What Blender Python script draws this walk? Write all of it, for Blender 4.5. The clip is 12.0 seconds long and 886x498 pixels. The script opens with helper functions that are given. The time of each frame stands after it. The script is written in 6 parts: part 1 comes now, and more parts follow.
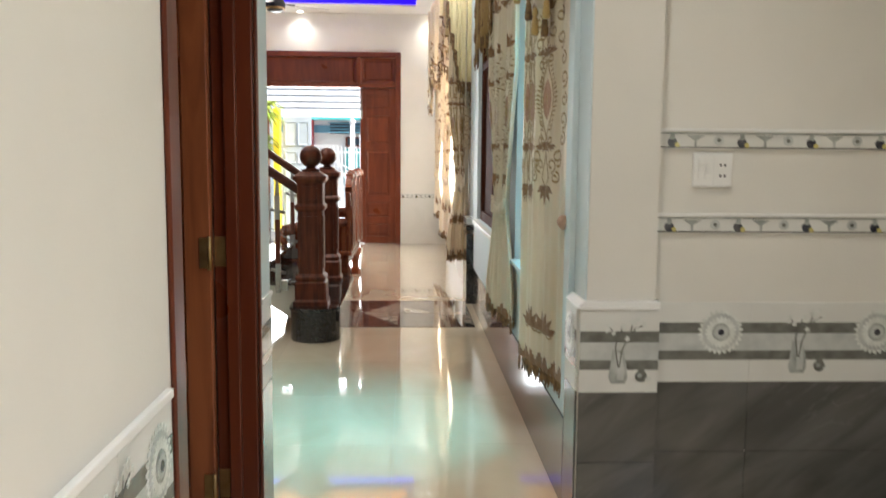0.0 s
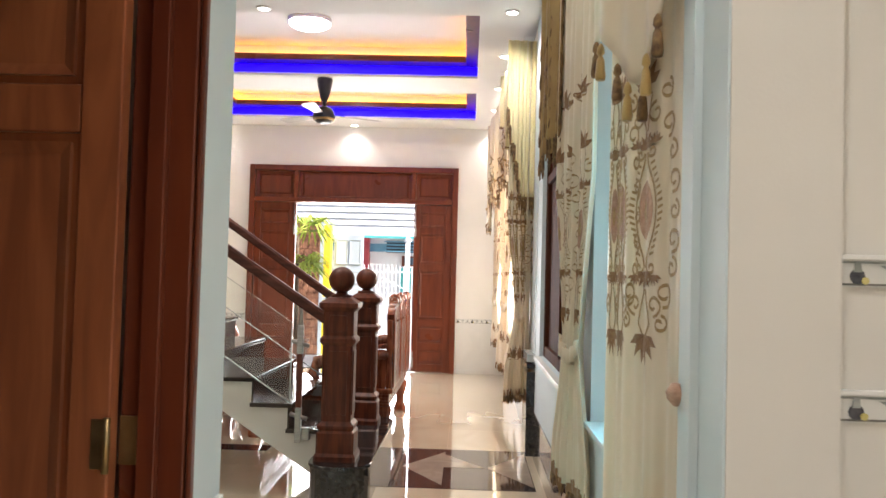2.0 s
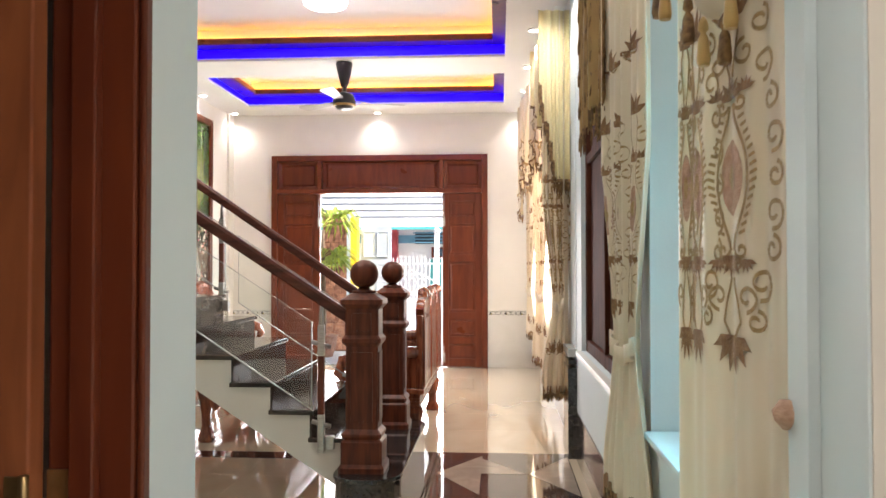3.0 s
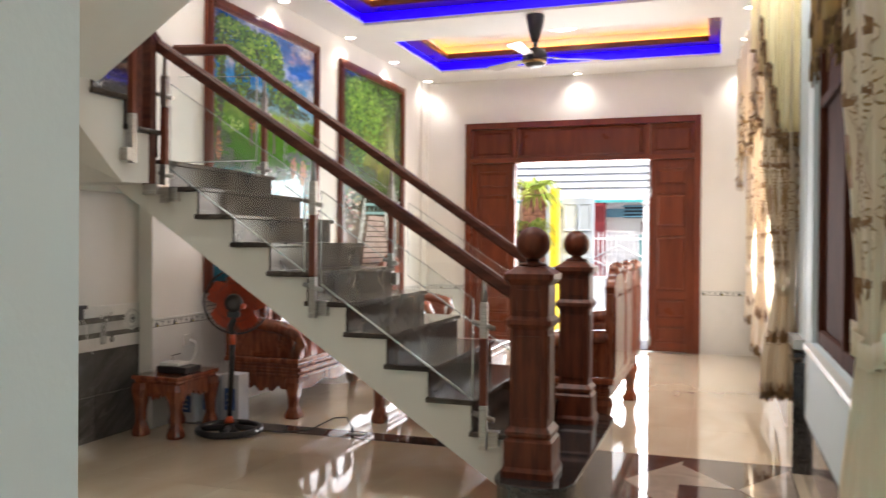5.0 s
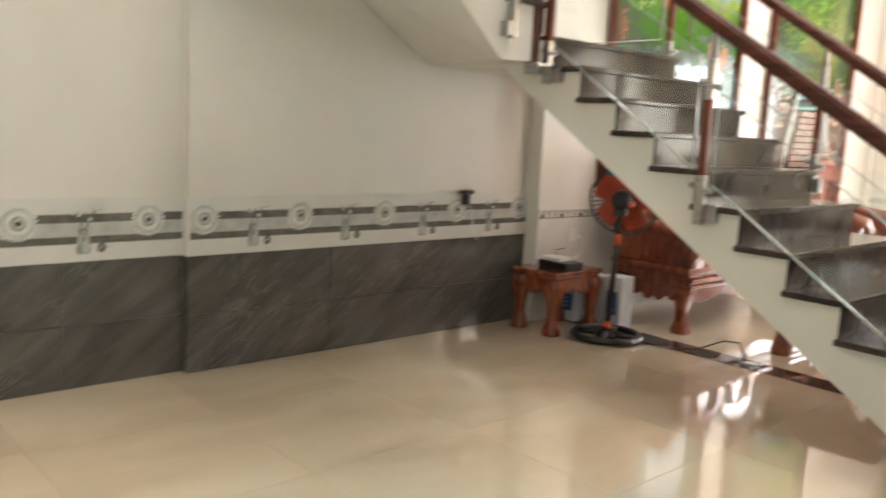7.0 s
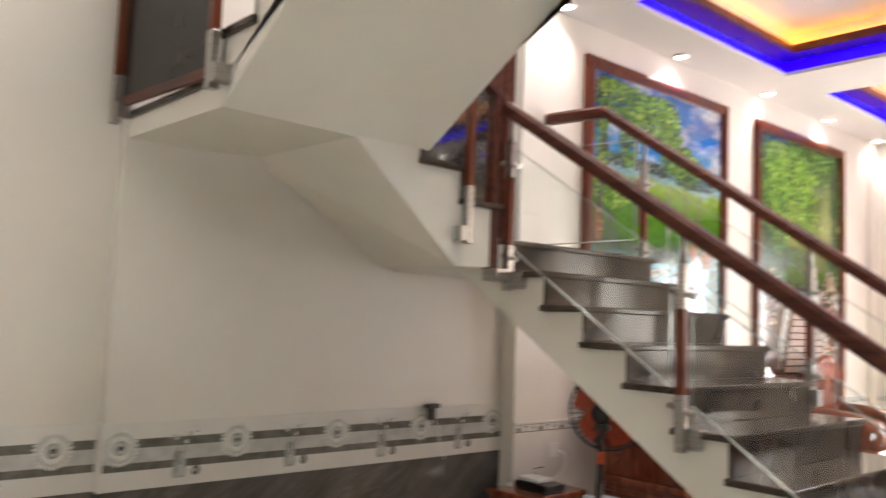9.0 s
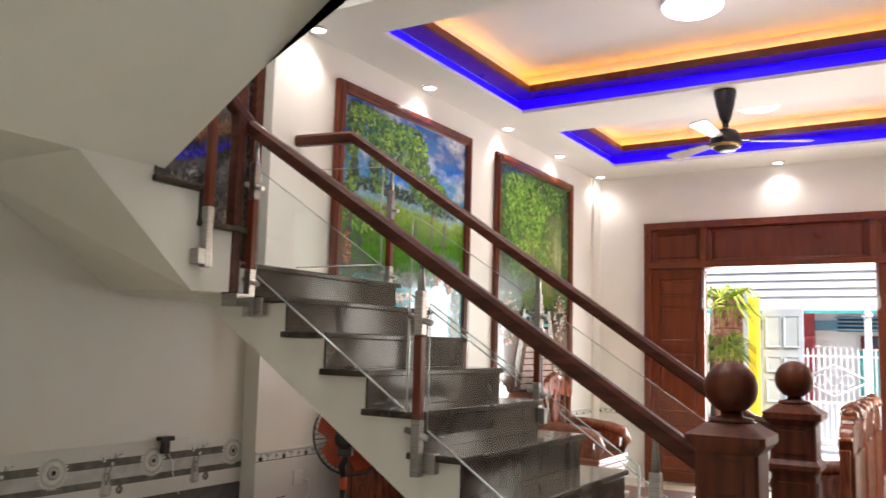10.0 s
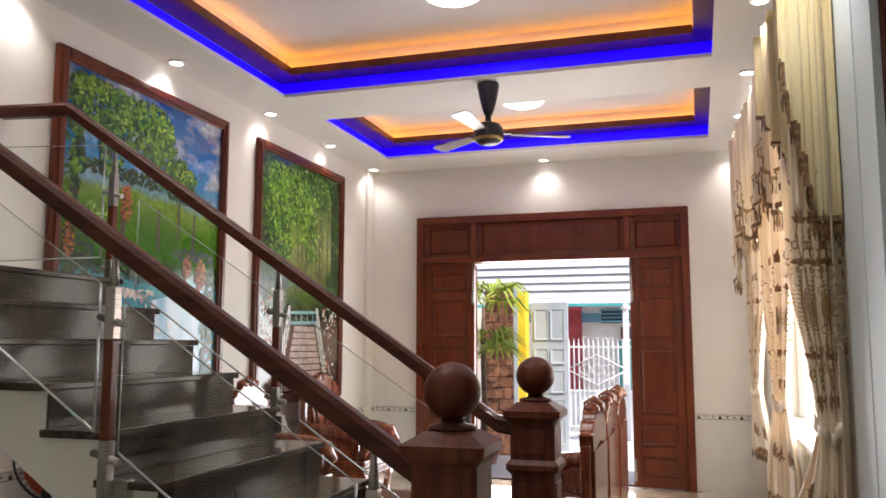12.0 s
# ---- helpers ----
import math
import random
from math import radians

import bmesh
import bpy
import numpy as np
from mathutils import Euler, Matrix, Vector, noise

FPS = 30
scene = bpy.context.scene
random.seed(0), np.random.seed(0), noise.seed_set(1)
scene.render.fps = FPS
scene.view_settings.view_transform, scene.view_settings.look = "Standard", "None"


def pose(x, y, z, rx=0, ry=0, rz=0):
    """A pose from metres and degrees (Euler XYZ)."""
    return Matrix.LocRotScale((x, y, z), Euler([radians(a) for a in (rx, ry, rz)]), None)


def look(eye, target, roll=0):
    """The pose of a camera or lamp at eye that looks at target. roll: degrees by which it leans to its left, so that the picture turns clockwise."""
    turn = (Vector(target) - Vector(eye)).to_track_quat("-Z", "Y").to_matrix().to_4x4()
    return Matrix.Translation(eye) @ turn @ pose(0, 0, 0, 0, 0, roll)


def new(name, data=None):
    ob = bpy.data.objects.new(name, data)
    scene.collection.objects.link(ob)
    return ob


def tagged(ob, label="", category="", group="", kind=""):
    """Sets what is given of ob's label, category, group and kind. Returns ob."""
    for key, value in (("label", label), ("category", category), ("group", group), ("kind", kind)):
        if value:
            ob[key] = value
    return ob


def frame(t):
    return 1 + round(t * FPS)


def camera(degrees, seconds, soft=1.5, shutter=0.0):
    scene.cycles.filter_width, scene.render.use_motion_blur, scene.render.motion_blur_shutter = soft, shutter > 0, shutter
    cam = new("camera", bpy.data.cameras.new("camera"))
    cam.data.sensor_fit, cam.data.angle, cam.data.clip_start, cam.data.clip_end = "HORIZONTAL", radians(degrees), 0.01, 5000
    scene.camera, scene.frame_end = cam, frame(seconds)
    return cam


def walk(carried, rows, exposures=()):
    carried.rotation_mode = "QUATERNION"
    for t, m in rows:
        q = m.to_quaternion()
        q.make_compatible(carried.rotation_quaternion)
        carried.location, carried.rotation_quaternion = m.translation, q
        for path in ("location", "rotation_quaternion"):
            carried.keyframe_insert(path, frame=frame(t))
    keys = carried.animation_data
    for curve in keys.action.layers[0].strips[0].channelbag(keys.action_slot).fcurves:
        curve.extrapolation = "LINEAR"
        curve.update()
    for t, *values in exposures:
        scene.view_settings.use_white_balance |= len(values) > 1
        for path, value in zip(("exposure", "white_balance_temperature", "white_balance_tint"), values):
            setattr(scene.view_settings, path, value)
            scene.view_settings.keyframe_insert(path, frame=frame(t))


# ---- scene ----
cam = camera(56.7, 12.0, 1.5, 0.4)
PATH = [
    (0, (3.872, 1.018, 1.355), (3.96, 3.004, 1.135), 0.5),
    (0.5, (3.893, 1.284, 1.38), (3.915, 3.282, 1.278), 1.4),
    (1, (3.868, 1.559, 1.404), (3.87, 3.559, 1.37), 0.2),
    (1.5, (3.896, 1.805, 1.39), (3.885, 3.805, 1.416), 0.1),
    (2, (3.945, 2.071, 1.395), (3.882, 4.068, 1.462), 1.5),
    (2.5, (3.92, 2.34, 1.394), (3.823, 4.336, 1.464), 0.9),
    (2.7, (3.914, 2.425, 1.402), (3.808, 4.421, 1.465), 0.3),
    (4.3, (4.007, 3.053, 1.368), (3.621, 5.015, 1.34), 0.6),
    (4.5, (4.003, 3.143, 1.38), (3.566, 5.095, 1.359), 0.4),
    (5, (4.015, 3.304, 1.359), (3.373, 5.198, 1.344), 0.4),
    (5.5, (4.045, 3.503, 1.358), (3.115, 5.272, 1.305), 1.8),
    (6, (4.016, 3.639, 1.334), (2.891, 5.287, 1.188), 2.4),
    (6.5, (3.924, 3.807, 1.338), (2.641, 5.325, 1.113), 2.8),
    (7, (3.893, 3.937, 1.318), (2.43, 5.27, 1.028), 3.0),
    (7.2, (3.888, 4.029, 1.328), (2.329, 5.241, 1.007), 3.5),
    (8.8, (3.728, 4.409, 1.415), (2.134, 5.609, 1.552), 2.2),
    (9, (3.725, 4.405, 1.432), (2.234, 5.727, 1.601), 2.2),
    (9.5, (3.719, 4.454, 1.455), (2.491, 6.016, 1.68), 2.0),
    (10, (3.747, 4.475, 1.464), (2.707, 6.166, 1.699), 1.5),
    (10.5, (3.756, 4.527, 1.465), (2.808, 6.27, 1.719), 0.6),
    (11, (3.799, 4.679, 1.485), (2.967, 6.478, 1.751), 0.3),
    (11.5, (3.837, 4.829, 1.476), (3.155, 6.691, 1.738), -0.1),
    (12, (3.831, 4.923, 1.488), (3.244, 6.82, 1.721), 0.1),
]
walk(cam, [(t, look(eye, target, roll)) for t, eye, target, roll in PATH], [(0, 1.05, 6450, 9), (0.5, 1.15, 6450, 11), (1.5, 1.15, 6500, 12), (2.5, 1.3, 6700, 15), (4.5, 1.0, 6650, 15), (5.5, 1.08, 6700, 14), (6.5, 1.42, 6900, 13), (7, 1.6, 6950, 13), (9, 1.3, 6850, 20), (9.5, 1.12, 6800, 17), (10.5, 0.72, 6700, 16), (12, 0.42, 6650, 17)])
# ---- light ----
world = bpy.data.worlds.new("world")
world.use_nodes = True
wn = world.node_tree
sky = wn.nodes.new("ShaderNodeTexSky")
sky.sky_type, sky.sun_disc = "NISHITA", False
sky.sun_elevation, sky.sun_rotation = radians(46), radians(120)
wn.links.new(sky.outputs[0], wn.nodes["Background"].inputs[0])
wn.nodes["Background"].inputs[1].default_value = 0.15
scene.world = world
sun = new("sun", bpy.data.lights.new("sun", "SUN"))
sun.data.energy, sun.data.angle, sun.data.color = 5.0, radians(0.5), (1.0, 0.95, 0.88)
sun.matrix_world = look((14.5, 10, 14.4), (2.5, 17, 0))


def area_lamp(name, x, y, z, rx, ry, rz, w, h, power, color=(1, 1, 1)):
    ob = new(name, bpy.data.lights.new(name, "AREA"))
    ob.data.shape, ob.data.size, ob.data.size_y = "RECTANGLE", w, h
    ob.data.energy, ob.data.color = power, color
    ob.matrix_world = pose(x, y, z, rx, ry, rz)
    return ob


# daylight of the sky in the door opening and the side window
area_lamp("sky_light_door", 2.27, 14.3, 1.25, -90, 0, 0, 1.7, 2.3, 72, (0.95, 0.98, 1.0))
# unseen fill lamp high in the stairwell, added to brighten the stair walls
area_lamp("stairwell_fill", 1.6, 6.8, 6.45, 0, 0, 0, 2.6, 2.4, 74, (1.0, 0.97, 0.92))
area_lamp("sky_light_recess", 4.955, 5.085, 1.83, 0, 90, 0, 2.0, 1.05, 1.3, (0.80, 0.94, 1.0)).data.spread = radians(120)
area_lamp("high_sky_recess", 4.74, 5.085, 2.70, 0, 27, 0, 0.36, 0.56, 5.2, (0.16, 0.78, 1.0)).data.spread = radians(52)
area_lamp("sky_light_window", 4.66, 11.3, 1.9, 0, 90, 0, 2.0, 3.0, 60, (1.0, 0.93, 0.85))

# ---- materials ----


def nodes_of(name, rough=0.5, metal=0.0, coat=0.0, spec=0.5):
    m = bpy.data.materials.new(name)
    m.use_nodes = True
    n = m.node_tree.nodes
    b = n["Principled BSDF"]
    b.inputs["Roughness"].default_value, b.inputs["Metallic"].default_value = rough, metal
    b.inputs["Coat Weight"].default_value, b.inputs["Coat Roughness"].default_value = coat, 0.04
    b.inputs["Specular IOR Level"].default_value = spec
    return m, n, m.node_tree.links, b


def ramp(n, stops):
    r = n.new("ShaderNodeValToRGB")
    while len(r.color_ramp.elements) < len(stops):
        r.color_ramp.elements.new(0.5)
    for e, (p, c) in zip(r.color_ramp.elements, stops):
        e.position, e.color = p, (*c, 1)
    return r


def noise_tex(n, l, scale, detail=4, stretch=(1, 1, 1), turn=(0, 0, 0), distort=0.0, coords="Object"):
    tc, mp, t = n.new("ShaderNodeTexCoord"), n.new("ShaderNodeMapping"), n.new("ShaderNodeTexNoise")
    mp.inputs["Scale"].default_value = stretch
    mp.inputs["Rotation"].default_value = [radians(a) for a in turn]
    t.inputs["Scale"].default_value, t.inputs["Detail"].default_value = scale, detail
    t.inputs["Distortion"].default_value = distort
    l.new(tc.outputs[coords], mp.inputs[0])
    l.new(mp.outputs[0], t.inputs["Vector"])
    return t


def surface(name, dark, light, scale=3.0, rough=0.5, metal=0.0, coat=0.0, stretch=(1, 1, 1), turn=(0, 0, 0),
            bump=0.0, bump_scale=60.0, distort=0.0, detail=5, lo=0.35, hi=0.65, vary=0.0, rough_var=0.0, spec=0.5):
    """A material whose colour drifts between two tones, with fine relief and some difference between pieces."""
    m, n, l, b = nodes_of(name, rough, metal, coat, spec)
    t = noise_tex(n, l, scale, detail, stretch, turn, distort)
    r = ramp(n, [(lo, dark), (hi, light)])
    l.new(t.outputs["Fac"], r.inputs[0])
    out = r.outputs[0]
    if vary:
        info, hsv, mr = n.new("ShaderNodeObjectInfo"), n.new("ShaderNodeHueSaturation"), n.new("ShaderNodeMapRange")
        mr.inputs["To Min"].default_value, mr.inputs["To Max"].default_value = 1 - vary, 1 + vary
        l.new(info.outputs["Random"], mr.inputs[0])
        l.new(mr.outputs[0], hsv.inputs["Value"])
        l.new(out, hsv.inputs["Color"])
        out = hsv.outputs[0]
    l.new(out, b.inputs["Base Color"])
    if rough_var:
        t3 = noise_tex(n, l, scale * 0.7, 3)
        mr = n.new("ShaderNodeMapRange")
        mr.inputs["To Min"].default_value, mr.inputs["To Max"].default_value = max(0.01, rough - rough_var), rough + rough_var
        l.new(t3.outputs["Fac"], mr.inputs[0])
        l.new(mr.outputs[0], b.inputs["Roughness"])
    if bump:
        t2, bp = noise_tex(n, l, bump_scale, 4, stretch, turn), n.new("ShaderNodeBump")
        bp.inputs["Strength"].default_value, bp.inputs["Distance"].default_value = bump, 0.01
        l.new(t2.outputs["Fac"], bp.inputs["Height"])
        l.new(bp.outputs[0], b.inputs["Normal"])
    return m


def veins(m, scale, color, stretch, turn):
    """Adds thin pale veins to a stone."""
    n, l = m.node_tree.nodes, m.node_tree.links
    b = n["Principled BSDF"]
    old = b.inputs["Base Color"].links[0].from_socket
    t = noise_tex(n, l, scale, 6, stretch, turn, 1.5)
    r = ramp(n, [(0.485, (0, 0, 0)), (0.5, (0.5, 0.5, 0.5)), (0.515, (0, 0, 0))])
    l.new(t.outputs["Fac"], r.inputs[0])
    mx = n.new("ShaderNodeMix")
    mx.data_type = "RGBA"
    mx.inputs["B"].default_value = (*color, 1)
    l.new(r.outputs[0], mx.inputs["Factor"]), l.new(old, mx.inputs["A"])
    l.new(mx.outputs["Result"], b.inputs["Base Color"])


def streaked(name, dark, light, vein, lean, rough):
    """A stone wall tile with soft streaks that climb along the wall at an angle, and few pale veins."""
    m, n, l, b = nodes_of(name, rough)
    tc, co = n.new("ShaderNodeTexCoord"), n.new("ShaderNodeCombineXYZ")
    a = radians(lean)
    for k, (v, gain) in enumerate((((math.cos(a), math.cos(a), math.sin(a)), 1.0), ((-math.sin(a), -math.sin(a), math.cos(a)), 4.5))):
        d = n.new("ShaderNodeVectorMath")
        d.operation = "DOT_PRODUCT"
        d.inputs[1].default_value = [c * gain for c in v]
        l.new(tc.outputs["Object"], d.inputs[0])
        l.new(d.outputs["Value"], co.inputs[k])
    out = None
    for scale, detail, stops in ((2.4, 9, [(0.3, dark), (0.7, light)]), (4.0, 7, [(0.47, (0, 0, 0)), (0.5, (0.45, 0.45, 0.45)), (0.53, (0, 0, 0))])):
        t = n.new("ShaderNodeTexNoise")
        t.inputs["Scale"].default_value, t.inputs["Detail"].default_value, t.inputs["Distortion"].default_value = scale, detail, 0.5
        l.new(co.outputs[0], t.inputs["Vector"])
        r = ramp(n, stops)
        l.new(t.outputs["Fac"], r.inputs[0])
        if out is None:
            out = r.outputs[0]
        else:
            mask = noise_tex(n, l, 1.6, 3)
            mr = ramp(n, [(0.45, (0, 0, 0)), (0.65, (1, 1, 1))])
            l.new(mask.outputs["Fac"], mr.inputs[0])
            mu = n.new("ShaderNodeMath")
            mu.operation = "MULTIPLY"
            l.new(r.outputs[0], mu.inputs[0]), l.new(mr.outputs[0], mu.inputs[1])
            mx = n.new("ShaderNodeMix")
            mx.data_type = "RGBA"
            mx.inputs["B"].default_value = (*vein, 1)
            l.new(mu.outputs[0], mx.inputs["Factor"]), l.new(out, mx.inputs["A"])
            out = mx.outputs["Result"]
    l.new(out, b.inputs["Base Color"])
    return m


def print_mat(name, stops, rough=0.3):
    """Printed colours that differ from leaf to leaf."""
    m, n, l, b = nodes_of(name, rough)
    g, r = n.new("ShaderNodeNewGeometry"), ramp(n, stops)
    l.new(g.outputs["Random Per Island"], r.inputs[0])
    l.new(r.outputs[0], b.inputs["Base Color"])
    return m


def glow(name, color, strength):
    m, n, l, b = nodes_of(name)
    b.inputs["Base Color"].default_value = (*color, 1)
    b.inputs["Emission Color"].default_value = (*color, 1)
    b.inputs["Emission Strength"].default_value = strength
    return m


def clear_glass(name, tint=(0.96, 1.0, 0.985), rough=0.0):
    m = bpy.data.materials.new(name)
    m.use_nodes = True
    n, l = m.node_tree.nodes, m.node_tree.links
    n.remove(n["Principled BSDF"])
    tr, gl, mx, fr = n.new("ShaderNodeBsdfTransparent"), n.new("ShaderNodeBsdfGlossy"), n.new("ShaderNodeMixShader"), n.new("ShaderNodeLayerWeight")
    pw, ma = n.new("ShaderNodeMath"), n.new("ShaderNodeMath")
    pw.operation, ma.operation = "POWER", "MULTIPLY_ADD"
    pw.inputs[1].default_value, ma.inputs[1].default_value, ma.inputs[2].default_value = 4.0, 0.85, 0.06
    tr.inputs[0].default_value, gl.inputs["Roughness"].default_value = (*tint, 1), 0.01
    fr.inputs[0].default_value = 0.5
    l.new(fr.outputs["Facing"], pw.inputs[0]), l.new(pw.outputs[0], ma.inputs[0])
    l.new(ma.outputs[0], mx.inputs[0]), l.new(tr.outputs[0], mx.inputs[1]), l.new(gl.outputs[0], mx.inputs[2])
    l.new(mx.outputs[0], n["Material Output"].inputs[0])
    return m


WALL = surface("wall_paint_cream", (0.70, 0.68, 0.63), (0.76, 0.74, 0.69), 1.3, 0.6, bump=0.05, bump_scale=90)
WALL_BLUE = surface("wall_pale_blue", (0.61, 0.71, 0.745), (0.66, 0.76, 0.795), 1.1, 0.6, bump=0.05, bump_scale=90)
CEIL = surface("ceiling_paint_white", (0.71, 0.70, 0.685), (0.76, 0.75, 0.735), 1.0, 0.7)
CONCRETE = surface("stair_soffit_paint", (0.66, 0.65, 0.60), (0.73, 0.72, 0.67), 1.2, 0.65, bump=0.04, bump_scale=70)
WHITE = surface("white_plastic", (0.78, 0.78, 0.76), (0.84, 0.84, 0.82), 2, 0.35)
TILE_FLOOR = surface("cream_floor_tile", (0.62, 0.51, 0.37), (0.72, 0.62, 0.47), 1.7, 0.04, coat=0.9, distort=0.6, detail=9, stretch=(1.6, 0.8, 1), vary=0.03, lo=0.3, hi=0.7)
TILE_DARK = surface("dark_floor_tile", (0.035, 0.024, 0.022), (0.075, 0.055, 0.05), 5, 0.05, coat=0.5, distort=1.0, vary=0.1)
TILE_MID = surface("taupe_floor_tile", (0.30, 0.25, 0.20), (0.38, 0.32, 0.26), 5, 0.05, coat=0.5, distort=1.0)
GROUT = surface("tile_grout", (0.42, 0.37, 0.30), (0.5, 0.44, 0.36), 30, 0.8)
GREY_TILE = streaked("grey_stone_wall_tile", (0.070, 0.068, 0.063), (0.135, 0.131, 0.122), (0.26, 0.255, 0.24), 36, 0.16)
CLAD = streaked("polished_dark_cladding", (0.045, 0.036, 0.033), (0.085, 0.070, 0.064), (0.13, 0.11, 0.10), 20, 0.07)
WHITE_TILE = surface("white_wall_tile", (0.66, 0.66, 0.63), (0.73, 0.73, 0.70), 2.5, 0.34, distort=0.8, spec=0.3)
PATTERN_GREY = surface("printed_dark_grey", (0.12, 0.12, 0.105), (0.19, 0.19, 0.17), 20, 0.15)
PATTERN_MID = surface("printed_pale_grey", (0.45, 0.47, 0.46), (0.58, 0.60, 0.58), 14, 0.15)
PATTERN_WHITE = surface("printed_petal_white", (0.62, 0.64, 0.6), (0.78, 0.8, 0.77), 30, 0.2)
PATTERN_VASE = surface("printed_vase_grey", (0.24, 0.26, 0.24), (0.5, 0.52, 0.5), 14, 0.15)
GLASS_DARK = surface("darkness_behind_glass", (0.020, 0.019, 0.017), (0.034, 0.032, 0.029), 6, 0.12, spec=0.12)
PATTERN_BLACK = surface("printed_black", (0.02, 0.02, 0.03), (0.08, 0.08, 0.09), 40, 0.2)
PATTERN_YELLOW = surface("printed_yellow", (0.5, 0.42, 0.1), (0.65, 0.58, 0.25), 40, 0.2)
WOOD = surface("red_brown_door_wood", (0.100, 0.021, 0.009), (0.150, 0.034, 0.013), 3, 0.30, coat=0.12, spec=0.3, stretch=(4, 4, 0.6), bump=0.03, bump_scale=14, distort=0.6, vary=0.06, rough_var=0.08)
WOOD_DARK = surface("dark_stair_rail_wood", (0.050, 0.013, 0.008), (0.105, 0.030, 0.017), 6, 0.36, coat=0.03, spec=0.22, stretch=(0.6, 5, 5), bump=0.05, bump_scale=12, vary=0.05)
WOOD_NEWEL = surface("dark_newel_wood", (0.062, 0.013, 0.0055), (0.135, 0.031, 0.012), 6, 0.42, coat=0.04, spec=0.25, stretch=(5, 5, 0.6), bump=0.06, bump_scale=12, vary=0.05, rough_var=0.06)
WOOD_CARVED = surface("carved_rosewood", (0.12, 0.025, 0.010), (0.29, 0.078, 0.034), 7, 0.18, coat=0.6, stretch=(4, 4, 0.8), bump=0.1, bump_scale=16, distort=0.8, vary=0.08)
MATTE_WOOD = surface("dull_dark_wood", (0.045, 0.013, 0.008), (0.085, 0.026, 0.014), 5, 0.75, stretch=(4, 4, 0.6), spec=0.1)
GRANITE = surface("black_granite", (0.012, 0.012, 0.013), (0.035, 0.034, 0.033), 40, 0.06, coat=0.4, detail=6)
TREAD = surface("grey_brown_granite_tread", (0.022, 0.017, 0.0145), (0.080, 0.063, 0.052), 4.0, 0.11, coat=0.0, spec=0.24, distort=1.0, detail=9, vary=0.14, rough_var=0.04, lo=0.34, hi=0.72)
veins(TREAD, 2.6, (0.14, 0.115, 0.092), (1, 1, 2.2), (30, 20, 0))
STEEL = surface("brushed_steel", (0.33, 0.32, 0.30), (0.45, 0.44, 0.42), 20, 0.3, metal=1.0, stretch=(1, 1, 12))
BRASS = surface("aged_brass", (0.30, 0.20, 0.09), (0.42, 0.30, 0.15), 20, 0.4, metal=1.0)
LEAF_WOOD = surface("brown_room_door_wood", (0.21, 0.060, 0.025), (0.35, 0.112, 0.046), 3.5, 0.34, coat=0.1, spec=0.3, stretch=(4, 4, 0.5), bump=0.03, bump_scale=14, distort=0.7, vary=0.06, rough_var=0.08)
BLACK = surface("black_plastic", (0.012, 0.012, 0.013), (0.02, 0.02, 0.022), 10, 0.35)
GLASS = clear_glass("clear_glass")
BLUE_GLOW = glow("blue_glow", (0.008, 0.0, 1.0), 1.0)
ORANGE_LED = glow("amber_led", (1.0, 0.38, 0.03), 5.8)
LAMP_WHITE = glow("lamp_diffuser", (1.0, 0.97, 0.92), 6.0)

# ---- mesh helpers ----


def bm_box(x0, y0, z0, x1, y1, z1, bevel=0.0, bm=None):
    b = bmesh.new()
    bmesh.ops.create_cube(b, size=1.0)
    bmesh.ops.transform(b, matrix=Matrix.Translation(((x0 + x1) / 2, (y0 + y1) / 2, (z0 + z1) / 2)) @ Matrix.Diagonal((abs(x1 - x0), abs(y1 - y0), abs(z1 - z0), 1)), verts=b.verts)
    if bevel:
        bmesh.ops.bevel(b, geom=b.edges[:], offset=bevel, segments=2, affect="EDGES", profile=0.5)
    return join(bm, b)


def join(bm, b):
    if bm is None:
        return b
    me = bpy.data.meshes.new("joined")
    b.to_mesh(me)
    b.free()
    bm.from_mesh(me)
    bpy.data.meshes.remove(me)
    return bm


def bm_prism(points, axis, lo, hi, bm=None, bevel=0.0):
    """Extrudes a closed outline along an axis; points are the other two coordinates in x, y, z order."""
    b = bmesh.new()

    def at(p, h):
        return {"x": (h, p[0], p[1]), "y": (p[0], h, p[1]), "z": (p[0], p[1], h)}[axis]
    f = b.faces.new([b.verts.new(at(p, lo)) for p in points])
    r = bmesh.ops.extrude_face_region(b, geom=[f])
    d = {"x": (hi - lo, 0, 0), "y": (0, hi - lo, 0), "z": (0, 0, hi - lo)}[axis]
    bmesh.ops.translate(b, vec=d, verts=[v for v in r["geom"] if isinstance(v, bmesh.types.BMVert)])
    bmesh.ops.recalc_face_normals(b, faces=b.faces[:])
    if bevel:
        bmesh.ops.bevel(b, geom=b.edges[:], offset=bevel, segments=1, affect="EDGES")
    return join(bm, b)


def bm_lathe(profile, cx=0, cy=0, steps=24, bm=None):
    """Turns a profile of (radius, height) round an upright axis."""
    b = bmesh.new()
    rings = [[b.verts.new((cx + r * math.cos(2 * math.pi * i / steps), cy + r * math.sin(2 * math.pi * i / steps), z)) for i in range(steps)] for r, z in profile]
    for a, c in zip(rings, rings[1:]):
        for i in range(steps):
            b.faces.new((a[i], a[(i + 1) % steps], c[(i + 1) % steps], c[i]))
    b.faces.new(rings[0][::-1])
    b.faces.new(rings[-1])
    for f in b.faces:
        f.smooth = len(f.verts) == 4
    return join(bm, b)


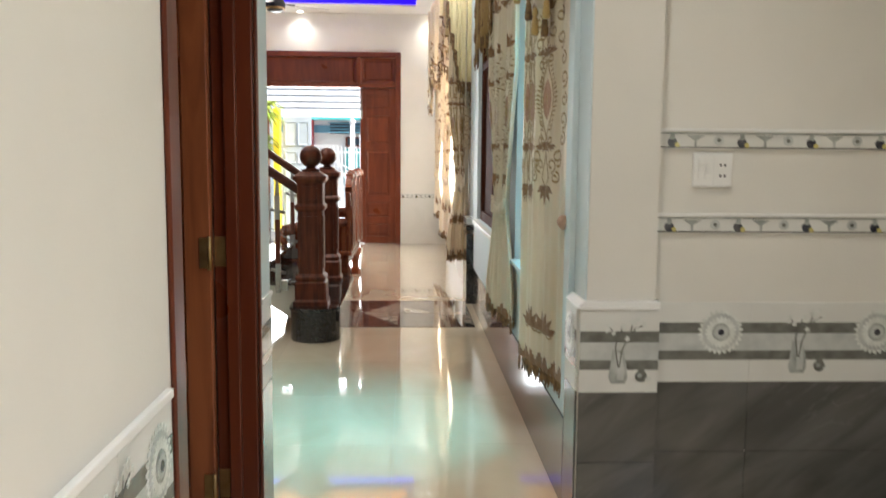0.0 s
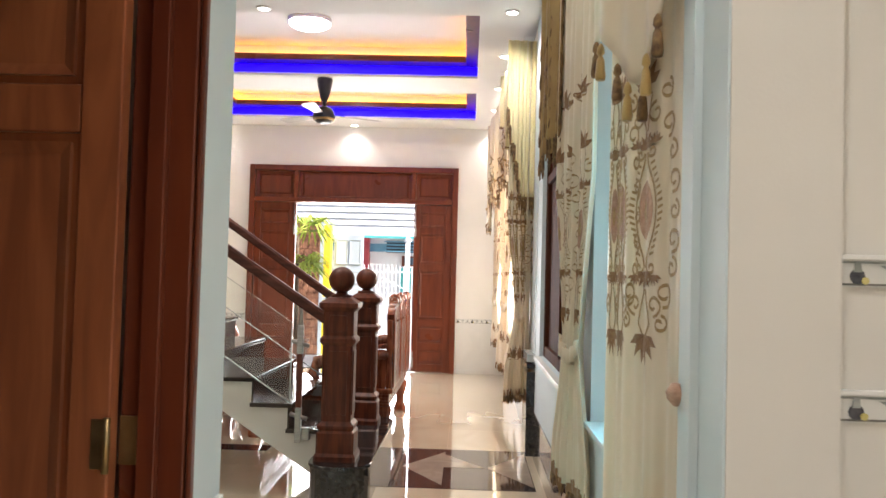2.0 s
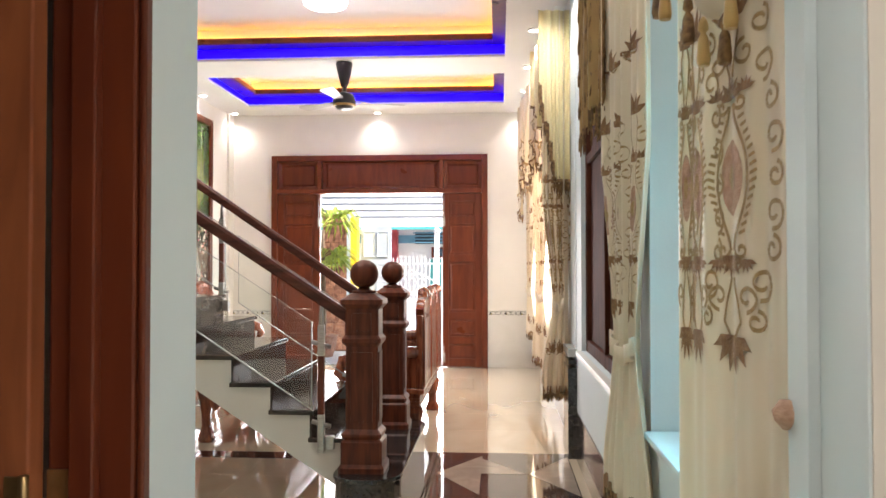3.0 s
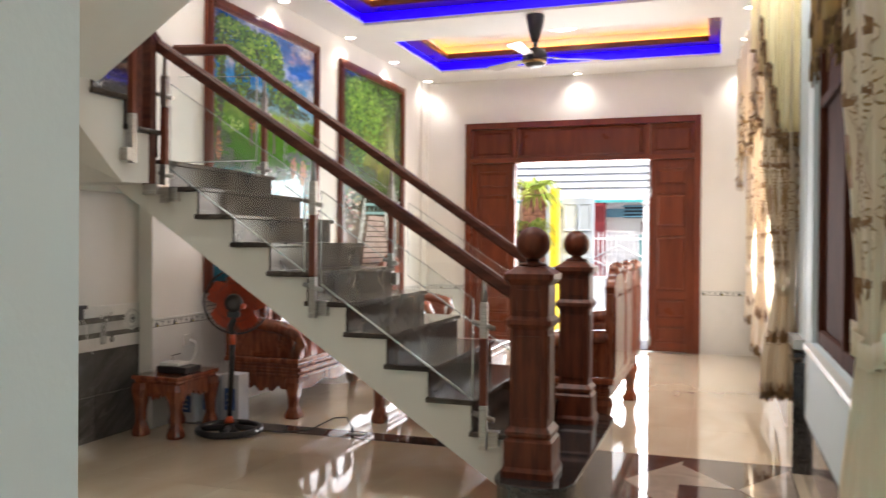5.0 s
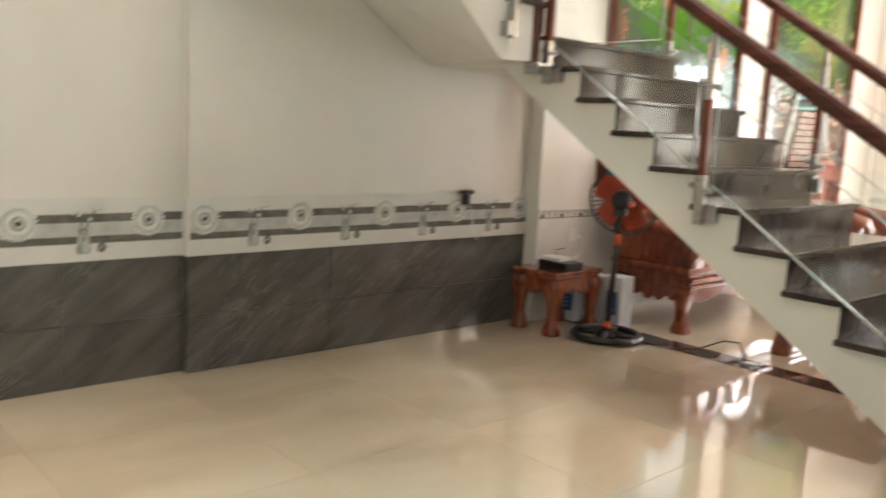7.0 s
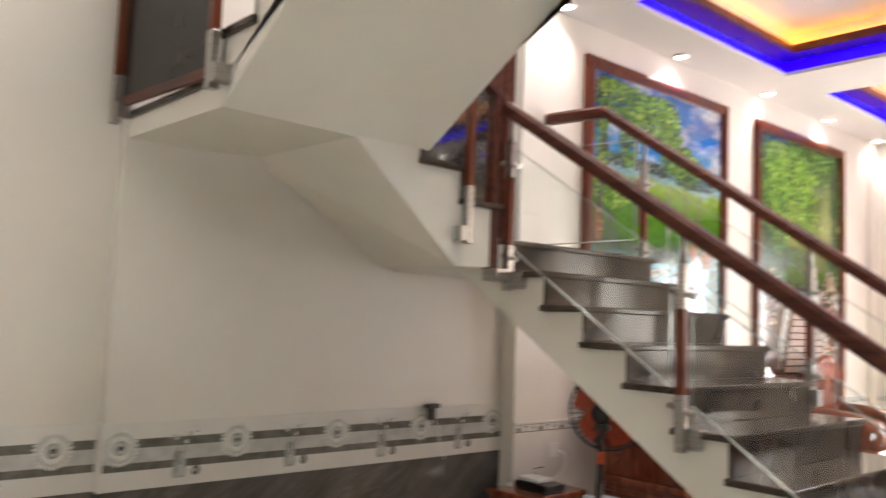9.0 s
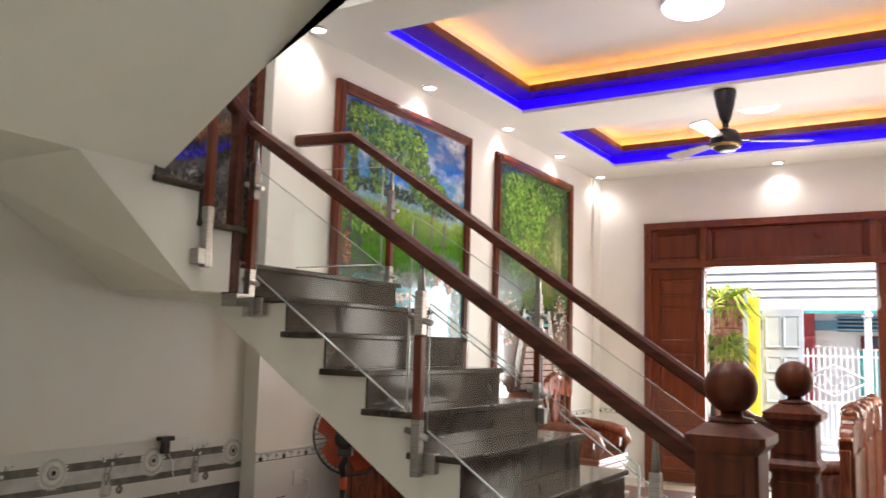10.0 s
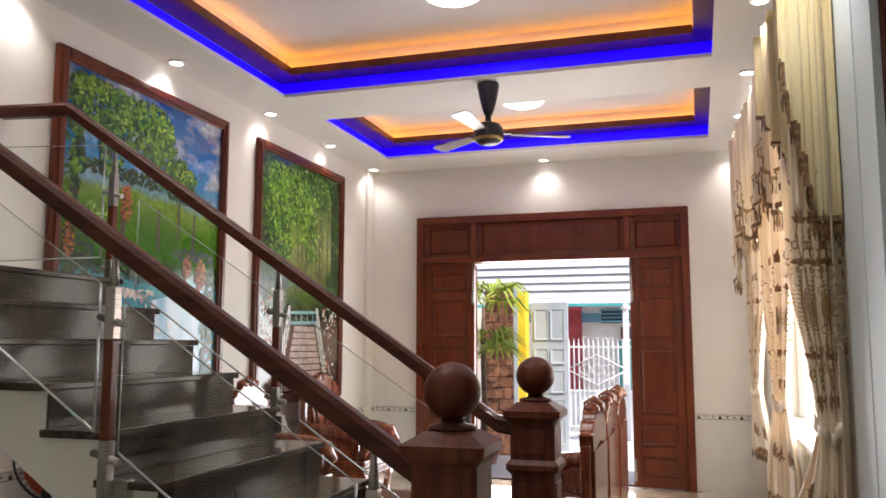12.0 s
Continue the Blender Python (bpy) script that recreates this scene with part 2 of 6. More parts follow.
def bm_squares(profile, cx, cy, bm=None, cut=0.12):
    """A square post of changing half width (half, height), with cut corners."""
    b = bmesh.new()
    rings = []
    for h, z in profile:
        c = h * cut
        pts = [(-h + c, -h), (h - c, -h), (h, -h + c), (h, h - c), (h - c, h), (-h + c, h), (-h, h - c), (-h, -h + c)]
        rings.append([b.verts.new((cx + x, cy + y, z)) for x, y in pts])
    for a, d in zip(rings, rings[1:]):
        for i in range(8):
            b.faces.new((a[i], a[(i + 1) % 8], d[(i + 1) % 8], d[i]))
    b.faces.new(rings[0][::-1])
    b.faces.new(rings[-1])
    return join(bm, b)


def bm_tube(points, radius, steps=10, bm=None, closed=False):
    """A round bar along points; radius may be a list."""
    b = bmesh.new()
    pts = [Vector(p) for p in points]
    rad = radius if isinstance(radius, (list, tuple)) else [radius] * len(pts)
    rings = []
    for i, p in enumerate(pts):
        d = (pts[min(i + 1, len(pts) - 1)] - pts[max(i - 1, 0)]).normalized()
        u = d.cross(Vector((0, 0, 1)) if abs(d.z) < 0.9 else Vector((1, 0, 0))).normalized()
        v = d.cross(u)
        rings.append([b.verts.new(p + (u * math.cos(2 * math.pi * k / steps) + v * math.sin(2 * math.pi * k / steps)) * rad[i]) for k in range(steps)])
    for a, c in zip(rings, rings[1:]):
        for k in range(steps):
            f = b.faces.new((a[k], a[(k + 1) % steps], c[(k + 1) % steps], c[k]))
            f.smooth = True
    b.faces.new(rings[0][::-1])
    b.faces.new(rings[-1])
    bmesh.ops.recalc_face_normals(b, faces=b.faces[:])
    return join(bm, b)


def part(name, bm, material, parent=None, label=""):
    """Links a bmesh as one mesh object, under a thing or a part where one is given."""
    me = bpy.data.meshes.new(name)
    bm.to_mesh(me)
    bm.free()
    me.materials.append(material)
    ob = new(name, me)
    ob.parent = parent
    return tagged(ob, label)


def thing(name, label, category, group="", x=0, y=0, z=0):
    ob = new(name)
    ob.location = (x, y, z)
    ob.empty_display_size = 0.1
    return tagged(ob, label, category, group)


def rest(ob, parent):
    """Puts a part that was built in world places under a thing that stands elsewhere."""
    ob.parent = parent
    ob.matrix_parent_inverse = Matrix.Translation(parent.location).inverted()
    return ob


def structure(name, bm, material, label, parent=None):
    return tagged(part(name, bm, material, parent), label, "", "", "structure")


# ---- the setting ----
CEILING = 3.555
FRONT = 14.0
LIVING = 0.12      # face of the living room's mural wall
RIGHT = 4.49       # face of the living room's window wall
HALL_R = 4.49      # face of the hall's window wall
HALL_L = 3.37      # face of the partition with the room door


def wall_panel(name, axis, at, depth, a0, a1, z0, z1, holes, material, label):
    """A wall across an axis from at to at+depth, from a0 to a1, with holes (a0, a1, z0, z1) cut through."""
    bm = bmesh.new()
    cuts = sorted({a0, a1, *[h[0] for h in holes], *[h[1] for h in holes]})
    for p, q in zip(cuts, cuts[1:]):
        mid = (p + q) / 2
        spans, low = [], z0
        for h in sorted([h for h in holes if h[0] <= mid <= h[1]], key=lambda h: h[2]):
            spans.append((low, h[2]))
            low = h[3]
        spans.append((low, z1))
        for s, e in spans:
            if e - s > 1e-4:
                if axis == "x":
                    bm_box(at, p, s, at + depth, q, e, bm=bm)
                else:
                    bm_box(p, at, s, q, at + depth, e, bm=bm)
    return structure(name, bm, material, label)


floor = structure("floor", bm_box(-0.4, -1.6, -0.12, 5.6, 14.2, -0.004), GROUT, "screed under glossy cream floor tiles")
wall_front = wall_panel("wall_front", "y", FRONT, 0.22, 0.12, 4.80, 0, CEILING, [(0.72, 3.77, 0, 2.968)], WALL, "cream painted front wall round the main door")
wall_left = wall_panel("wall_left", "x", LIVING, -0.3, 8.25, 14.22, 0, CEILING + 0.5, [], WALL, "cream painted wall behind the framed murals")
wall_stair = wall_panel("wall_stair", "x", 0.0, -0.18, 5.75, 8.25, 0, 6.4, [], WALL, "cream painted wall under the stairs")
wall_stair_near = wall_panel("wall_stair_near", "x", -0.06, -0.12, 3.9, 5.75, 0, 6.4, [], WALL, "cream painted wall beside the stairs")
wall_window = wall_panel("wall_window", "x", RIGHT, 0.34, 9.0, 14.0, 0, CEILING, [(9.75, 12.9, 0.85, 2.95)], WALL, "cream painted window wall of the living room")
wall_hall = wall_panel("wall_hall_window", "x", HALL_R, 0.55, 4.1, 8.6, 0, CEILING, [(4.5, 5.67, 0.76, 2.9), (6.3, 8.25, 0.82, 2.8)], WALL_BLUE, "pale blue hall wall with window recesses")
structure("column", bm_box(4.486, 8.6, 0, 5.04, 9.0, CEILING), WALL_BLUE, "pale painted column between hall and living room")
structure("corner_pilaster", bm_box(0.1205, 13.79, 0, 0.156, 13.999, CEILING), WALL, "shallow cream painted pilaster in the room corner")
# thin pale blue sheet laid over the hall side of the cream pillar
structure("pillar_side", bm_box(4.512, 3.903, 0.852, 4.5175, 4.099, CEILING), WALL_BLUE, "thin pale blue sheet on the hall side of the pillar")
pillar = structure("pillar", bm_box(4.518, 3.90, 0.8405, 4.765, 4.1, CEILING, bm=bm_box(4.49, 3.88, 0, 4.777, 4.1, 0.822)), WALL, "painted pillar at the end of the kitchen wall")
wall_kitchen = structure("wall_kitchen", bm_box(4.777, 3.965, 0, 5.72, 4.1, CEILING), WALL, "cream painted kitchen wall with tile borders")
# unseen wall; its window opening is added to let daylight into the kitchen
wall_panel("wall_kitchen_side", "x", 5.72, 0.12, -1.72, 4.1, 0, CEILING, [(-0.6, 1.6, 1.0, 2.4)], WALL, "unseen kitchen wall with a window opening added for daylight")
structure("wall_back", bm_box(2.0, -1.72, 0, 5.72, -1.6, CEILING), WALL, "plain painted wall closing the kitchen")
wall_hall_left = wall_panel("wall_hall_left", "x", HALL_L, -0.12, -1.6, 4.0, 0, CEILING, [(2.75, 3.86, 0, 2.5)], WALL, "cream painted partition with a doorway")
structure("wall_partition", bm_box(-0.06, 3.9, 0, HALL_L - 0.12, 4.0, CEILING), WALL, "plain painted wall at the foot of the stair hall")
structure("wall_room", bm_box(2.0, -1.6, 0, 2.1, 3.9, CEILING), WALL, "plain wall of the dim side room")
# thin pale blue sheet laid over the end of the cream partition
structure("wall_end_face", bm_box(HALL_L + 0.0005, 3.80, 0.874, HALL_L + 0.004, 4.0, CEILING), WALL_BLUE, "thin pale blue sheet on the wall end")

bm = bmesh.new()
for x0, y0, x1, y1 in ((0.1, 8.42, 0.57, 14.0), (3.99, 8.42, 4.72, 14.0), (0.57, 8.42, 3.99, 8.79), (0.57, 10.94, 3.99, 11.67), (0.57, 13.35, 3.99, 14.0)):
    bm_box(x0, y0, CEILING, x1, y1, CEILING + 0.03, bm=bm)
bm_box(0.1, 8.42, 3.87, 4.8, 14.22, 3.97, bm=bm)
for x0, y0, x1, y1 in ((0.57, 8.79, 3.99, 10.94), (0.57, 11.67, 3.99, 13.35)):
    # upright faces of the coffer, above and behind the timber moulding
    for k, (d, za, zb) in enumerate(((0.12, CEILING, 3.87), (-0.02, 3.735, 3.87))):
        bm_box(x0 - d, y0 - d, za + 0.03, x0 - d + 0.02, y1 + d, zb, bm=bm)
        bm_box(x1 + d - 0.02, y0 - d, za + 0.03, x1 + d, y1 + d, zb, bm=bm)
        bm_box(x0 - d, y0 - d, za + 0.03, x1 + d, y0 - d + 0.02, zb, bm=bm)
        bm_box(x0 - d, y1 + d - 0.02, za + 0.03, x1 + d, y1 + d, zb, bm=bm)
structure("ceiling", bm, CEIL, "white plaster ceiling with two stepped coffers")
structure("ceiling_hall", bm_box(3.32, 4.0, CEILING, 5.1, 8.42, CEILING + 0.2), CEIL, "white hall ceiling")
structure("ceiling_kitchen", bm_box(2.0, -1.7, CEILING, 5.84, 4.0, CEILING + 0.2), CEIL, "white kitchen ceiling")
structure("ceiling_beam", bm_box(0.0, 8.3, CEILING - 0.02, 3.32, 8.42, 6.4), CEIL, "white beam at the stairwell edge")
structure("stairwell_side", bm_box(3.32, 4.0, CEILING + 0.2, 3.44, 8.3, 6.4), WALL, "white wall of the stairwell above")
structure("stairwell_near", bm_box(-0.06, 3.88, CEILING + 0.2, 3.32, 4.0, 6.4), WALL, "white wall of the stairwell above")
wall_panel("stairwell_far", "y", 8.3, 0.12, -0.2, 0.0, 0, 6.4, [], WALL, "white wall of the stairwell")
# unseen roof and opaque pane, added to keep direct sun out of the stairwell
bm = bmesh.new()
for x0, y0, x1, y1 in ((-0.2, 3.88, 3.44, 5.6), (-0.2, 8.0, 3.44, 8.42), (-0.2, 5.6, 0.3, 8.0), (2.9, 5.6, 3.44, 8.0)):
    bm_box(x0, y0, 6.4, x1, y1, 6.5, bm=bm)
structure("stairwell_roof", bm, CEIL, "unseen white roof closing the stairwell round the added pane")
m, n, l, bs = nodes_of("opal_sun_block", 0.5)
bs.inputs["Base Color"].default_value = (0.8, 0.82, 0.84, 1)
structure("sun_block_pane", bm_box(0.3, 5.6, 6.47, 2.9, 8.0, 6.49), m, "unseen opal pane added to block the sun over the stairwell")
structure("ground", bm_box(-40, 14.22, -0.3, 60, 140, -0.03), GROUT, "pale concrete forecourt in bright daylight")

# ---- main door ----


def framed_leaf(parent, x0, x1, z0, z1, y, thick, rails, name="door_leaf", wood=WOOD):
    """A timber leaf in the plane y: stiles, rails at the heights given, and raised panels between."""
    leaf = part(name, bm_box(x0 + 0.002, y + 0.017, z0 + 0.002, x1 - 0.002, y + thick - 0.017, z1 - 0.002), wood, parent)
    s = 0.085
    zs = [z0, *rails, z1]
    part("stile", bm_box(x0, y, z0, x0 + s, y + thick, z1, 0.004), wood, leaf)
    part("stile", bm_box(x1 - s, y, z0, x1, y + thick, z1, 0.004), wood, leaf)
    for i, z in enumerate(zs):
        h = 0.10 if 0 < i < len(zs) - 1 else 0.11
        lo = z if i == 0 else (z - h if i == len(zs) - 1 else z - h / 2)
        part("rail", bm_box(x0 + s + 0.001, y + 0.002, lo, x1 - s - 0.001, y + thick - 0.002, lo + h, 0.004), wood, leaf)
    for a, b in zip(zs, zs[1:]):
        lo, hi = a + (0.11 if a == z0 else 0.05) + 0.015, b - (0.11 if b == z1 else 0.05) - 0.015
        if hi - lo > 0.06:
            p = bm_box(x0 + s + 0.02, y + 0.004, lo + 0.004, x1 - s - 0.02, y + thick - 0.004, hi - 0.004)
            bmesh.ops.inset_region(p, faces=[f for f in p.faces if abs(f.normal.y) > 0.9], thickness=0.035, depth=-0.011)
            part("panel", p, wood, leaf)
    return leaf


door = tagged(new("door_1"), "open red-brown timber main door with a panelled transom", "door", "", "structure")
part("door_frame", bm_box(0.72, 13.93, 0, 0.80, 14.1, 2.968, 0.006), WOOD, door)
part("door_frame", bm_box(3.69, 13.93, 0, 3.77, 14.1, 2.968, 0.006), WOOD, door)
part("door_frame", bm_box(0.801, 13.932, 2.888, 3.689, 14.1, 2.968, 0.006), WOOD, door)
part("transom_bar", bm_box(0.801, 13.925, 2.43, 3.689, 14.1, 2.495, 0.006), WOOD, door)
for x in (1.375, 3.095):
    part("transom_mullion", bm_box(x, 13.935, 2.496, x + 0.06, 14.1, 2.887, 0.005), WOOD, door)
for x0, x1 in ((0.801, 1.374), (1.436, 3.094), (3.156, 3.689)):
    p = bm_box(x0, 14.02, 2.496, x1, 14.07, 2.887)
    bmesh.ops.inset_region(p, faces=[f for f in p.faces if abs(f.normal.y) > 0.9], thickness=0.07, depth=-0.012)
    bmesh.ops.inset_region(p, faces=[f for f in p.faces if abs(f.normal.y) > 0.9 and f.calc_area() > 0.05], thickness=0.03, depth=0.01)
    part("transom_panel", p, WOOD, door)
for k, (x0, x1) in enumerate(((0.801, 1.405), (3.14, 3.689))):
    leaf = framed_leaf(door, x0, x1, 0.012, 2.428, 13.985, 0.045, (0.38, 0.72, 1.52, 2.05))
    bx = 1.385 if k == 0 else 3.16
    for z0, z1 in ((0.06, 0.30), (1.95, 2.42)):
        part("bolt", bm_tube([(bx, 13.975, z0), (bx, 13.975, z1)], 0.006, 8), STEEL, leaf, "steel surface bolt")
        part("bolt_plate", bm_box(bx - 0.016, 13.977, z0 + 0.02, bx + 0.016, 13.986, z0 + 0.14, 0.002), STEEL, leaf)
# outer leaves folded back outside the opening
for k, (x0, x1) in enumerate(((0.80, 1.36), (3.19, 3.70))):
    framed_leaf(door, x0, x1, 0.012, 2.42, 14.235, 0.045, (0.38, 0.72, 1.52, 2.05))
structure("threshold", bm_box(0.72, 14.101, -0.03, 3.77, 14.22, 0.0), TREAD, "dark granite threshold of the main door")

# ---- side door of the hall ----
side = tagged(new("door_2"), "red-brown panelled room door standing open", "door", "", "structure")
X1, X0 = HALL_L + 0.012, HALL_L - 0.14
part("door_frame", bm_box(X0, 3.765, 0, HALL_L - 0.002, 3.86, 2.5, 0.006), WOOD, side)
part("door_frame", bm_box(X0, 2.75, 0, HALL_L - 0.002, 2.83, 2.5, 0.006), WOOD, side)
part("door_frame", bm_box(X0, 2.831, 2.42, HALL_L - 0.002, 3.764, 2.5, 0.006), WOOD, side)
part("door_stop", bm_box(X0 + 0.045, 3.74, 0, X0 + 0.085, 3.764, 2.42, 0.004), WOOD, side)
for y0, y1 in ((3.765, 3.79), (2.75, 2.83)):
    part("architrave", bm_box(HALL_L + 0.0005, y0, 0, X1, y1, 2.53, 0.004), WOOD, side)
part("architrave", bm_box(HALL_L + 0.0005, 2.831, 2.42, X1, 3.764, 2.53, 0.008), WOOD, side)
leaf = framed_leaf(side, 2.36, X0 + 0.0, 0.01, 2.41, 3.715, 0.042, (0.62, 1.72), "door_leaf", LEAF_WOOD)
for z in (0.24, 1.04, 2.1):
    h = part("hinge", bm_box(X0 - 0.035, 3.709, z - 0.05, X0 - 0.002, 3.7145, z + 0.05, 0.001), BRASS, leaf, "aged brass hinge")
    part("hinge_plate", bm_box(X0 + 0.003, 3.757, z - 0.05, X0 + 0.04, 3.7645, z + 0.05, 0.001), BRASS, side, "aged brass hinge plate")
    part("hinge_pin", bm_tube([(X0 + 0.001, 3.70, z - 0.055), (X0 + 0.001, 3.70, z + 0.055)], 0.008, 8), BRASS, h)

# ---- coffers ----


def ring(x0, y0, x1, y1, d, w, z0, z1, bevel=0.0):
    """Four bars, as meshes, round a rectangle: their outer faces lie d outside it, and they are w wide."""
    a = d - w
    return [bm_box(x0 - d, y0 - d, z0, x0 - a, y1 + d, z1, bevel), bm_box(x1 + a, y0 - d, z0, x1 + d, y1 + d, z1, bevel),
            bm_box(x0 - a + 0.001, y0 - d, z0, x1 + a - 0.001, y0 - a, z1, bevel), bm_box(x0 - a + 0.001, y1 + a, z0, x1 + a - 0.001, y1 + d, z1, bevel)]


for k, (x0, y0, x1, y1) in enumerate(((0.57, 8.79, 3.99, 10.94), (0.57, 11.67, 3.99, 13.35))):
    # glowing band in place of a white face lit blue by hidden LEDs
    led = thing("blue_lit_band", "glowing blue band standing in for the led-lit coffer face", "led strip", "coffer lighting")
    for b in ring(x0, y0, x1, y1, 0.095, 0.012, 3.59, 3.70):
        part("strip", b, BLUE_GLOW, led)
    mould = thing("coffer_moulding", "red-brown timber moulding inside the ceiling coffer", "moulding", "coffer mouldings")
    for b in ring(x0, y0, x1, y1, 0.075, 0.20, 3.70, 3.765, 0.006):
        part("moulding_bar", b, WOOD, mould)
    amber = thing("led_strip_amber", "amber glowing led strip above the timber moulding", "led strip", "coffer lighting")
    for b in ring(x0, y0, x1, y1, -0.055, 0.022, 3.766, 3.776):
        part("strip", b, ORANGE_LED, amber)

# ---- stairs ----
TOP = [0.4035 + 0.1585 * i for i in range(10)]      # tread heights of the lower flight, then the landing
REAR = [2.815 - 0.235 * i for i in range(10)]       # where each tread meets the riser above
YN, YF = 7.31, 8.5
stairs = tagged(new("stairs"), "white stairs with grey granite treads and glass balustrade", "stairs", "", "structure")
slab = [(3.05, 0.071), (3.05, 0.23)]
for i in range(10):
    slab += [(REAR[i] + 0.235, TOP[i] - 0.03), (REAR[i], TOP[i] - 0.03)] if i < 9 else [(REAR[8], TOP[9] - 0.03), (0.02, TOP[9] - 0.03)]
slab += [(0.02, 1.69), (0.578, 1.69)]
part("lower_flight", bm_prism(slab, "y", YN, YF), CONCRETE, stairs, "white painted stair stringer and soffit")
for i in range(9):
    part("tread", bm_box(REAR[i] - 0.005, YN - 0.03, TOP[i] - 0.028, REAR[i] + 0.262, YF + 0.03, TOP[i], 0.006), TREAD, stairs, "grey granite tread" if i == 0 else "")
    part("riser", bm_box(REAR[i] + 0.2355, YN - 0.004, (TOP[i - 1] if i else 0.25) + 0.001, REAR[i] + 0.248, YF + 0.004, TOP[i] - 0.0285), TREAD, stairs)
part("riser", bm_box(REAR[8] + 0.0, YN - 0.004, TOP[8] + 0.001, REAR[8] + 0.012, YF + 0.004, TOP[9] - 0.0285), TREAD, stairs)
part("landing_tread", bm_box(0.03, YN - 0.02, TOP[9] - 0.028, REAR[8] + 0.03, YF + 0.03, TOP[9], 0.006), TREAD, stairs)
# middle flight towards the camera, along the wall
Z1, Z2, Z3 = 1.99, 2.145, 2.305
mid = [(7.31, 1.69), (7.31, 1.80), (7.225, 1.80), (7.225, Z1 - 0.03), (6.955, Z1 - 0.03), (6.955, Z2 - 0.03), (6.71, Z2 - 0.03), (6.71, Z3 - 0.03), (5.752, Z3 - 0.03), (5.752, 2.135), (6.33, 2.135), (6.926, 1.69)]
turning = bm_prism(mid, "x", 0.03, 0.95)
# the soffit of the turn winds: its folds lie askew between the wall and the open side
folds = {(6.926, 1.69): ((7.225, 1.715), (6.945, 1.675)), (6.33, 2.135): ((6.40, 2.20), (6.355, 2.175)), (5.752, 2.135): ((5.752, 2.19), (5.752, 2.18))}
for v in turning.verts:
    for (y, z), (at_wall, at_side) in folds.items():
        if abs(v.co.y - y) < 1e-4 and abs(v.co.z - z) < 1e-4:
            v.co.y, v.co.z = at_wall if v.co.x < 0.5 else at_side
bmesh.ops.triangulate(turning, faces=turning.faces[:])
part("middle_flight", turning, CONCRETE, stairs)
for y0, y1, z in ((6.95, 7.25, Z1), (6.70, 6.985, Z2), (5.735, 6.735, Z3)):
    part("tread", bm_box(0.03, y0, z - 0.028, 0.975, y1, z, 0.006), TREAD, stairs)
    part("riser", bm_box(0.03, y1 - 0.028, z - 0.155, 0.955, y1 - 0.016, z - 0.0285), TREAD, stairs)
# upper flight back over the hall
up = [(0.95, 2.18), (0.95, Z3 - 0.03)]
for i in range(7):
    up += [(0.95 + 0.235 * i, Z3 + 0.1585 * (i + 1) - 0.03), (0.95 + 0.235 * (i + 1), Z3 + 0.1585 * (i + 1) - 0.03)]
up += [(3.3, 3.40), (3.3, 3.59), (3.1, 3.59)]
part("upper_flight", bm_prism(up, "y", 5.75, 6.76), CONCRETE, stairs)
for i in range(7):
    z = Z3 + 0.1585 * (i + 1)
    part("tread", bm_box(0.925 + 0.235 * i, 5.725, z - 0.028, 0.96 + 0.235 * (i + 1), 6.785, z, 0.006), TREAD, stairs)
    part("riser", bm_box(0.937 + 0.235 * i, 5.744, z - 0.158, 0.949 + 0.235 * i, 6.766, z - 0.0285), TREAD, stairs)
# rounded black first step
pts = []
for cx, cy, a0 in ((3.19, 7.13, 180), (3.19, 8.56, 0)):
    for k in range(13):
        a = radians(a0 + 180 * k / 12)
        pts.append((cx + 0.185 * math.cos(a), cy + 0.185 * math.sin(a)))
part("first_step", bm_prism(pts, "z", 0.0, 0.225), GRANITE, stairs, "rounded black granite first step")
pts2 = [(3.19 + (x - 3.19) * 1.05, y + (0.01 if y > 8 else -0.01)) for x, y in pts]
part("first_step_top", bm_prism(pts2, "z", 0.2255, 0.25, bevel=0.004), GRANITE, stairs)


def newel(y, name="newel_post"):
    n = thing(name, "dark carved square newel post with a ball finial", "newel post", "newel posts", 3.155, y, 0.25)
    h = 0.098
    prof = [(h + .03, 0), (h + .03, .03), (h + .018, .05), (h + .018, .17), (h + .006, .185), (h + .014, .2), (h + .014, .215), (h - .008, .24), (h - .008, .70), (h + .012, .725), (h + .012, .745),
            (h - .004, .765), (h - .004, .91), (h + .022, .94), (h + .022, .965), (h - .01, .985), (h - .03, 1.0)]
    part("shaft", bm_squares(prof, 0, 0), WOOD_NEWEL, n)
    for s in (-1, 1):
        part("shaft_panel", bm_box(-0.062, s * (h - .009), .28, 0.062, s * (h - .002), .67, 0.002), WOOD_NEWEL, n)
        part("shaft_panel", bm_box(s * (h - .009), -0.062, .28, s * (h - .002), 0.062, .67, 0.002), WOOD_NEWEL, n)
        part("head_panel", bm_box(-0.055, s * (h - .005), .79, 0.055, s * (h + .003), .89, 0.002), WOOD_NEWEL, n)
    ball = [(0.068, 1.0005), (0.068, 1.012), (0.035, 1.02), (0.03, 1.035)]
    ball += [(max(0.004, 0.082 * math.sin(a)), 1.108 - 0.082 * math.cos(a)) for a in [radians(22 + 158 * k / 14) for k in range(15)]]
    part("ball_finial", bm_lathe(ball), WOOD_NEWEL, n)
    return n


newel(7.2), newel(8.455)


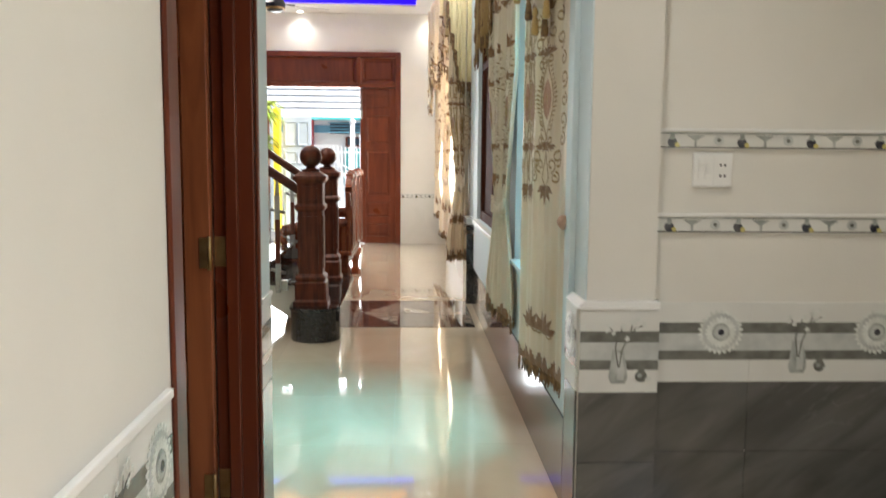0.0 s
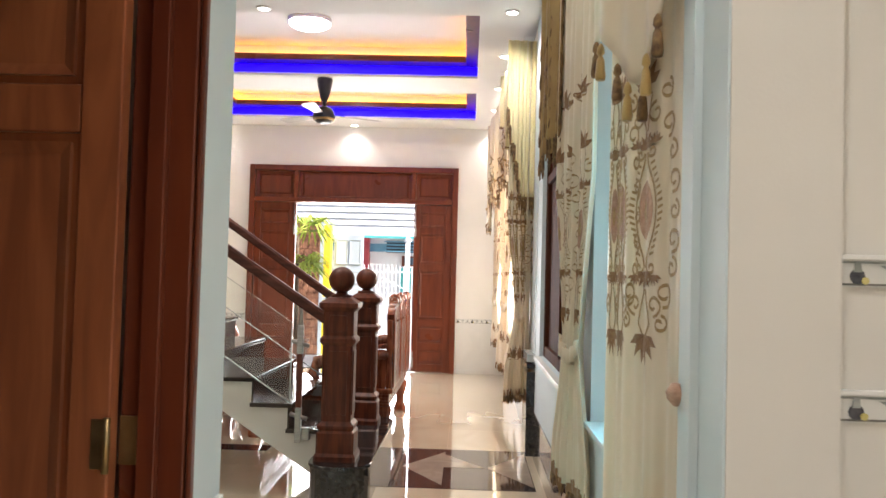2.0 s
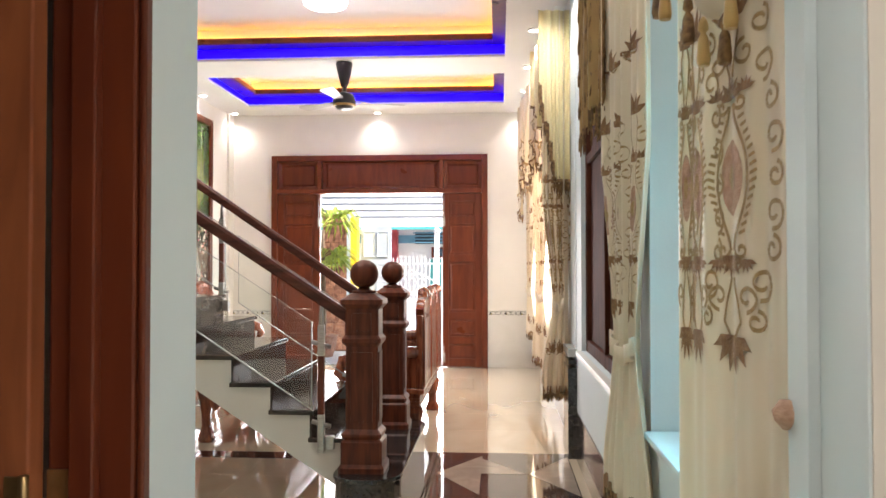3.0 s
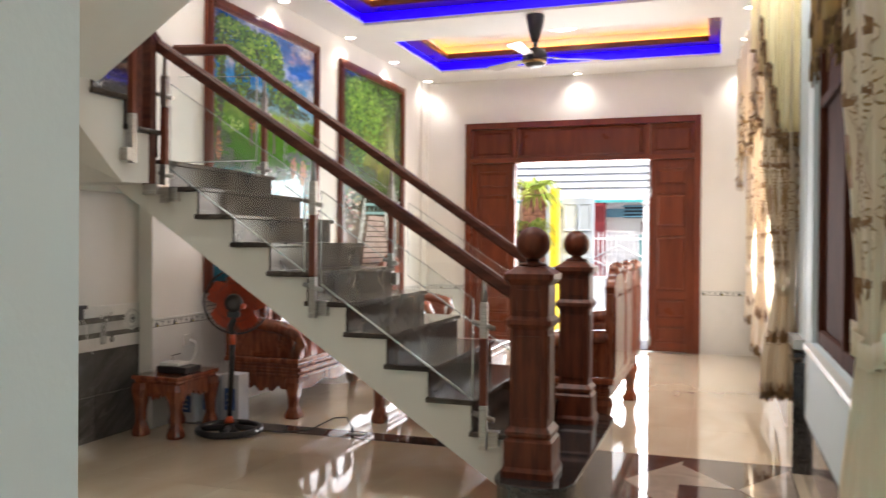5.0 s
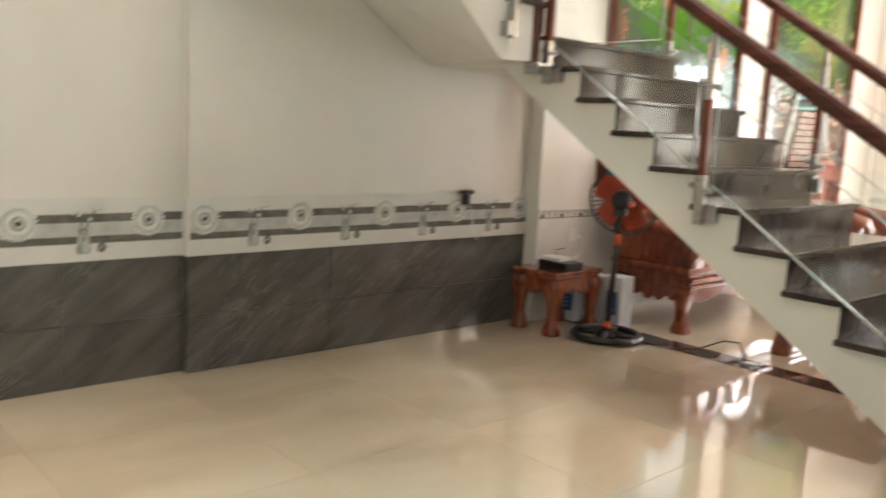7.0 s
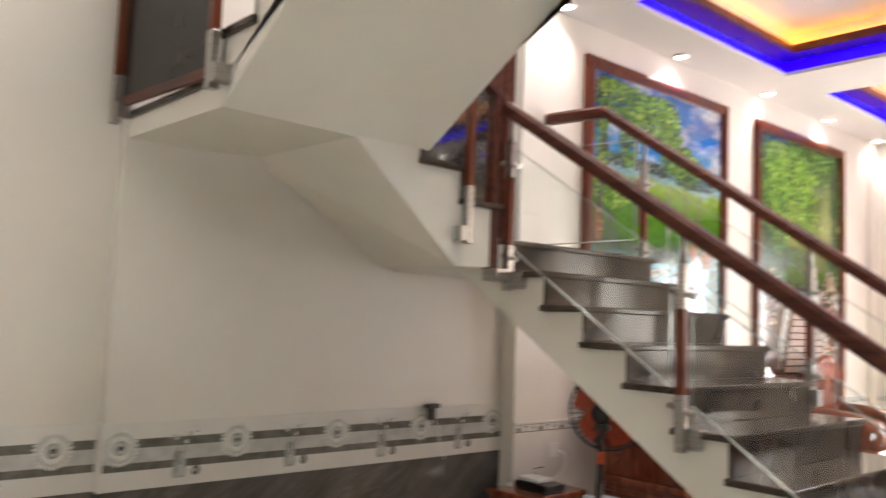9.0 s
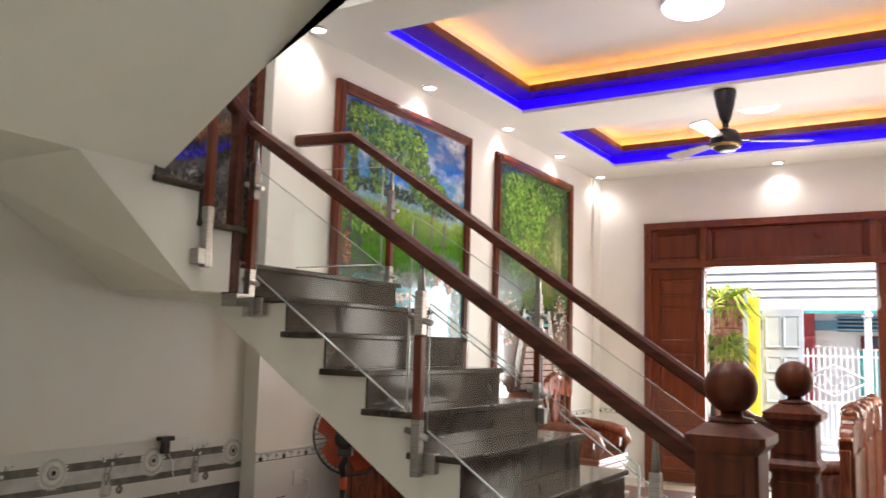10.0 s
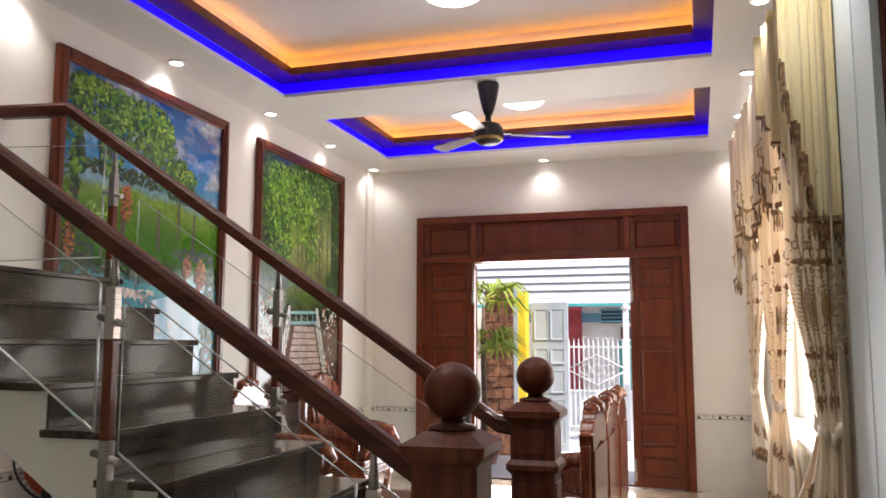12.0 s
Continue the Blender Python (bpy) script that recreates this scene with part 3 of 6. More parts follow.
def bar(p, q, w, h):
    """A square-edged handrail length from p to q, both ends cut upright."""
    p, q = Vector(p), Vector(q)
    d = (q - p)
    side = Vector((-d.y, d.x, 0)).normalized() * w / 2
    b = bmesh.new()
    ra, rb = [], []
    for c, r in ((p, ra), (q, rb)):
        for u, v in ((-1, -0.7), (-0.7, -1), (0.7, -1), (1, -0.7), (1, 0.5), (0.6, 1), (-0.6, 1), (-1, 0.5)):
            r.append(b.verts.new(c + side * u + Vector((0, 0, h / 2 * v))))
    for i in range(8):
        b.faces.new((ra[i], ra[(i + 1) % 8], rb[(i + 1) % 8], rb[i]))
    b.faces.new(ra[::-1]), b.faces.new(rb)
    bmesh.ops.recalc_face_normals(b, faces=b.faces[:])
    return b


rail = thing("handrail", "dark brown timber handrail on the near stair side", "handrail", "handrails")
part("rail_length", bar((3.07, 7.25, 1.10), (0.93, 7.25, 2.49), 0.062, 0.078), WOOD_DARK, rail)
part("rail_length", bar((0.931, 7.26, 2.49), (0.93, 6.72, 2.86), 0.062, 0.075), WOOD_DARK, rail)
rail = thing("handrail", "dark brown timber handrail on the far stair side", "handrail", "handrails")
part("rail_length", bar((2.98, 8.49, 1.15), (0.59, 8.49, 2.762), 0.062, 0.075), WOOD_DARK, rail)
part("rail_length", bar((0.59, 8.49, 2.762), (0.13, 8.49, 2.785), 0.062, 0.075), WOOD_DARK, rail)
part("rail_length", bar((3.08, 8.49, 1.135), (2.98, 8.49, 1.15), 0.06, 0.075), WOOD_DARK, rail)


def baluster(x, y, z_foot, z_rail, side):
    """A timber and steel post clamped to the stair's side, with glass clips."""
    b = thing("baluster", "slim baluster of red wood between steel sleeves", "baluster", "stair balusters", x, y, z_foot)
    top = z_rail - z_foot - 0.03
    part("foot_sleeve", bm_box(-0.019, -0.019, -0.06, 0.019, 0.019, 0.16, 0.003), STEEL, b)
    part("foot_clamp", bm_box(-0.02, 0.02 if side > 0 else -0.062, -0.05, 0.07, 0.062 if side > 0 else -0.02, 0.03, 0.004), STEEL, b)
    part("timber", bm_box(-0.018, -0.018, 0.161, 0.018, 0.018, top - 0.30, 0.004), WOOD, b, "red wood middle")
    part("top_sleeve", bm_box(-0.019, -0.019, top - 0.299, 0.019, 0.019, top - 0.12, 0.004), STEEL, b)
    part("neck", bm_tube([(0, 0, top - 0.12), (0, 0, top + 0.02)], [0.016, 0.008], 10), STEEL, b)
    for z in (0.12, top - 0.22):
        part("glass_clip", bm_tube([(-0.055, 0, z), (0.055, 0, z - 0.03)], 0.013, 10), STEEL, b)
    return b


def rail_z(x):
    return 1.10 + (3.07 - x) * (1.39 / 2.14)


for x in (0.985, 1.94, 2.895):
    baluster(x, 7.255, 0.3485 + (2.89 - x) * 0.655 + 0.04, rail_z(x), 1)
for x in (0.86, 1.86, 2.83):
    baluster(x, 8.545, 0.3485 + (2.89 - x) * 0.655 + 0.10, rail_z(x) + 0.02, -1)
baluster(0.05, 8.545, 1.86, 2.77, -1)


def sheet(points, axis, at):
    b = bmesh.new()
    b.faces.new([b.verts.new((at, *p) if axis == "x" else (p[0], at, p[1])) for p in points])
    return b


def glass_pane(points, axis, at, label="clear glass balustrade panel with a bright edge"):
    """A pane of clear glass between four polished edge strips."""
    g = thing("glass_panel", label, "glass panel", "balustrade glass")
    part("pane", sheet(points, axis, at), GLASS, g).visible_shadow = False
    for a, b in zip(points, points[1:] + points[:1]):
        q = [Vector((at, *p)) if axis == "x" else Vector((p[0], at, p[1])) for p in (a, b)]
        low = a[1] + b[1] < sum(p[1] for p in points) / 2
        part("edge", bm_tube(q, 0.0045 if low else 0.0022, 6), EDGE, g)
    return g


EDGE = surface("polished_glass_edge", (0.5, 0.56, 0.54), (0.68, 0.74, 0.72), 8, 0.12, metal=0.5)
for x1, x0 in ((2.84, 1.99), (1.89, 1.03)):
    for y in (7.25, 8.54):
        f = lambda x: 0.30 + (2.89 - x) * 0.66 + 0.24
        g = lambda x: rail_z(x) - 0.17
        glass_pane([(x0, f(x0)), (x0, g(x0)), (x1, g(x1)), (x1, f(x1))], "y", y)
glass_pane([(0.1, 1.95), (0.1, 2.6), (0.80, 2.56), (0.80, 1.95)], "y", 8.54)
# dark posts and glass at the turn of the stairs
turn = thing("turn_post", "dark square timber post at the stair turn", "stair post", "", 0.93, 7.19, 1.62)
part("shaft", bm_box(-0.028, -0.028, 0.05, 0.028, 0.028, 1.06, 0.006), WOOD_DARK, turn)
part("foot_clamp", bm_box(-0.022, -0.03, 0.0, 0.075, 0.06, 0.06, 0.004), STEEL, turn)
turn2 = thing("turn_post", "slim baluster of red wood and steel at the stair turn", "stair post", "", 0.985, 6.98, 1.80)
part("shaft", bm_box(-0.018, -0.018, 0.25, 0.018, 0.018, 1.0, 0.004), WOOD, turn2)
part("foot_sleeve", bm_box(-0.02, -0.02, -0.02, 0.02, 0.02, 0.249, 0.004), STEEL, turn2)
part("foot_clamp", bm_box(-0.03, -0.06, -0.01, 0.021, -0.0205, 0.06, 0.004), STEEL, turn2)
for x, z in ((0.0, 2.40), (0.95, 2.30 + 0.08)):
    b = thing("baluster", "slim baluster of red wood between steel sleeves", "baluster", "upper balusters", x + 0.01, 5.70, z - 0.13)
    part("foot_sleeve", bm_box(-0.02, -0.02, -0.02, 0.02, 0.02, 0.2, 0.004), STEEL, b)
    part("foot_clamp", bm_box(0.0205, -0.02, 0.0, 0.06, 0.05, 0.07, 0.004), STEEL, b)
    part("timber", bm_box(-0.018, -0.018, 0.2, 0.018, 0.018, 0.9, 0.004), WOOD, b)
# dark sheet put in place of the darkness that shows through the glass
sp = thing("dark_panel", "dark sheet standing in for the darkness behind the landing's glass", "balustrade panel")
part("infill", bm_prism([(-0.055, 2.37), (-0.055, 3.5), (0.90, 3.5), (0.90, 2.33)], "y", 5.716, 5.722), GLASS_DARK, sp)
part("bottom_bar", bm_prism([(-0.055, 2.33), (-0.055, 2.37), (0.90, 2.33), (0.90, 2.29)], "y", 5.708, 5.73), WOOD_DARK, sp)

# dark glazed window beside the landing
win = tagged(new("window_3"), "dark tinted window with a timber frame above the landing", "window", "", "structure")
part("pane", bm_box(0.004, 7.40, 1.95, 0.018, 8.17, 4.2), GRANITE, win, "dark reflecting glass")
for y0, y1 in ((7.33, 7.40), (8.17, 8.245)):
    part("window_frame", bm_box(0.002, y0, 1.86, 0.05, y1, 4.25, 0.004), WOOD_DARK, win)
part("window_frame", bm_box(0.002, 7.401, 1.86, 0.05, 8.169, 1.95, 0.004), WOOD_DARK, win)
# ---- lamps and fan ----


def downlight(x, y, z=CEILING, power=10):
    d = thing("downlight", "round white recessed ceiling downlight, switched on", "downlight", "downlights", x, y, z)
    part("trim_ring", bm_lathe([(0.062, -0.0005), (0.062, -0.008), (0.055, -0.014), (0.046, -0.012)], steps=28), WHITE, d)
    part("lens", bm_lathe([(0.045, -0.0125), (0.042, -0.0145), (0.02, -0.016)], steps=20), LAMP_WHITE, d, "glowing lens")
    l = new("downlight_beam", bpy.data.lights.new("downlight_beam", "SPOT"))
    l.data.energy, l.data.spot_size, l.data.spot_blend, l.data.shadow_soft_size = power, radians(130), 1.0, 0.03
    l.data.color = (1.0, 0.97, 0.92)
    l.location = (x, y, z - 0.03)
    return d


for y in (8.53, 9.92, 11.32, 12.57, 13.79):
    downlight(0.23, y)
for y, power in ((8.67, 30), (10.0, 18), (11.37, 16), (12.6, 14), (13.86, 12)):
    downlight(4.25, y, power=power)
downlight(2.24, 13.86), downlight(2.22, 8.67)
# hall and kitchen downlights are unseen, added to brighten both rooms
downlight(4.0, 5.6, power=8), downlight(4.0, 7.3, power=13)
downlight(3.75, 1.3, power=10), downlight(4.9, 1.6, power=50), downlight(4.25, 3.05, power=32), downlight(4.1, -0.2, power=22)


def ceiling_lamp(x, y, z):
    c = thing("ceiling_lamp", "round flush ceiling lamp with a bright white diffuser", "ceiling lamp", "ceiling lamps", x, y, z)
    part("base", bm_lathe([(0.21, -0.0005), (0.21, -0.03), (0.205, -0.04)], steps=40), WHITE, c)
    prof = [(0.203 * math.cos(a), -0.0405 - 0.065 * math.sin(a)) for a in [radians(88 * k / 8) for k in range(9)]]
    part("diffuser", bm_lathe(prof, steps=40), LAMP_WHITE, c, "glowing diffuser")


ceiling_lamp(2.34, 9.95, 3.87), ceiling_lamp(2.29, 12.5, 3.87)

fan = thing("ceiling_fan", "black ceiling fan with pale blades at rest", "ceiling fan", "", 2.30, 11.08, CEILING)
part("canopy", bm_lathe([(0.085, -0.0005), (0.088, -0.02), (0.07, -0.12), (0.045, -0.22), (0.03, -0.26)]), BLACK, fan)
part("rod", bm_tube([(0, 0, -0.26), (0, 0, -0.36)], 0.024), BLACK, fan)
part("motor", bm_lathe([(0.03, -0.31), (0.09, -0.335), (0.115, -0.37), (0.125, -0.42), (0.12, -0.445), (0.08, -0.49), (0.04, -0.50)]), BLACK, fan)
part("brass_band", bm_lathe([(0.1215, -0.443), (0.121, -0.452), (0.112, -0.466)]), BRASS, fan, "brass coloured band")
BLADE = surface("pale_fan_blade", (0.42, 0.40, 0.38), (0.5, 0.48, 0.46), 6, 0.3)
for k in range(3):
    b = bm_prism([(0.19, -0.045), (0.62, -0.075), (0.66, -0.05), (0.66, 0.05), (0.62, 0.07), (0.19, 0.04)], "z", -0.004, 0.004)
    bmesh.ops.transform(b, matrix=pose(0, 0, -0.41, 0, 0, 25 + 120 * k) @ pose(0, 0, 0, 9, 0, 0), verts=b.verts)
    blade = part("blade", b, BLADE, fan)
    a = bm_box(0.10, -0.02, -0.004, 0.24, 0.02, 0.004)
    bmesh.ops.transform(a, matrix=pose(0, 0, -0.40, 0, 0, 25 + 120 * k), verts=a.verts)
    part("blade_arm", a, BLACK, blade)

# ---- murals ----


def picture_ground(name, stops, puff):
    """The print's ground: colours that change with height along a wavering line, with white cloud puffs high up."""
    m, n, l, b = nodes_of(name, 0.14, coat=0.3, spec=0.4)
    tc, sep = n.new("ShaderNodeTexCoord"), n.new("ShaderNodeSeparateXYZ")
    l.new(tc.outputs["Object"], sep.inputs[0])
    wob = noise_tex(n, l, 2.6, 6)
    add, mr = n.new("ShaderNodeMath"), n.new("ShaderNodeMapRange")
    add.operation = "MULTIPLY_ADD"
    add.inputs[1].default_value = 0.22
    mr.inputs["From Min"].default_value, mr.inputs["From Max"].default_value = -1.0, 1.22
    l.new(wob.outputs["Fac"], add.inputs[0]), l.new(sep.outputs["Z"], add.inputs[2]), l.new(add.outputs[0], mr.inputs[0])
    base = ramp(n, stops)
    l.new(mr.outputs[0], base.inputs[0])
    cl = noise_tex(n, l, 3.0, 7, (1, 0.7, 1.5))
    cr = ramp(n, [(0.5, (0, 0, 0)), (0.64, (puff, puff, puff))])
    hi = ramp(n, [(0.68, (0, 0, 0)), (0.74, (1, 1, 1))])
    l.new(cl.outputs["Fac"], cr.inputs[0]), l.new(mr.outputs[0], hi.inputs[0])
    mu, mx = n.new("ShaderNodeMath"), n.new("ShaderNodeMix")
    mu.operation, mx.data_type = "MULTIPLY", "RGBA"
    mx.inputs["B"].default_value = (0.75, 0.84, 0.9, 1)
    l.new(cr.outputs[0], mu.inputs[0]), l.new(hi.outputs[0], mu.inputs[1]), l.new(mu.outputs[0], mx.inputs["Factor"]), l.new(base.outputs[0], mx.inputs["A"])
    fine, fr, mul = noise_tex(n, l, 26, 6, distort=0.6), None, n.new("ShaderNodeMix")
    fr = ramp(n, [(0.35, (0.42, 0.44, 0.43)), (0.65, (0.86, 0.86, 0.86))])
    l.new(fine.outputs["Fac"], fr.inputs[0])
    mul.data_type, mul.blend_type = "RGBA", "MULTIPLY"
    mul.inputs["Factor"].default_value = 0.8
    l.new(mx.outputs["Result"], mul.inputs["A"]), l.new(fr.outputs[0], mul.inputs["B"]), l.new(mul.outputs["Result"], b.inputs["Base Color"])
    return m


MURAL_A = picture_ground("mural_print_meadow", [(0.0, (0.02, 0.16, 0.24)), (0.22, (0.05, 0.34, 0.46)), (0.40, (0.12, 0.46, 0.55)), (0.43, (0.03, 0.09, 0.02)), (0.48, (0.06, 0.24, 0.015)), (0.58, (0.09, 0.28, 0.018)), (0.665, (0.25, 0.43, 0.06)), (0.69, (0.30, 0.55, 0.66)), (0.76, (0.05, 0.34, 0.72)), (1.0, (0.008, 0.12, 0.52))], 0.9)
MURAL_B = picture_ground("mural_print_woodland", [(0.0, (0.08, 0.04, 0.03)), (0.24, (0.20, 0.14, 0.10)), (0.34, (0.05, 0.07, 0.04)), (0.42, (0.10, 0.17, 0.04)), (0.54, (0.26, 0.31, 0.10)), (0.66, (0.40, 0.48, 0.20)), (0.82, (0.16, 0.27, 0.06)), (1.0, (0.05, 0.13, 0.02))], 0.0)
GREENS = print_mat("print_leaves", [(0.0, (0.008, 0.035, 0.006)), (0.45, (0.02, 0.10, 0.012)), (0.75, (0.07, 0.22, 0.02)), (1.0, (0.22, 0.42, 0.05))])
DARK_GREENS = print_mat("print_shade_leaves", [(0.0, (0.004, 0.014, 0.005)), (0.6, (0.012, 0.05, 0.01)), (1.0, (0.04, 0.13, 0.02))])
LIGHT_GREENS = print_mat("print_sunlit_leaves", [(0.0, (0.05, 0.18, 0.015)), (0.6, (0.17, 0.38, 0.03)), (1.0, (0.42, 0.60, 0.12))])
BLOSSOM = print_mat("print_blossoms", [(0.0, (0.5, 0.04, 0.12)), (0.3, (0.6, 0.3, 0.2)), (0.5, (0.7, 0.7, 0.62)), (0.8, (0.55, 0.57, 0.5)), (1.0, (0.6, 0.4, 0.05))])
RUST = print_mat("print_rust_shrub", [(0.0, (0.14, 0.03, 0.015)), (0.5, (0.38, 0.10, 0.03)), (1.0, (0.6, 0.28, 0.07))])
P_BARK = surface("print_bark", (0.03, 0.02, 0.012), (0.09, 0.06, 0.035), 20, 0.3)
P_STONE = surface("print_stone", (0.25, 0.25, 0.23), (0.6, 0.59, 0.54), 25, 0.3)
P_WATER = surface("print_white_water", (0.22, 0.46, 0.66), (0.62, 0.76, 0.86), 7, 0.2, stretch=(1, 1, 0.25), distort=0.6)
P_TEAL = surface("print_teal_wall", (0.06, 0.22, 0.22), (0.14, 0.34, 0.33), 14, 0.3)
P_PLANK = surface("print_plank", (0.24, 0.15, 0.12), (0.42, 0.30, 0.25), 18, 0.3, vary=0.1)


def leaf_print(parent, name, clumps, x, material, seed, size=0.035, limit=0.865, top=1.1):
    """Many small leaf shapes, scattered in oval clumps (y, z, half width, half height, count) on the picture."""
    rnd = random.Random(seed)
    verts, faces = [], []
    for cy, cz, ry, rz, count in clumps:
        for k in range(count):
            a, q = rnd.uniform(0, 2 * math.pi), math.sqrt(rnd.random())
            y, z = cy + ry * q * math.cos(a), cz + rz * q * math.sin(a)
            ln, t = size * rnd.uniform(0.5, 1.3), rnd.uniform(0, math.pi)
            if abs(y) + ln > limit or abs(z) + ln > top:
                continue
            d = 0.0175 + (x - 0.0175) * 0.5 + 0.000006 * (len(faces) % 280)
            i = len(verts)
            for u, v in ((-1, 0), (-0.2, -0.42), (0.5, -0.34), (1, 0), (0.5, 0.36), (-0.3, 0.4)):
                verts.append((d, y + ln * (u * math.cos(t) - v * math.sin(t)), z + ln * (u * math.sin(t) + v * math.cos(t))))
            faces.append([i + n for n in range(6)])
    me = bpy.data.meshes.new(name)
    me.from_pydata(verts, [], faces)
    me.materials.append(material)
    ob = new(name, me)
    ob.parent = parent
    return tagged(ob, kind="stuff")


def mural(y0, y1, z0, z1, material, kind, label):
    m = thing("wall_mural", label, "mural", "framed murals", LIVING, (y0 + y1) / 2, (z0 + z1) / 2)
    hy, hz = (y1 - y0) / 2, (z1 - z0) / 2
    w = 0.085
    for a, b in ((-hy, -hy + w), (hy - w, hy)):
        part("frame_stile", bm_box(0.001, a, -hz, 0.045, b, hz, 0.008), WOOD, m, "red-brown timber frame")
        part("frame_bead", bm_box(0.046, a + 0.025, -hz + 0.03, 0.056, b - 0.025, hz - 0.03, 0.004), WOOD, m)
    for a, b in ((-hz, -hz + w), (hz - w, hz)):
        part("frame_rail", bm_box(0.0012, -hy + w + 0.001, a, 0.0448, hy - w - 0.001, b, 0.008), WOOD, m)
        part("frame_bead", bm_box(0.046, -hy + w + 0.001, a + 0.025, 0.056, hy - w - 0.001, b - 0.025, 0.004), WOOD, m)
    pic = part("picture", bm_box(0.001, -hy + w, -hz + w, 0.016, hy - w, hz - w), material, m, "glossy printed landscape")
    x = 0.0175

    def shape(name, outlines, d, mat):
        b = bmesh.new()
        for k, pts in enumerate(outlines):
            bm_prism(pts, "x", x + d * 0.5 + 0.00002 * k, x + d * 0.5 + 0.00002 * k + 0.0003, bm=b)
        return tagged(part(name, b, mat, pic), kind="stuff")

    def stem(y, z, h, a, lean=0.0):
        return [(y - a, z), (y + a, z), (y + a * 0.5 + lean, z + h), (y - a * 0.5 + lean, z + h)]

    if kind == 1:
        shape("printed_waterfall", [[(0.06, -0.34), (0.34, -0.28), (0.62, -0.30), (0.66, -1.1), (0.02, -1.1)]], 0.0, P_WATER)
        shape("printed_trunk", [stem(-0.78, -0.1, 1.1, 0.045, 0.06), stem(0.10, 0.02, 0.30, 0.020), stem(0.52, 0.0, 0.34, 0.022, 0.02), stem(-0.28, 0.05, 0.36, 0.024), stem(0.34, 0.12, 0.4, 0.014)], 0.0012, P_BARK)
        leaf_print(pic, "printed_far_trees", [(-0.2, 0.50, 0.65, 0.05, 260), (0.5, 0.44, 0.3, 0.05, 90)], x + 0.0024, DARK_GREENS, 3, 0.024)
        leaf_print(pic, "printed_tree", [(-0.55, 0.92, 0.34, 0.18, 420), (-0.1, 0.86, 0.34, 0.22, 420), (-0.78, 0.55, 0.1, 0.4, 130), (0.34, 0.58, 0.20, 0.14, 200), (0.12, 0.70, 0.16, 0.22, 180), (-0.42, 0.70, 0.12, 0.25, 110)], x + 0.006, GREENS, 5, 0.034)
        leaf_print(pic, "printed_sunlit_leaf", [(-0.5, 0.95, 0.30, 0.14, 110), (-0.05, 0.92, 0.3, 0.14, 100), (0.32, 0.63, 0.16, 0.08, 40), (-0.6, 0.2, 0.2, 0.06, 40)], x + 0.0095, LIGHT_GREENS, 7, 0.026)
        leaf_print(pic, "printed_shrub", [(-0.70, -0.10, 0.16, 0.22, 170), (0.77, -0.55, 0.09, 0.55, 260), (0.55, 0.02, 0.28, 0.05, 70), (-0.1, -0.16, 0.5, 0.06, 130)], x + 0.0024, DARK_GREENS, 9, 0.03)
        leaf_print(pic, "printed_rust_shrub", [(0.46, -0.08, 0.05, 0.10, 110), (0.64, -0.12, 0.07, 0.12, 150), (-0.26, 0.30, 0.06, 0.14, 130), (-0.68, -0.5, 0.10, 0.12, 120), (-0.78, 0.0, 0.05, 0.12, 60)], x + 0.0062, RUST, 11, 0.016)
        leaf_print(pic, "printed_stone", [(-0.60, -0.30, 0.22, 0.08, 90), (-0.1, -0.30, 0.2, 0.03, 50)], x + 0.0062, P_STONE, 13, 0.028)
        leaf_print(pic, "printed_water_lily", [(-0.2, -0.75, 0.5, 0.3, 26), (0.3, -0.85, 0.25, 0.2, 10)], x + 0.0062, LIGHT_GREENS, 15, 0.022)
        leaf_print(pic, "printed_blossom", [(-0.62, -0.36, 0.2, 0.12, 30), (0.05, -0.55, 0.3, 0.3, 14)], x + 0.0096, BLOSSOM, 17, 0.018)
    else:
        shape("printed_trunk", [stem(-0.1 + 0.095 * k + 0.02 * math.sin(5 * k), -0.12, 1.1, 0.008 + 0.004 * (k % 3), 0.02 * math.sin(3 * k)) for k in range(10)], 0.0, P_BARK)
        leaf_print(pic, "printed_shade_leaf", [(-0.72, 0.55, 0.16, 0.55, 360), (0.76, 0.5, 0.1, 0.6, 260), (-0.4, 0.0, 0.45, 0.1, 160), (0.7, -0.1, 0.18, 0.25, 120), (-0.55, -0.15, 0.25, 0.2, 170)], x + 0.0014, DARK_GREENS, 23, 0.038)
        leaf_print(pic, "printed_leaf", [(-0.55, 0.75, 0.30, 0.36, 420), (-0.1, 0.78, 0.30, 0.30, 300), (0.35, 0.92, 0.35, 0.18, 200), (-0.45, 0.3, 0.2, 0.28, 170), (0.15, 0.45, 0.12, 0.3, 70)], x + 0.0049, GREENS, 25, 0.036)
        leaf_print(pic, "printed_sunlit_leaf", [(-0.25, 0.66, 0.42, 0.38, 300), (-0.5, 0.9, 0.25, 0.16, 90), (0.2, 0.5, 0.25, 0.35, 80)], x + 0.0084, LIGHT_GREENS, 27, 0.030)
        shape("printed_terrace_wall", [[(-0.25, -0.36), (0.36, -0.34), (0.36, -0.31), (-0.25, -0.33)], [(-0.25, -0.46), (0.36, -0.44), (0.36, -0.41), (-0.25, -0.43)]] + [stem(-0.24 + 0.12 * k, -0.45, 0.1, 0.012) for k in range(6)], 0.008, P_TEAL)
        steps = [[(0.08 - 0.42 + 0.02 * k, -1.08 + 0.062 * k), (0.08 + 0.42 - 0.024 * k, -1.08 + 0.062 * k), (0.08 + 0.41 - 0.024 * k, -1.03 + 0.062 * k), (0.08 - 0.41 + 0.02 * k, -1.03 + 0.062 * k)] for k in range(10)]
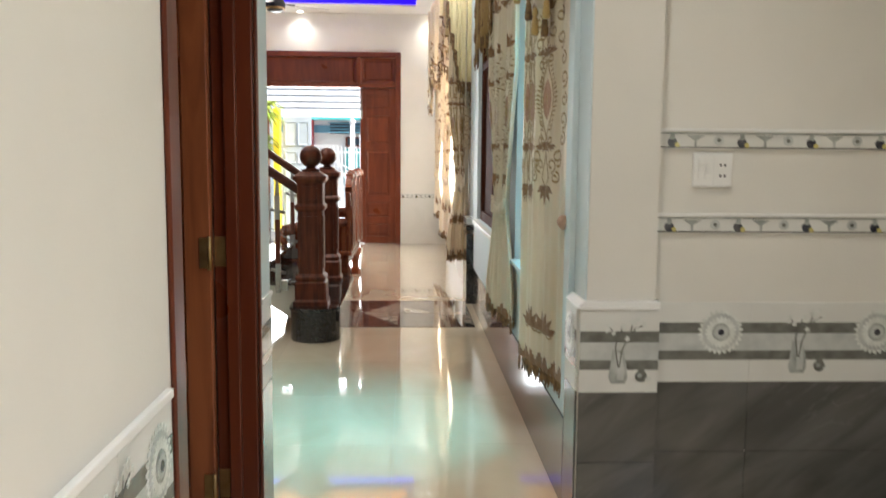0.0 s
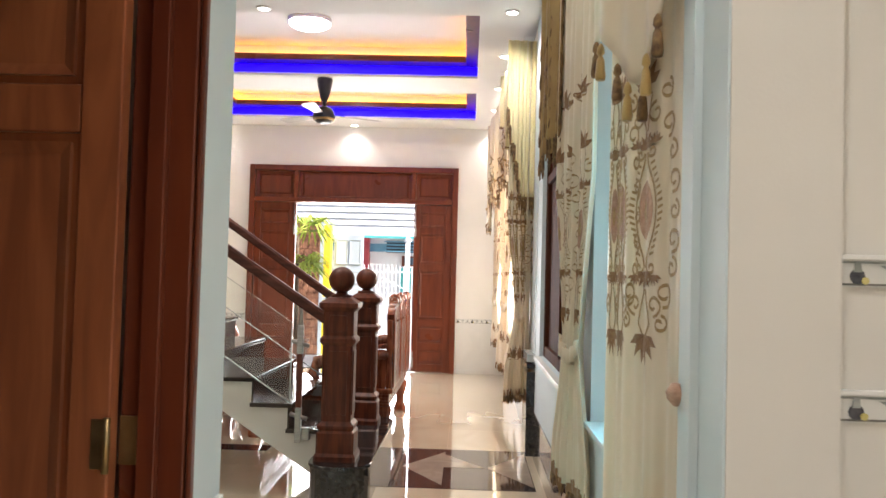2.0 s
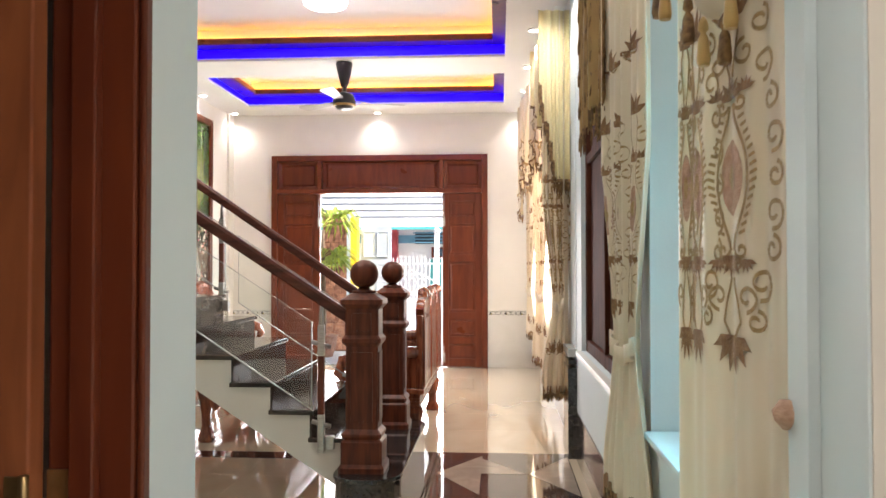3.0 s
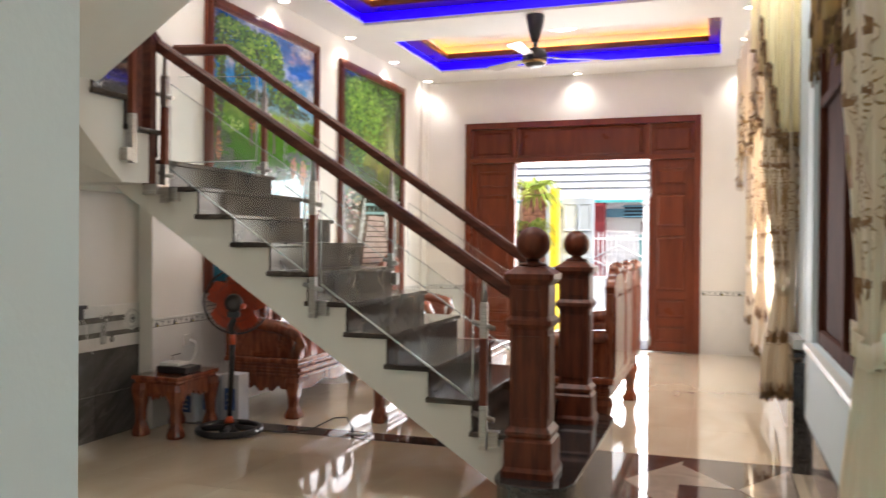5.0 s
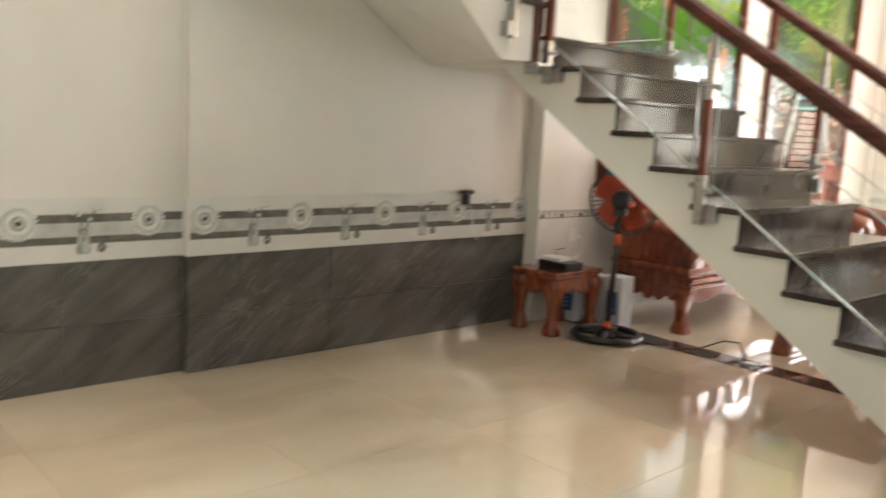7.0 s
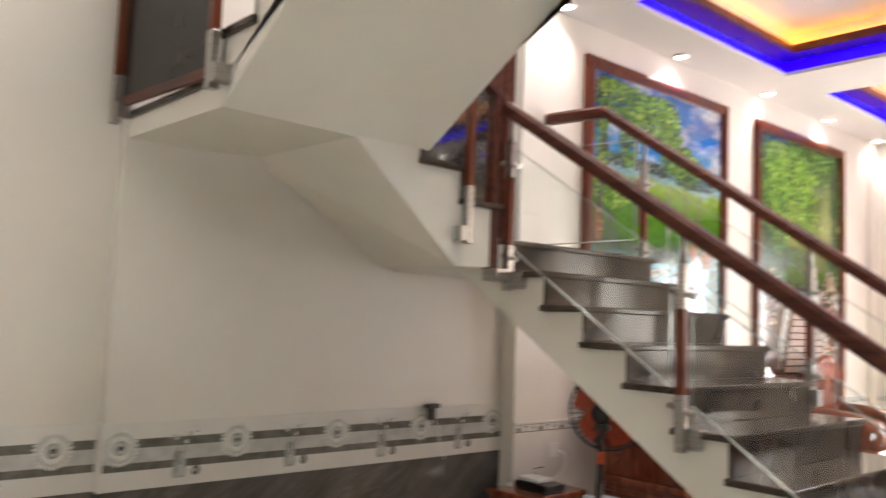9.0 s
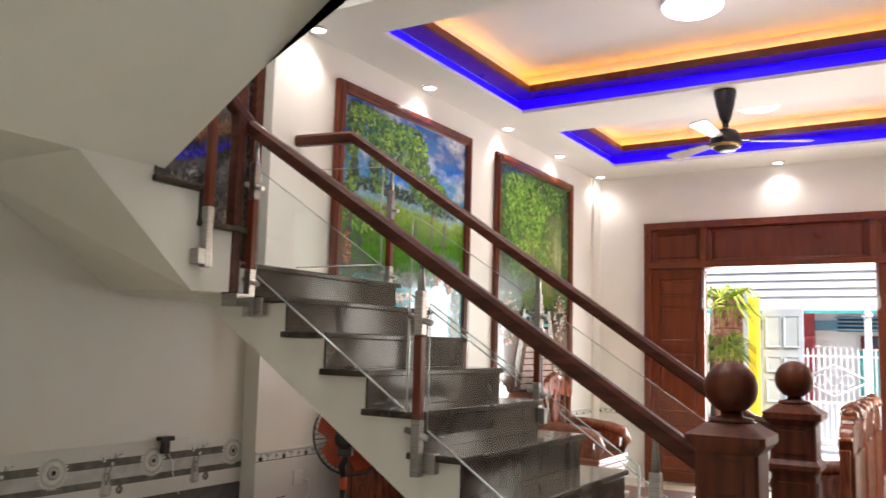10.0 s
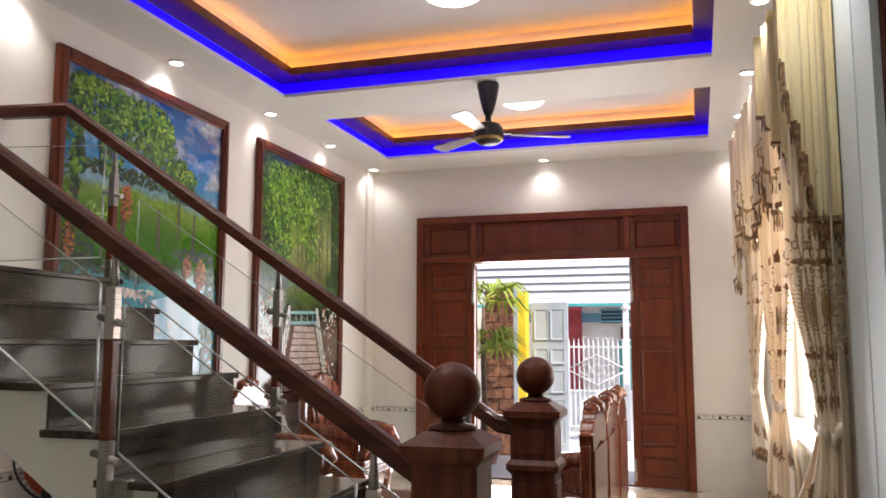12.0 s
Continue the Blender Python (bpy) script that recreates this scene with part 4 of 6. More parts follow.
        shape("printed_step", steps, 0.0095, P_PLANK)
        posts = [stem(0.52 - 0.028 * k, -1.05 + 0.075 * k, 0.24, 0.013) for k in range(8)] + [stem(-0.44 + 0.026 * k, -1.05 + 0.075 * k, 0.22, 0.012) for k in range(8)]
        rails = [[(0.50, -0.84), (0.545, -0.84), (0.345, -0.28), (0.30, -0.28)], [(-0.46, -0.84), (-0.42, -0.84), (-0.24, -0.28), (-0.28, -0.28)]]
        shape("printed_railing", posts + rails, 0.0107, P_STONE)
        leaf_print(pic, "printed_blossom", [(0.62, -0.35, 0.16, 0.26, 90), (-0.60, -0.4, 0.2, 0.26, 90), (0.62, -0.85, 0.14, 0.2, 40)], x + 0.0125, BLOSSOM, 29, 0.022)
    return m


mural(8.86, 10.77, 0.95, 3.33, MURAL_A, 1, "large framed meadow and waterfall mural on the wall")
mural(11.26, 13.12, 0.95, 3.33, MURAL_B, 2, "tall framed woodland stairway mural on the wall")

# ---- wall tiles ----


def on_wall(x, y, turn):
    """A frame on a wall: u runs along it, v points out of it, w up. turn: degrees of the wall's direction."""
    return pose(x, y, 0, 0, 0, turn)


def place(bm, m):
    bmesh.ops.transform(bm, matrix=m, verts=bm.verts)
    if m.to_3x3().determinant() < 0:
        bmesh.ops.reverse_faces(bm, faces=bm.faces[:])
    return bm


def up_box(u0, w0, u1, w1, v0, v1, bevel=0.0):
    return bm_box(u0, min(-v0, -v1), w0, u1, max(-v0, -v1), w1, bevel)


def flat(points, v, bm=None, d=0.0012):
    return bm_prism(points, "y", -v - d, -v, bm=bm)


def daisy(u, w, r, v, bm, petals=22, notch=0.16):
    """A flower outline of rounded petals with shallow notches."""
    pts = []
    for k in range(petals * 3):
        a = 2 * math.pi * k / (petals * 3)
        q = r * (1 - notch) if k % 3 == 0 else r
        pts.append((u + q * math.cos(a), w + q * math.sin(a)))
    return flat(pts, v, bm)


def disc(u, w, r, v, bm, n=14, sq=1.0):
    return flat([(u + r * math.cos(2 * math.pi * k / n), w + sq * r * math.sin(2 * math.pi * k / n)) for k in range(n)], v, bm)


def dado(parent, m, u0, u1, base, flowers, vases, rows, joint=0.0):
    """Grey stone tiles up to base, and over them a printed band: stripes, daisies and vases."""
    n = max(1, round((u1 - u0) / 0.6))
    cuts = sorted({u0, u1, *[u0 + joint + 0.6 * k for k in range(-1, n + 2) if u0 + 0.03 < u0 + joint + 0.6 * k < u1 - 0.03]})
    hs = [base * k / rows for k in range(rows + 1)]
    for a, b in zip(hs, hs[1:]):
        for p, q in zip(cuts, cuts[1:]):
            part("tile", place(up_box(p + 0.001, a + 0.001, q - 0.001, b - 0.001, 0.0, 0.008, 0.0012), m), GREY_TILE, parent)
    for p, q in zip(cuts, cuts[1:]):
        part("band_tile", place(up_box(p + 0.0008, base + 0.001, q - 0.0008, base + 0.30, 0.0, 0.008), m), WHITE_TILE, parent)
    for w0, w1, mt in ((base + 0.085, base + 0.12, PATTERN_GREY), (base + 0.12, base + 0.185, PATTERN_MID), (base + 0.185, base + 0.225, PATTERN_GREY)):
        part("printed_stripe", place(up_box(u0 + 0.001, w0, u1 - 0.001, w1, 0.0084, 0.0096), m), mt, parent)
    for u in flowers:
        w = base + 0.19
        f = part("printed_daisy", place(daisy(u, w, 0.084, 0.0098, None, 26), m), PATTERN_WHITE, parent)
        part("printed_petals", place(daisy(u, w, 0.071, 0.0112, None, 26, 0.07), m), PATTERN_MID, f)
        part("printed_petals", place(daisy(u, w, 0.058, 0.0126, None, 22), m), PATTERN_WHITE, f)
        part("printed_ring", place(disc(u, w, 0.034, 0.0140, None, 20), m), PATTERN_VASE, f)
        part("printed_ring", place(daisy(u, w, 0.026, 0.0154, None, 12), m), PATTERN_MID, f)
        part("printed_eye", place(disc(u, w, 0.012, 0.0168, None), m), PATTERN_BLACK, f)
    for u in vases:
        z = base + 0.035
        b = flat([(u - 0.024, z), (u + 0.026, z), (u + 0.036, z + 0.022), (u + 0.03, z + 0.07), (u + 0.018, z + 0.122), (u - 0.022, z + 0.122), (u - 0.027, z + 0.07), (u - 0.034, z + 0.022)], 0.0098)
        vase = part("printed_vase", place(b, m), PATTERN_VASE, parent)
        part("printed_shine", place(flat([(u - 0.002, z + 0.012), (u + 0.022, z + 0.012), (u + 0.024, z + 0.05), (u + 0.010, z + 0.112), (u - 0.004, z + 0.112)], 0.0112), m), PATTERN_MID, vase)
        twigs = (((0.0, 0.06), (-0.012, 0.13), (-0.004, 0.17), (-0.034, 0.205)), ((0.004, 0.06), (0.012, 0.12), (0.034, 0.17), (0.05, 0.22)), ((0.034, 0.17), (0.058, 0.20), (0.085, 0.212)), ((-0.004, 0.17), (0.006, 0.19), (0.012, 0.205)))
        b = bmesh.new()
        for k, twig in enumerate(twigs):
            for (ua, wa), (ub, wb) in zip(twig, twig[1:]):
                dx, dz = wb - wa, ua - ub
                ln = math.hypot(dx, dz) / 0.0022
                flat([(u + ua - dx / ln, z + wa - dz / ln), (u + ua + dx / ln, z + wa + dz / ln), (u + ub + dx / ln, z + wb + dz / ln), (u + ub - dx / ln, z + wb - dz / ln)], 0.0126 + 0.0002 * k, b)
        tagged(part("printed_stem", place(b, m), PATTERN_GREY, vase), kind="stuff")
        b = bmesh.new()
        for k, (du, dw, r) in enumerate(((-0.036, 0.21, 0.012), (-0.02, 0.185, 0.010), (0.014, 0.21, 0.011), (0.03, 0.165, 0.011), (0.052, 0.225, 0.014), (0.068, 0.2, 0.010), (0.088, 0.216, 0.011), (0.07, 0.235, 0.010), (-0.044, 0.194, 0.009))):
            daisy(u + du, z + dw, r, 0.0140 + 0.0002 * k, b, 5, 0.55)
        tagged(part("printed_blossom", place(b, m), PATTERN_WHITE, vase), kind="stuff")
        b = disc(u + 0.085, z + 0.026, 0.022, 0.0098, None, 14, 0.95)
        flat([(u + 0.070, z + 0.034), (u + 0.1, z + 0.034), (u + 0.093, z + 0.064), (u + 0.077, z + 0.064)], 0.0112, b)
        pot = part("printed_pot", place(b, m), PATTERN_GREY, parent)
        part("printed_shine", place(disc(u + 0.079, z + 0.03, 0.009, 0.0128, None, 9), m), PATTERN_VASE, pot)
        part("printed_bud", place(daisy(u + 0.112, z + 0.018, 0.013, 0.0124, None, 5, 0.5), m), PATTERN_WHITE, pot)


def border(parent, m, u0, u1, w0, w1, step=0.12, strong=True):
    """A narrow printed border tile between two beads."""
    part("border_tile", place(up_box(u0, w0, u1, w1, 0.0, 0.008), m), WHITE_TILE, parent)
    h = w1 - w0
    part("border_bead", place(up_box(u0, w1 - 0.006, u1, w1 + 0.006, 0.0, 0.016, 0.002), m), WHITE if strong else WHITE_TILE, parent)
    part("border_line", place(up_box(u0, w0 + 0.004, u1, w0 + 0.009, 0.0084, 0.0096), m), PATTERN_GREY, parent)
    part("border_line", place(up_box(u0, w1 - 0.014, u1, w1 - 0.009, 0.0084, 0.0096), m), PATTERN_VASE, parent)
    u, k = u0 + step * 0.55, 0
    while u < u1 - 0.03:
        if k % 3 == 0:
            f = part("printed_pot", place(disc(u, w0 + h * 0.36, h * 0.26, 0.0098, None, 12), m), PATTERN_BLACK, parent)
            part("printed_bud", place(disc(u + h * 0.26, w0 + h * 0.22, h * 0.13, 0.0112, None, 8), m), PATTERN_YELLOW, f)
            part("printed_neck", place(flat([(u - h * .14, w0 + h * .5), (u + h * .14, w0 + h * .5), (u + h * .1, w0 + h * .85), (u - h * .1, w0 + h * .85)], 0.0115), m), PATTERN_VASE, f)
        elif k % 3 == 1:
            f = part("printed_fan", place(flat([(u - h * .5, w1 - 0.018), (u + h * .5, w1 - 0.018), (u + h * .06, w0 + h * .45), (u + h * .06, w0 + h * .12), (u - h * .06, w0 + h * .12), (u - h * .06, w0 + h * .45)], 0.0098), m), PATTERN_VASE, parent)
        else:
            f = part("printed_ring", place(disc(u, w0 + h * 0.48, h * 0.27, 0.0098, None, 14), m), PATTERN_MID, parent)
            part("printed_eye", place(disc(u, w0 + h * 0.48, h * 0.11, 0.0112, None, 10), m), PATTERN_GREY, f)
        u += step
        k += 1


# kitchen wall and pillar (they face the way the camera comes from)
KW = on_wall(4.777, 3.965, 0)
dado(wall_kitchen, KW, 0.0, 0.943, 0.535, (0.255, 0.845), (0.55,), 2, 0.37)
border(wall_kitchen, KW, 0.0, 0.943, 1.395, 1.463, 0.085)
border(wall_kitchen, KW, 0.0, 0.943, 1.09, 1.158, 0.085)
PW = on_wall(4.49, 3.88, 0)
dado(pillar, PW, 0.0, 0.287, 0.52, (), (0.14,), 2)
ledge = bm_box(4.480, 3.868, 0.8225, 4.777, 4.1, 0.832, 0.002)
bm_prism([(4.482, 0.8325), (4.777, 0.8325), (4.777, 0.8515), (4.504, 0.8515)], "y", 3.872, 4.099, bm=ledge)
structure("trim", ledge, WHITE, "white sloped trim ledge on the tiled pillar base")
dado(pillar, on_wall(4.49, 4.095, -90), 0.0, 0.2, 0.52, (0.1,), (), 2)
# partition beside the room door
LW = on_wall(HALL_L, -1.2, 90)
dado(wall_hall_left, LW, 0.0, 3.918, 0.55, (3.28, 3.82), (3.0, 3.56), 2)
structure("trim", bm_box(HALL_L, -1.2, 0.852, HALL_L + 0.016, 2.718, 0.872, 0.003), WHITE, "white trim strip on the tiled partition")
dado(wall_hall_left, on_wall(HALL_L, 3.80, 90), 0.0, 0.20, 0.55, (), (), 2)
structure("trim", bm_box(HALL_L, 3.80, 0.852, HALL_L + 0.014, 4.0, 0.872, 0.003), WHITE, "white trim strip on the tiled partition")
# stair wall
dado(wall_stair, on_wall(0.0, 5.75, 90), 0.0, 2.5, 0.612, (0.075, 0.644, 1.236, 1.83, 2.42), (0.354, 0.948, 1.54, 2.13), 2, 0.26)
dado(wall_stair_near, on_wall(-0.06, 4.0, 90), 0.0, 1.75, 0.612, (1.56, 0.97, 0.38), (1.25, 0.66, 0.07), 2, 0.55)
part("tile", bm_box(-0.06, 5.738, 0.001, 0.008, 5.75, 0.61), GREY_TILE, wall_stair)
part("band_tile", bm_box(-0.06, 5.738, 0.611, 0.008, 5.75, 0.912), WHITE_TILE, wall_stair)
# living room dado of white tiles with a border
for wall, m, length in ((wall_left, on_wall(LIVING, 8.25, 90), 5.75), (wall_front, on_wall(LIVING, FRONT, 0), 0.6), (wall_front, on_wall(3.77, FRONT, 0), 0.69)):
    a, k = 0.0, 0
    while a < length - 0.02:
        b = min(length, a + 0.6)
        for w0, w1 in ((0, 0.36), (0.36, 0.725)):
            part("tile", place(up_box(a + 0.001, w0 + 0.001, b - 0.001, w1 - 0.001, 0.0, 0.006), m), WHITE_TILE, wall)
        a = b
    border(wall, m, 0.0, length, 0.727, 0.79, 0.07, False)
# dark stone cladding at the foot of the hall window wall and column
a = 4.1
while a < 8.58:
    b = min(8.6, a + 0.6)
    part("tile", bm_box(HALL_R - 0.008, a + 0.001, 0.001, HALL_R, b - 0.001, 0.35), CLAD, wall_hall)
    a = b
col = tagged(new("column_cladding"), "polished dark stone cladding at the column foot", "cladding", "", "structure")
part("panel", bm_box(4.425, 8.59, 0.0, 5.04, 9.01, 0.66, 0.002), GRANITE, col)
part("panel", bm_box(4.425, 8.59, 0.69, 5.04, 9.01, 0.72, 0.002), GRANITE, col)
part("panel", bm_box(4.425, 8.59, 0.74, 5.04, 9.01, 0.80, 0.002), PATTERN_MID, col)

# switch plate
sw = thing("switch_plate", "white double wall plate with switches and sockets", "switch plate", "", 4.975, 3.965, 1.32)
part("plate", bm_box(-0.072, -0.012, -0.062, 0.072, -0.0005, 0.062, 0.003), WHITE, sw)
for du in (-0.036, 0.036):
    part("insert", bm_box(du - 0.033, -0.0145, -0.056, du + 0.033, -0.0125, 0.056, 0.001), WHITE, sw)
for i in range(3):
    for j in range(2):
        part("switch", bm_box(-0.055 + 0.022 * j, -0.0185, -0.03 + 0.026 * i, -0.037 + 0.022 * j, -0.015, -0.012 + 0.026 * i, 0.001), WHITE, sw)
for i in (-0.02, 0.018):
    for j in (0.028, 0.044):
        part("socket_hole", bm_box(j - 0.0035, -0.0152, i - 0.005, j + 0.0035, -0.0146, i + 0.005), BLACK, sw)

# ---- floor tiles ----
for i in range(7):
    for j in range(20):
        x0, y0 = -0.19 + 0.8 * i, -1.6 + 0.8 * j
        x1, y1 = min(x0 + 0.8, 5.6), min(y0 + 0.8, 14.2)
        if y0 > 14.0:
            continue
        b = bm_box(x0 + 0.0007, y0 + 0.0007, -0.0035, x1 - 0.0007, y1 - 0.0007, 0.0)
        part("tile", b, TILE_FLOOR, floor)
# dark patterned inlay in front of the stairs
inlay = tagged(new("floor_inlay"), "dark polished floor inlay with pale diamonds", "floor inlay", "", "structure")
part("tile", bm_box(3.0, 7.515, 0.0005, 4.425, 8.74, 0.003), TILE_DARK, inlay)
for cx in (3.80, 4.42):
    for pts, mt in (([(cx - 0.30, 8.12), (cx, 7.60), (cx, 8.12)], TILE_MID), ([(cx, 8.12), (cx, 8.64), (cx + 0.0, 8.64), (cx - 0.30, 8.12)], TILE_MID)):
        part("diamond", bm_prism([p for p in pts if p[0] <= 4.42], "z", 0.0033, 0.0045), mt, inlay)
    if cx < 4.0:
        part("diamond", bm_prism([(cx + 0.30, 8.12), (cx, 8.55), (cx, 8.12)], "z", 0.0033, 0.0045), TILE_MID, inlay)
strip = tagged(new("floor_strip"), "dark brown stone strip across the floor", "floor strip", "", "structure")
for k in range(3):
    part("tile", bm_box(0.13 + 0.76 * k, 8.48, 0.0005, 0.128 + 0.76 * (k + 1), 8.68, 0.003), TILE_DARK, strip)
# ---- curtains ----
SATIN = surface("cream_satin", (0.77, 0.68, 0.51), (0.88, 0.80, 0.65), 3, 0.32, stretch=(1, 1, 0.3), bump=0.12, bump_scale=14, distort=0.6)
YELLOW_SATIN = surface("pale_yellow_satin", (0.74, 0.64, 0.34), (0.86, 0.79, 0.50), 4, 0.3, stretch=(1, 1, 0.3), bump=0.1, bump_scale=14)
BROWN_SATIN = surface("brown_gold_satin", (0.26, 0.15, 0.05), (0.46, 0.31, 0.12), 6, 0.4, stretch=(1, 1, 0.3), bump=0.1, bump_scale=14)
GOLD = surface("gold_satin", (0.50, 0.34, 0.12), (0.66, 0.50, 0.22), 4, 0.33, stretch=(1, 1, 0.3), bump=0.1, bump_scale=14)


def let_light_through(m, share, color):
    """Mixes some light passing through thin cloth into a material."""
    n, l = m.node_tree.nodes, m.node_tree.links
    b, tl, mx = n["Principled BSDF"], n.new("ShaderNodeBsdfTranslucent"), n.new("ShaderNodeMixShader")
    b.inputs["Sheen Weight"].default_value = 0.3
    tl.inputs[0].default_value = (*color, 1)
    mx.inputs[0].default_value = share
    l.new(b.outputs[0], mx.inputs[1]), l.new(tl.outputs[0], mx.inputs[2])
    l.new(mx.outputs[0], n["Material Output"].inputs[0])


let_light_through(SATIN, 0.3, (0.92, 0.80, 0.64))
let_light_through(YELLOW_SATIN, 0.3, (0.85, 0.7, 0.35))
let_light_through(GOLD, 0.25, (0.75, 0.55, 0.2))
STITCH = surface("brown_embroidery", (0.22, 0.115, 0.048), (0.38, 0.225, 0.10), 60, 0.6, bump=0.4, bump_scale=200)
STITCH_GOLD = surface("gold_embroidery", (0.32, 0.20, 0.075), (0.48, 0.34, 0.15), 60, 0.45, bump=0.4, bump_scale=200)
let_light_through(STITCH, 0.3, (0.35, 0.18, 0.08))
let_light_through(STITCH_GOLD, 0.3, (0.5, 0.32, 0.13))
ROSE = surface("rose_embroidery", (0.42, 0.25, 0.17), (0.54, 0.36, 0.26), 60, 0.6, bump=0.4, bump_scale=200)
FRINGE = surface("brown_fringe", (0.10, 0.05, 0.02), (0.30, 0.18, 0.07), 40, 0.6, bump=0.3, bump_scale=90)


class Drape:
    """A hanging sheet along a line on plan, gathered by a tie. u runs 0..1 along it, z is the height."""

    def __init__(self, p, q, top, foot, folds, depth, tie=None, pinch=0.45, hold=1.0, flip=1):
        self.p, self.q, self.top, self.foot, self.folds, self.depth = Vector(p), Vector(q), top, foot, folds, depth
        self.tie, self.pinch, self.hold = tie, pinch, hold
        d = (self.q - self.p).normalized()
        self.n = Vector((-d.y, d.x)) * flip

    def at(self, u, z, out=0.0):
        w = 1.0
        if self.tie:
            t = abs(z - self.tie) / (0.75 if z > self.tie else 0.5)
            w = self.pinch + (1 - self.pinch) * min(1, t) ** 1.3
        c = self.hold + (u - self.hold) * w
        f = math.sin(2 * math.pi * self.folds * u + 0.9 * math.sin(3.1 * u + 0.6 * z)) * 0.75 + 0.35 * math.sin(2 * math.pi * self.folds * 2.3 * u + 1.0 + 0.5 * z)
        s = self.p + (self.q - self.p) * c + self.n * (f * self.depth * (0.55 + 0.45 * w) + out)
        return Vector((s.x, s.y, z))

    def sheet(self, z0, z1, material, parent, name, nu=72, nz=36, low=None, out=0.0, u0=0.0, u1=1.0):
        b = bmesh.new()
        grid = []
        for i in range(nu + 1):
            u = u0 + (u1 - u0) * i / nu
            za = low(u) if low else z0
            grid.append([b.verts.new(self.at(u, za + (z1 - za) * j / nz, out)) for j in range(nz + 1)])
        for i in range(nu):
            for j in range(nz):
                f = b.faces.new((grid[i][j], grid[i + 1][j], grid[i + 1][j + 1], grid[i][j + 1]))
                f.smooth = True
        ob = part(name, b, material, parent)
        mod = ob.modifiers.new("cloth", "SOLIDIFY")
        mod.thickness = 0.003
        return ob

    def ribbon(self, path, width, b, out):
        """An embroidered line along (u, z) points, laid on the cloth and following its folds."""
        fine = [path[0]]
        for (ua, za), (ub, zb) in zip(path, path[1:]):
            n = min(6, max(1, math.ceil(abs(ub - ua) / 0.008)))
            fine += [(ua + (ub - ua) * k / n, za + (zb - za) * k / n) for k in range(1, n + 1)]
        pts = [self.at(u, z, out) for u, z in fine]
        n3 = Vector((self.n.x, self.n.y, 0))
        for a, c in zip(pts, pts[1:]):
            d = c - a
            if d.length < 1e-6:
                continue
            s = d.cross(n3).normalized() * width / 2
            b.faces.new([b.verts.new(v) for v in (a - s, c - s, c + s, a + s)])

    def patch(self, pts, b, out, rings=3, split=2):
        """A stitched patch inside a ring of (u, z) points, following the folds."""
        cu, cz = sum(p[0] for p in pts) / len(pts), sum(p[1] for p in pts) / len(pts)
        edge = []
        for (ua, za), (ub, zb) in zip(pts, pts[1:] + pts[:1]):
            edge += [(ua + (ub - ua) * k / split, za + (zb - za) * k / split) for k in range(split)]
        mid = b.verts.new(self.at(cu, cz, out))
        prev = None
        for r in range(1, rings + 1):
            ring = [b.verts.new(self.at(cu + (u - cu) * r / rings, cz + (z - cz) * r / rings, out)) for u, z in edge]
            for k in range(len(ring)):
                m = (k + 1) % len(ring)
                b.faces.new((mid, ring[k], ring[m]) if prev is None else (prev[k], ring[k], ring[m], prev[m]))
            prev = ring


def spiral(cu, cz, r, turns, start, uscale, n=16, flip=1):
    return [(cu + flip * uscale * r * (1 - 0.75 * k / n) * math.cos(start + turns * 2 * math.pi * k / n), cz + r * (1 - 0.75 * k / n) * math.sin(start + turns * 2 * math.pi * k / n)) for k in range(n + 1)]


def palmette(dr, u, z, h, us, b, out, up=1):
    for a in (-70, -42, -15, 15, 42, 70):
        t = radians(a)
        tip = (u + us * h * math.sin(t), z + up * h * math.cos(t))
        side = (us * 0.16 * h * math.cos(t), -up * 0.16 * h * math.sin(t))
        m = ((u + tip[0]) / 2 + us * 0.1 * h * math.sin(t), (z + tip[1]) / 2)
        dr.patch([(u, z), (m[0] + side[0], m[1] + side[1]), tip, (m[0] - side[0], m[1] - side[1])], b, out)


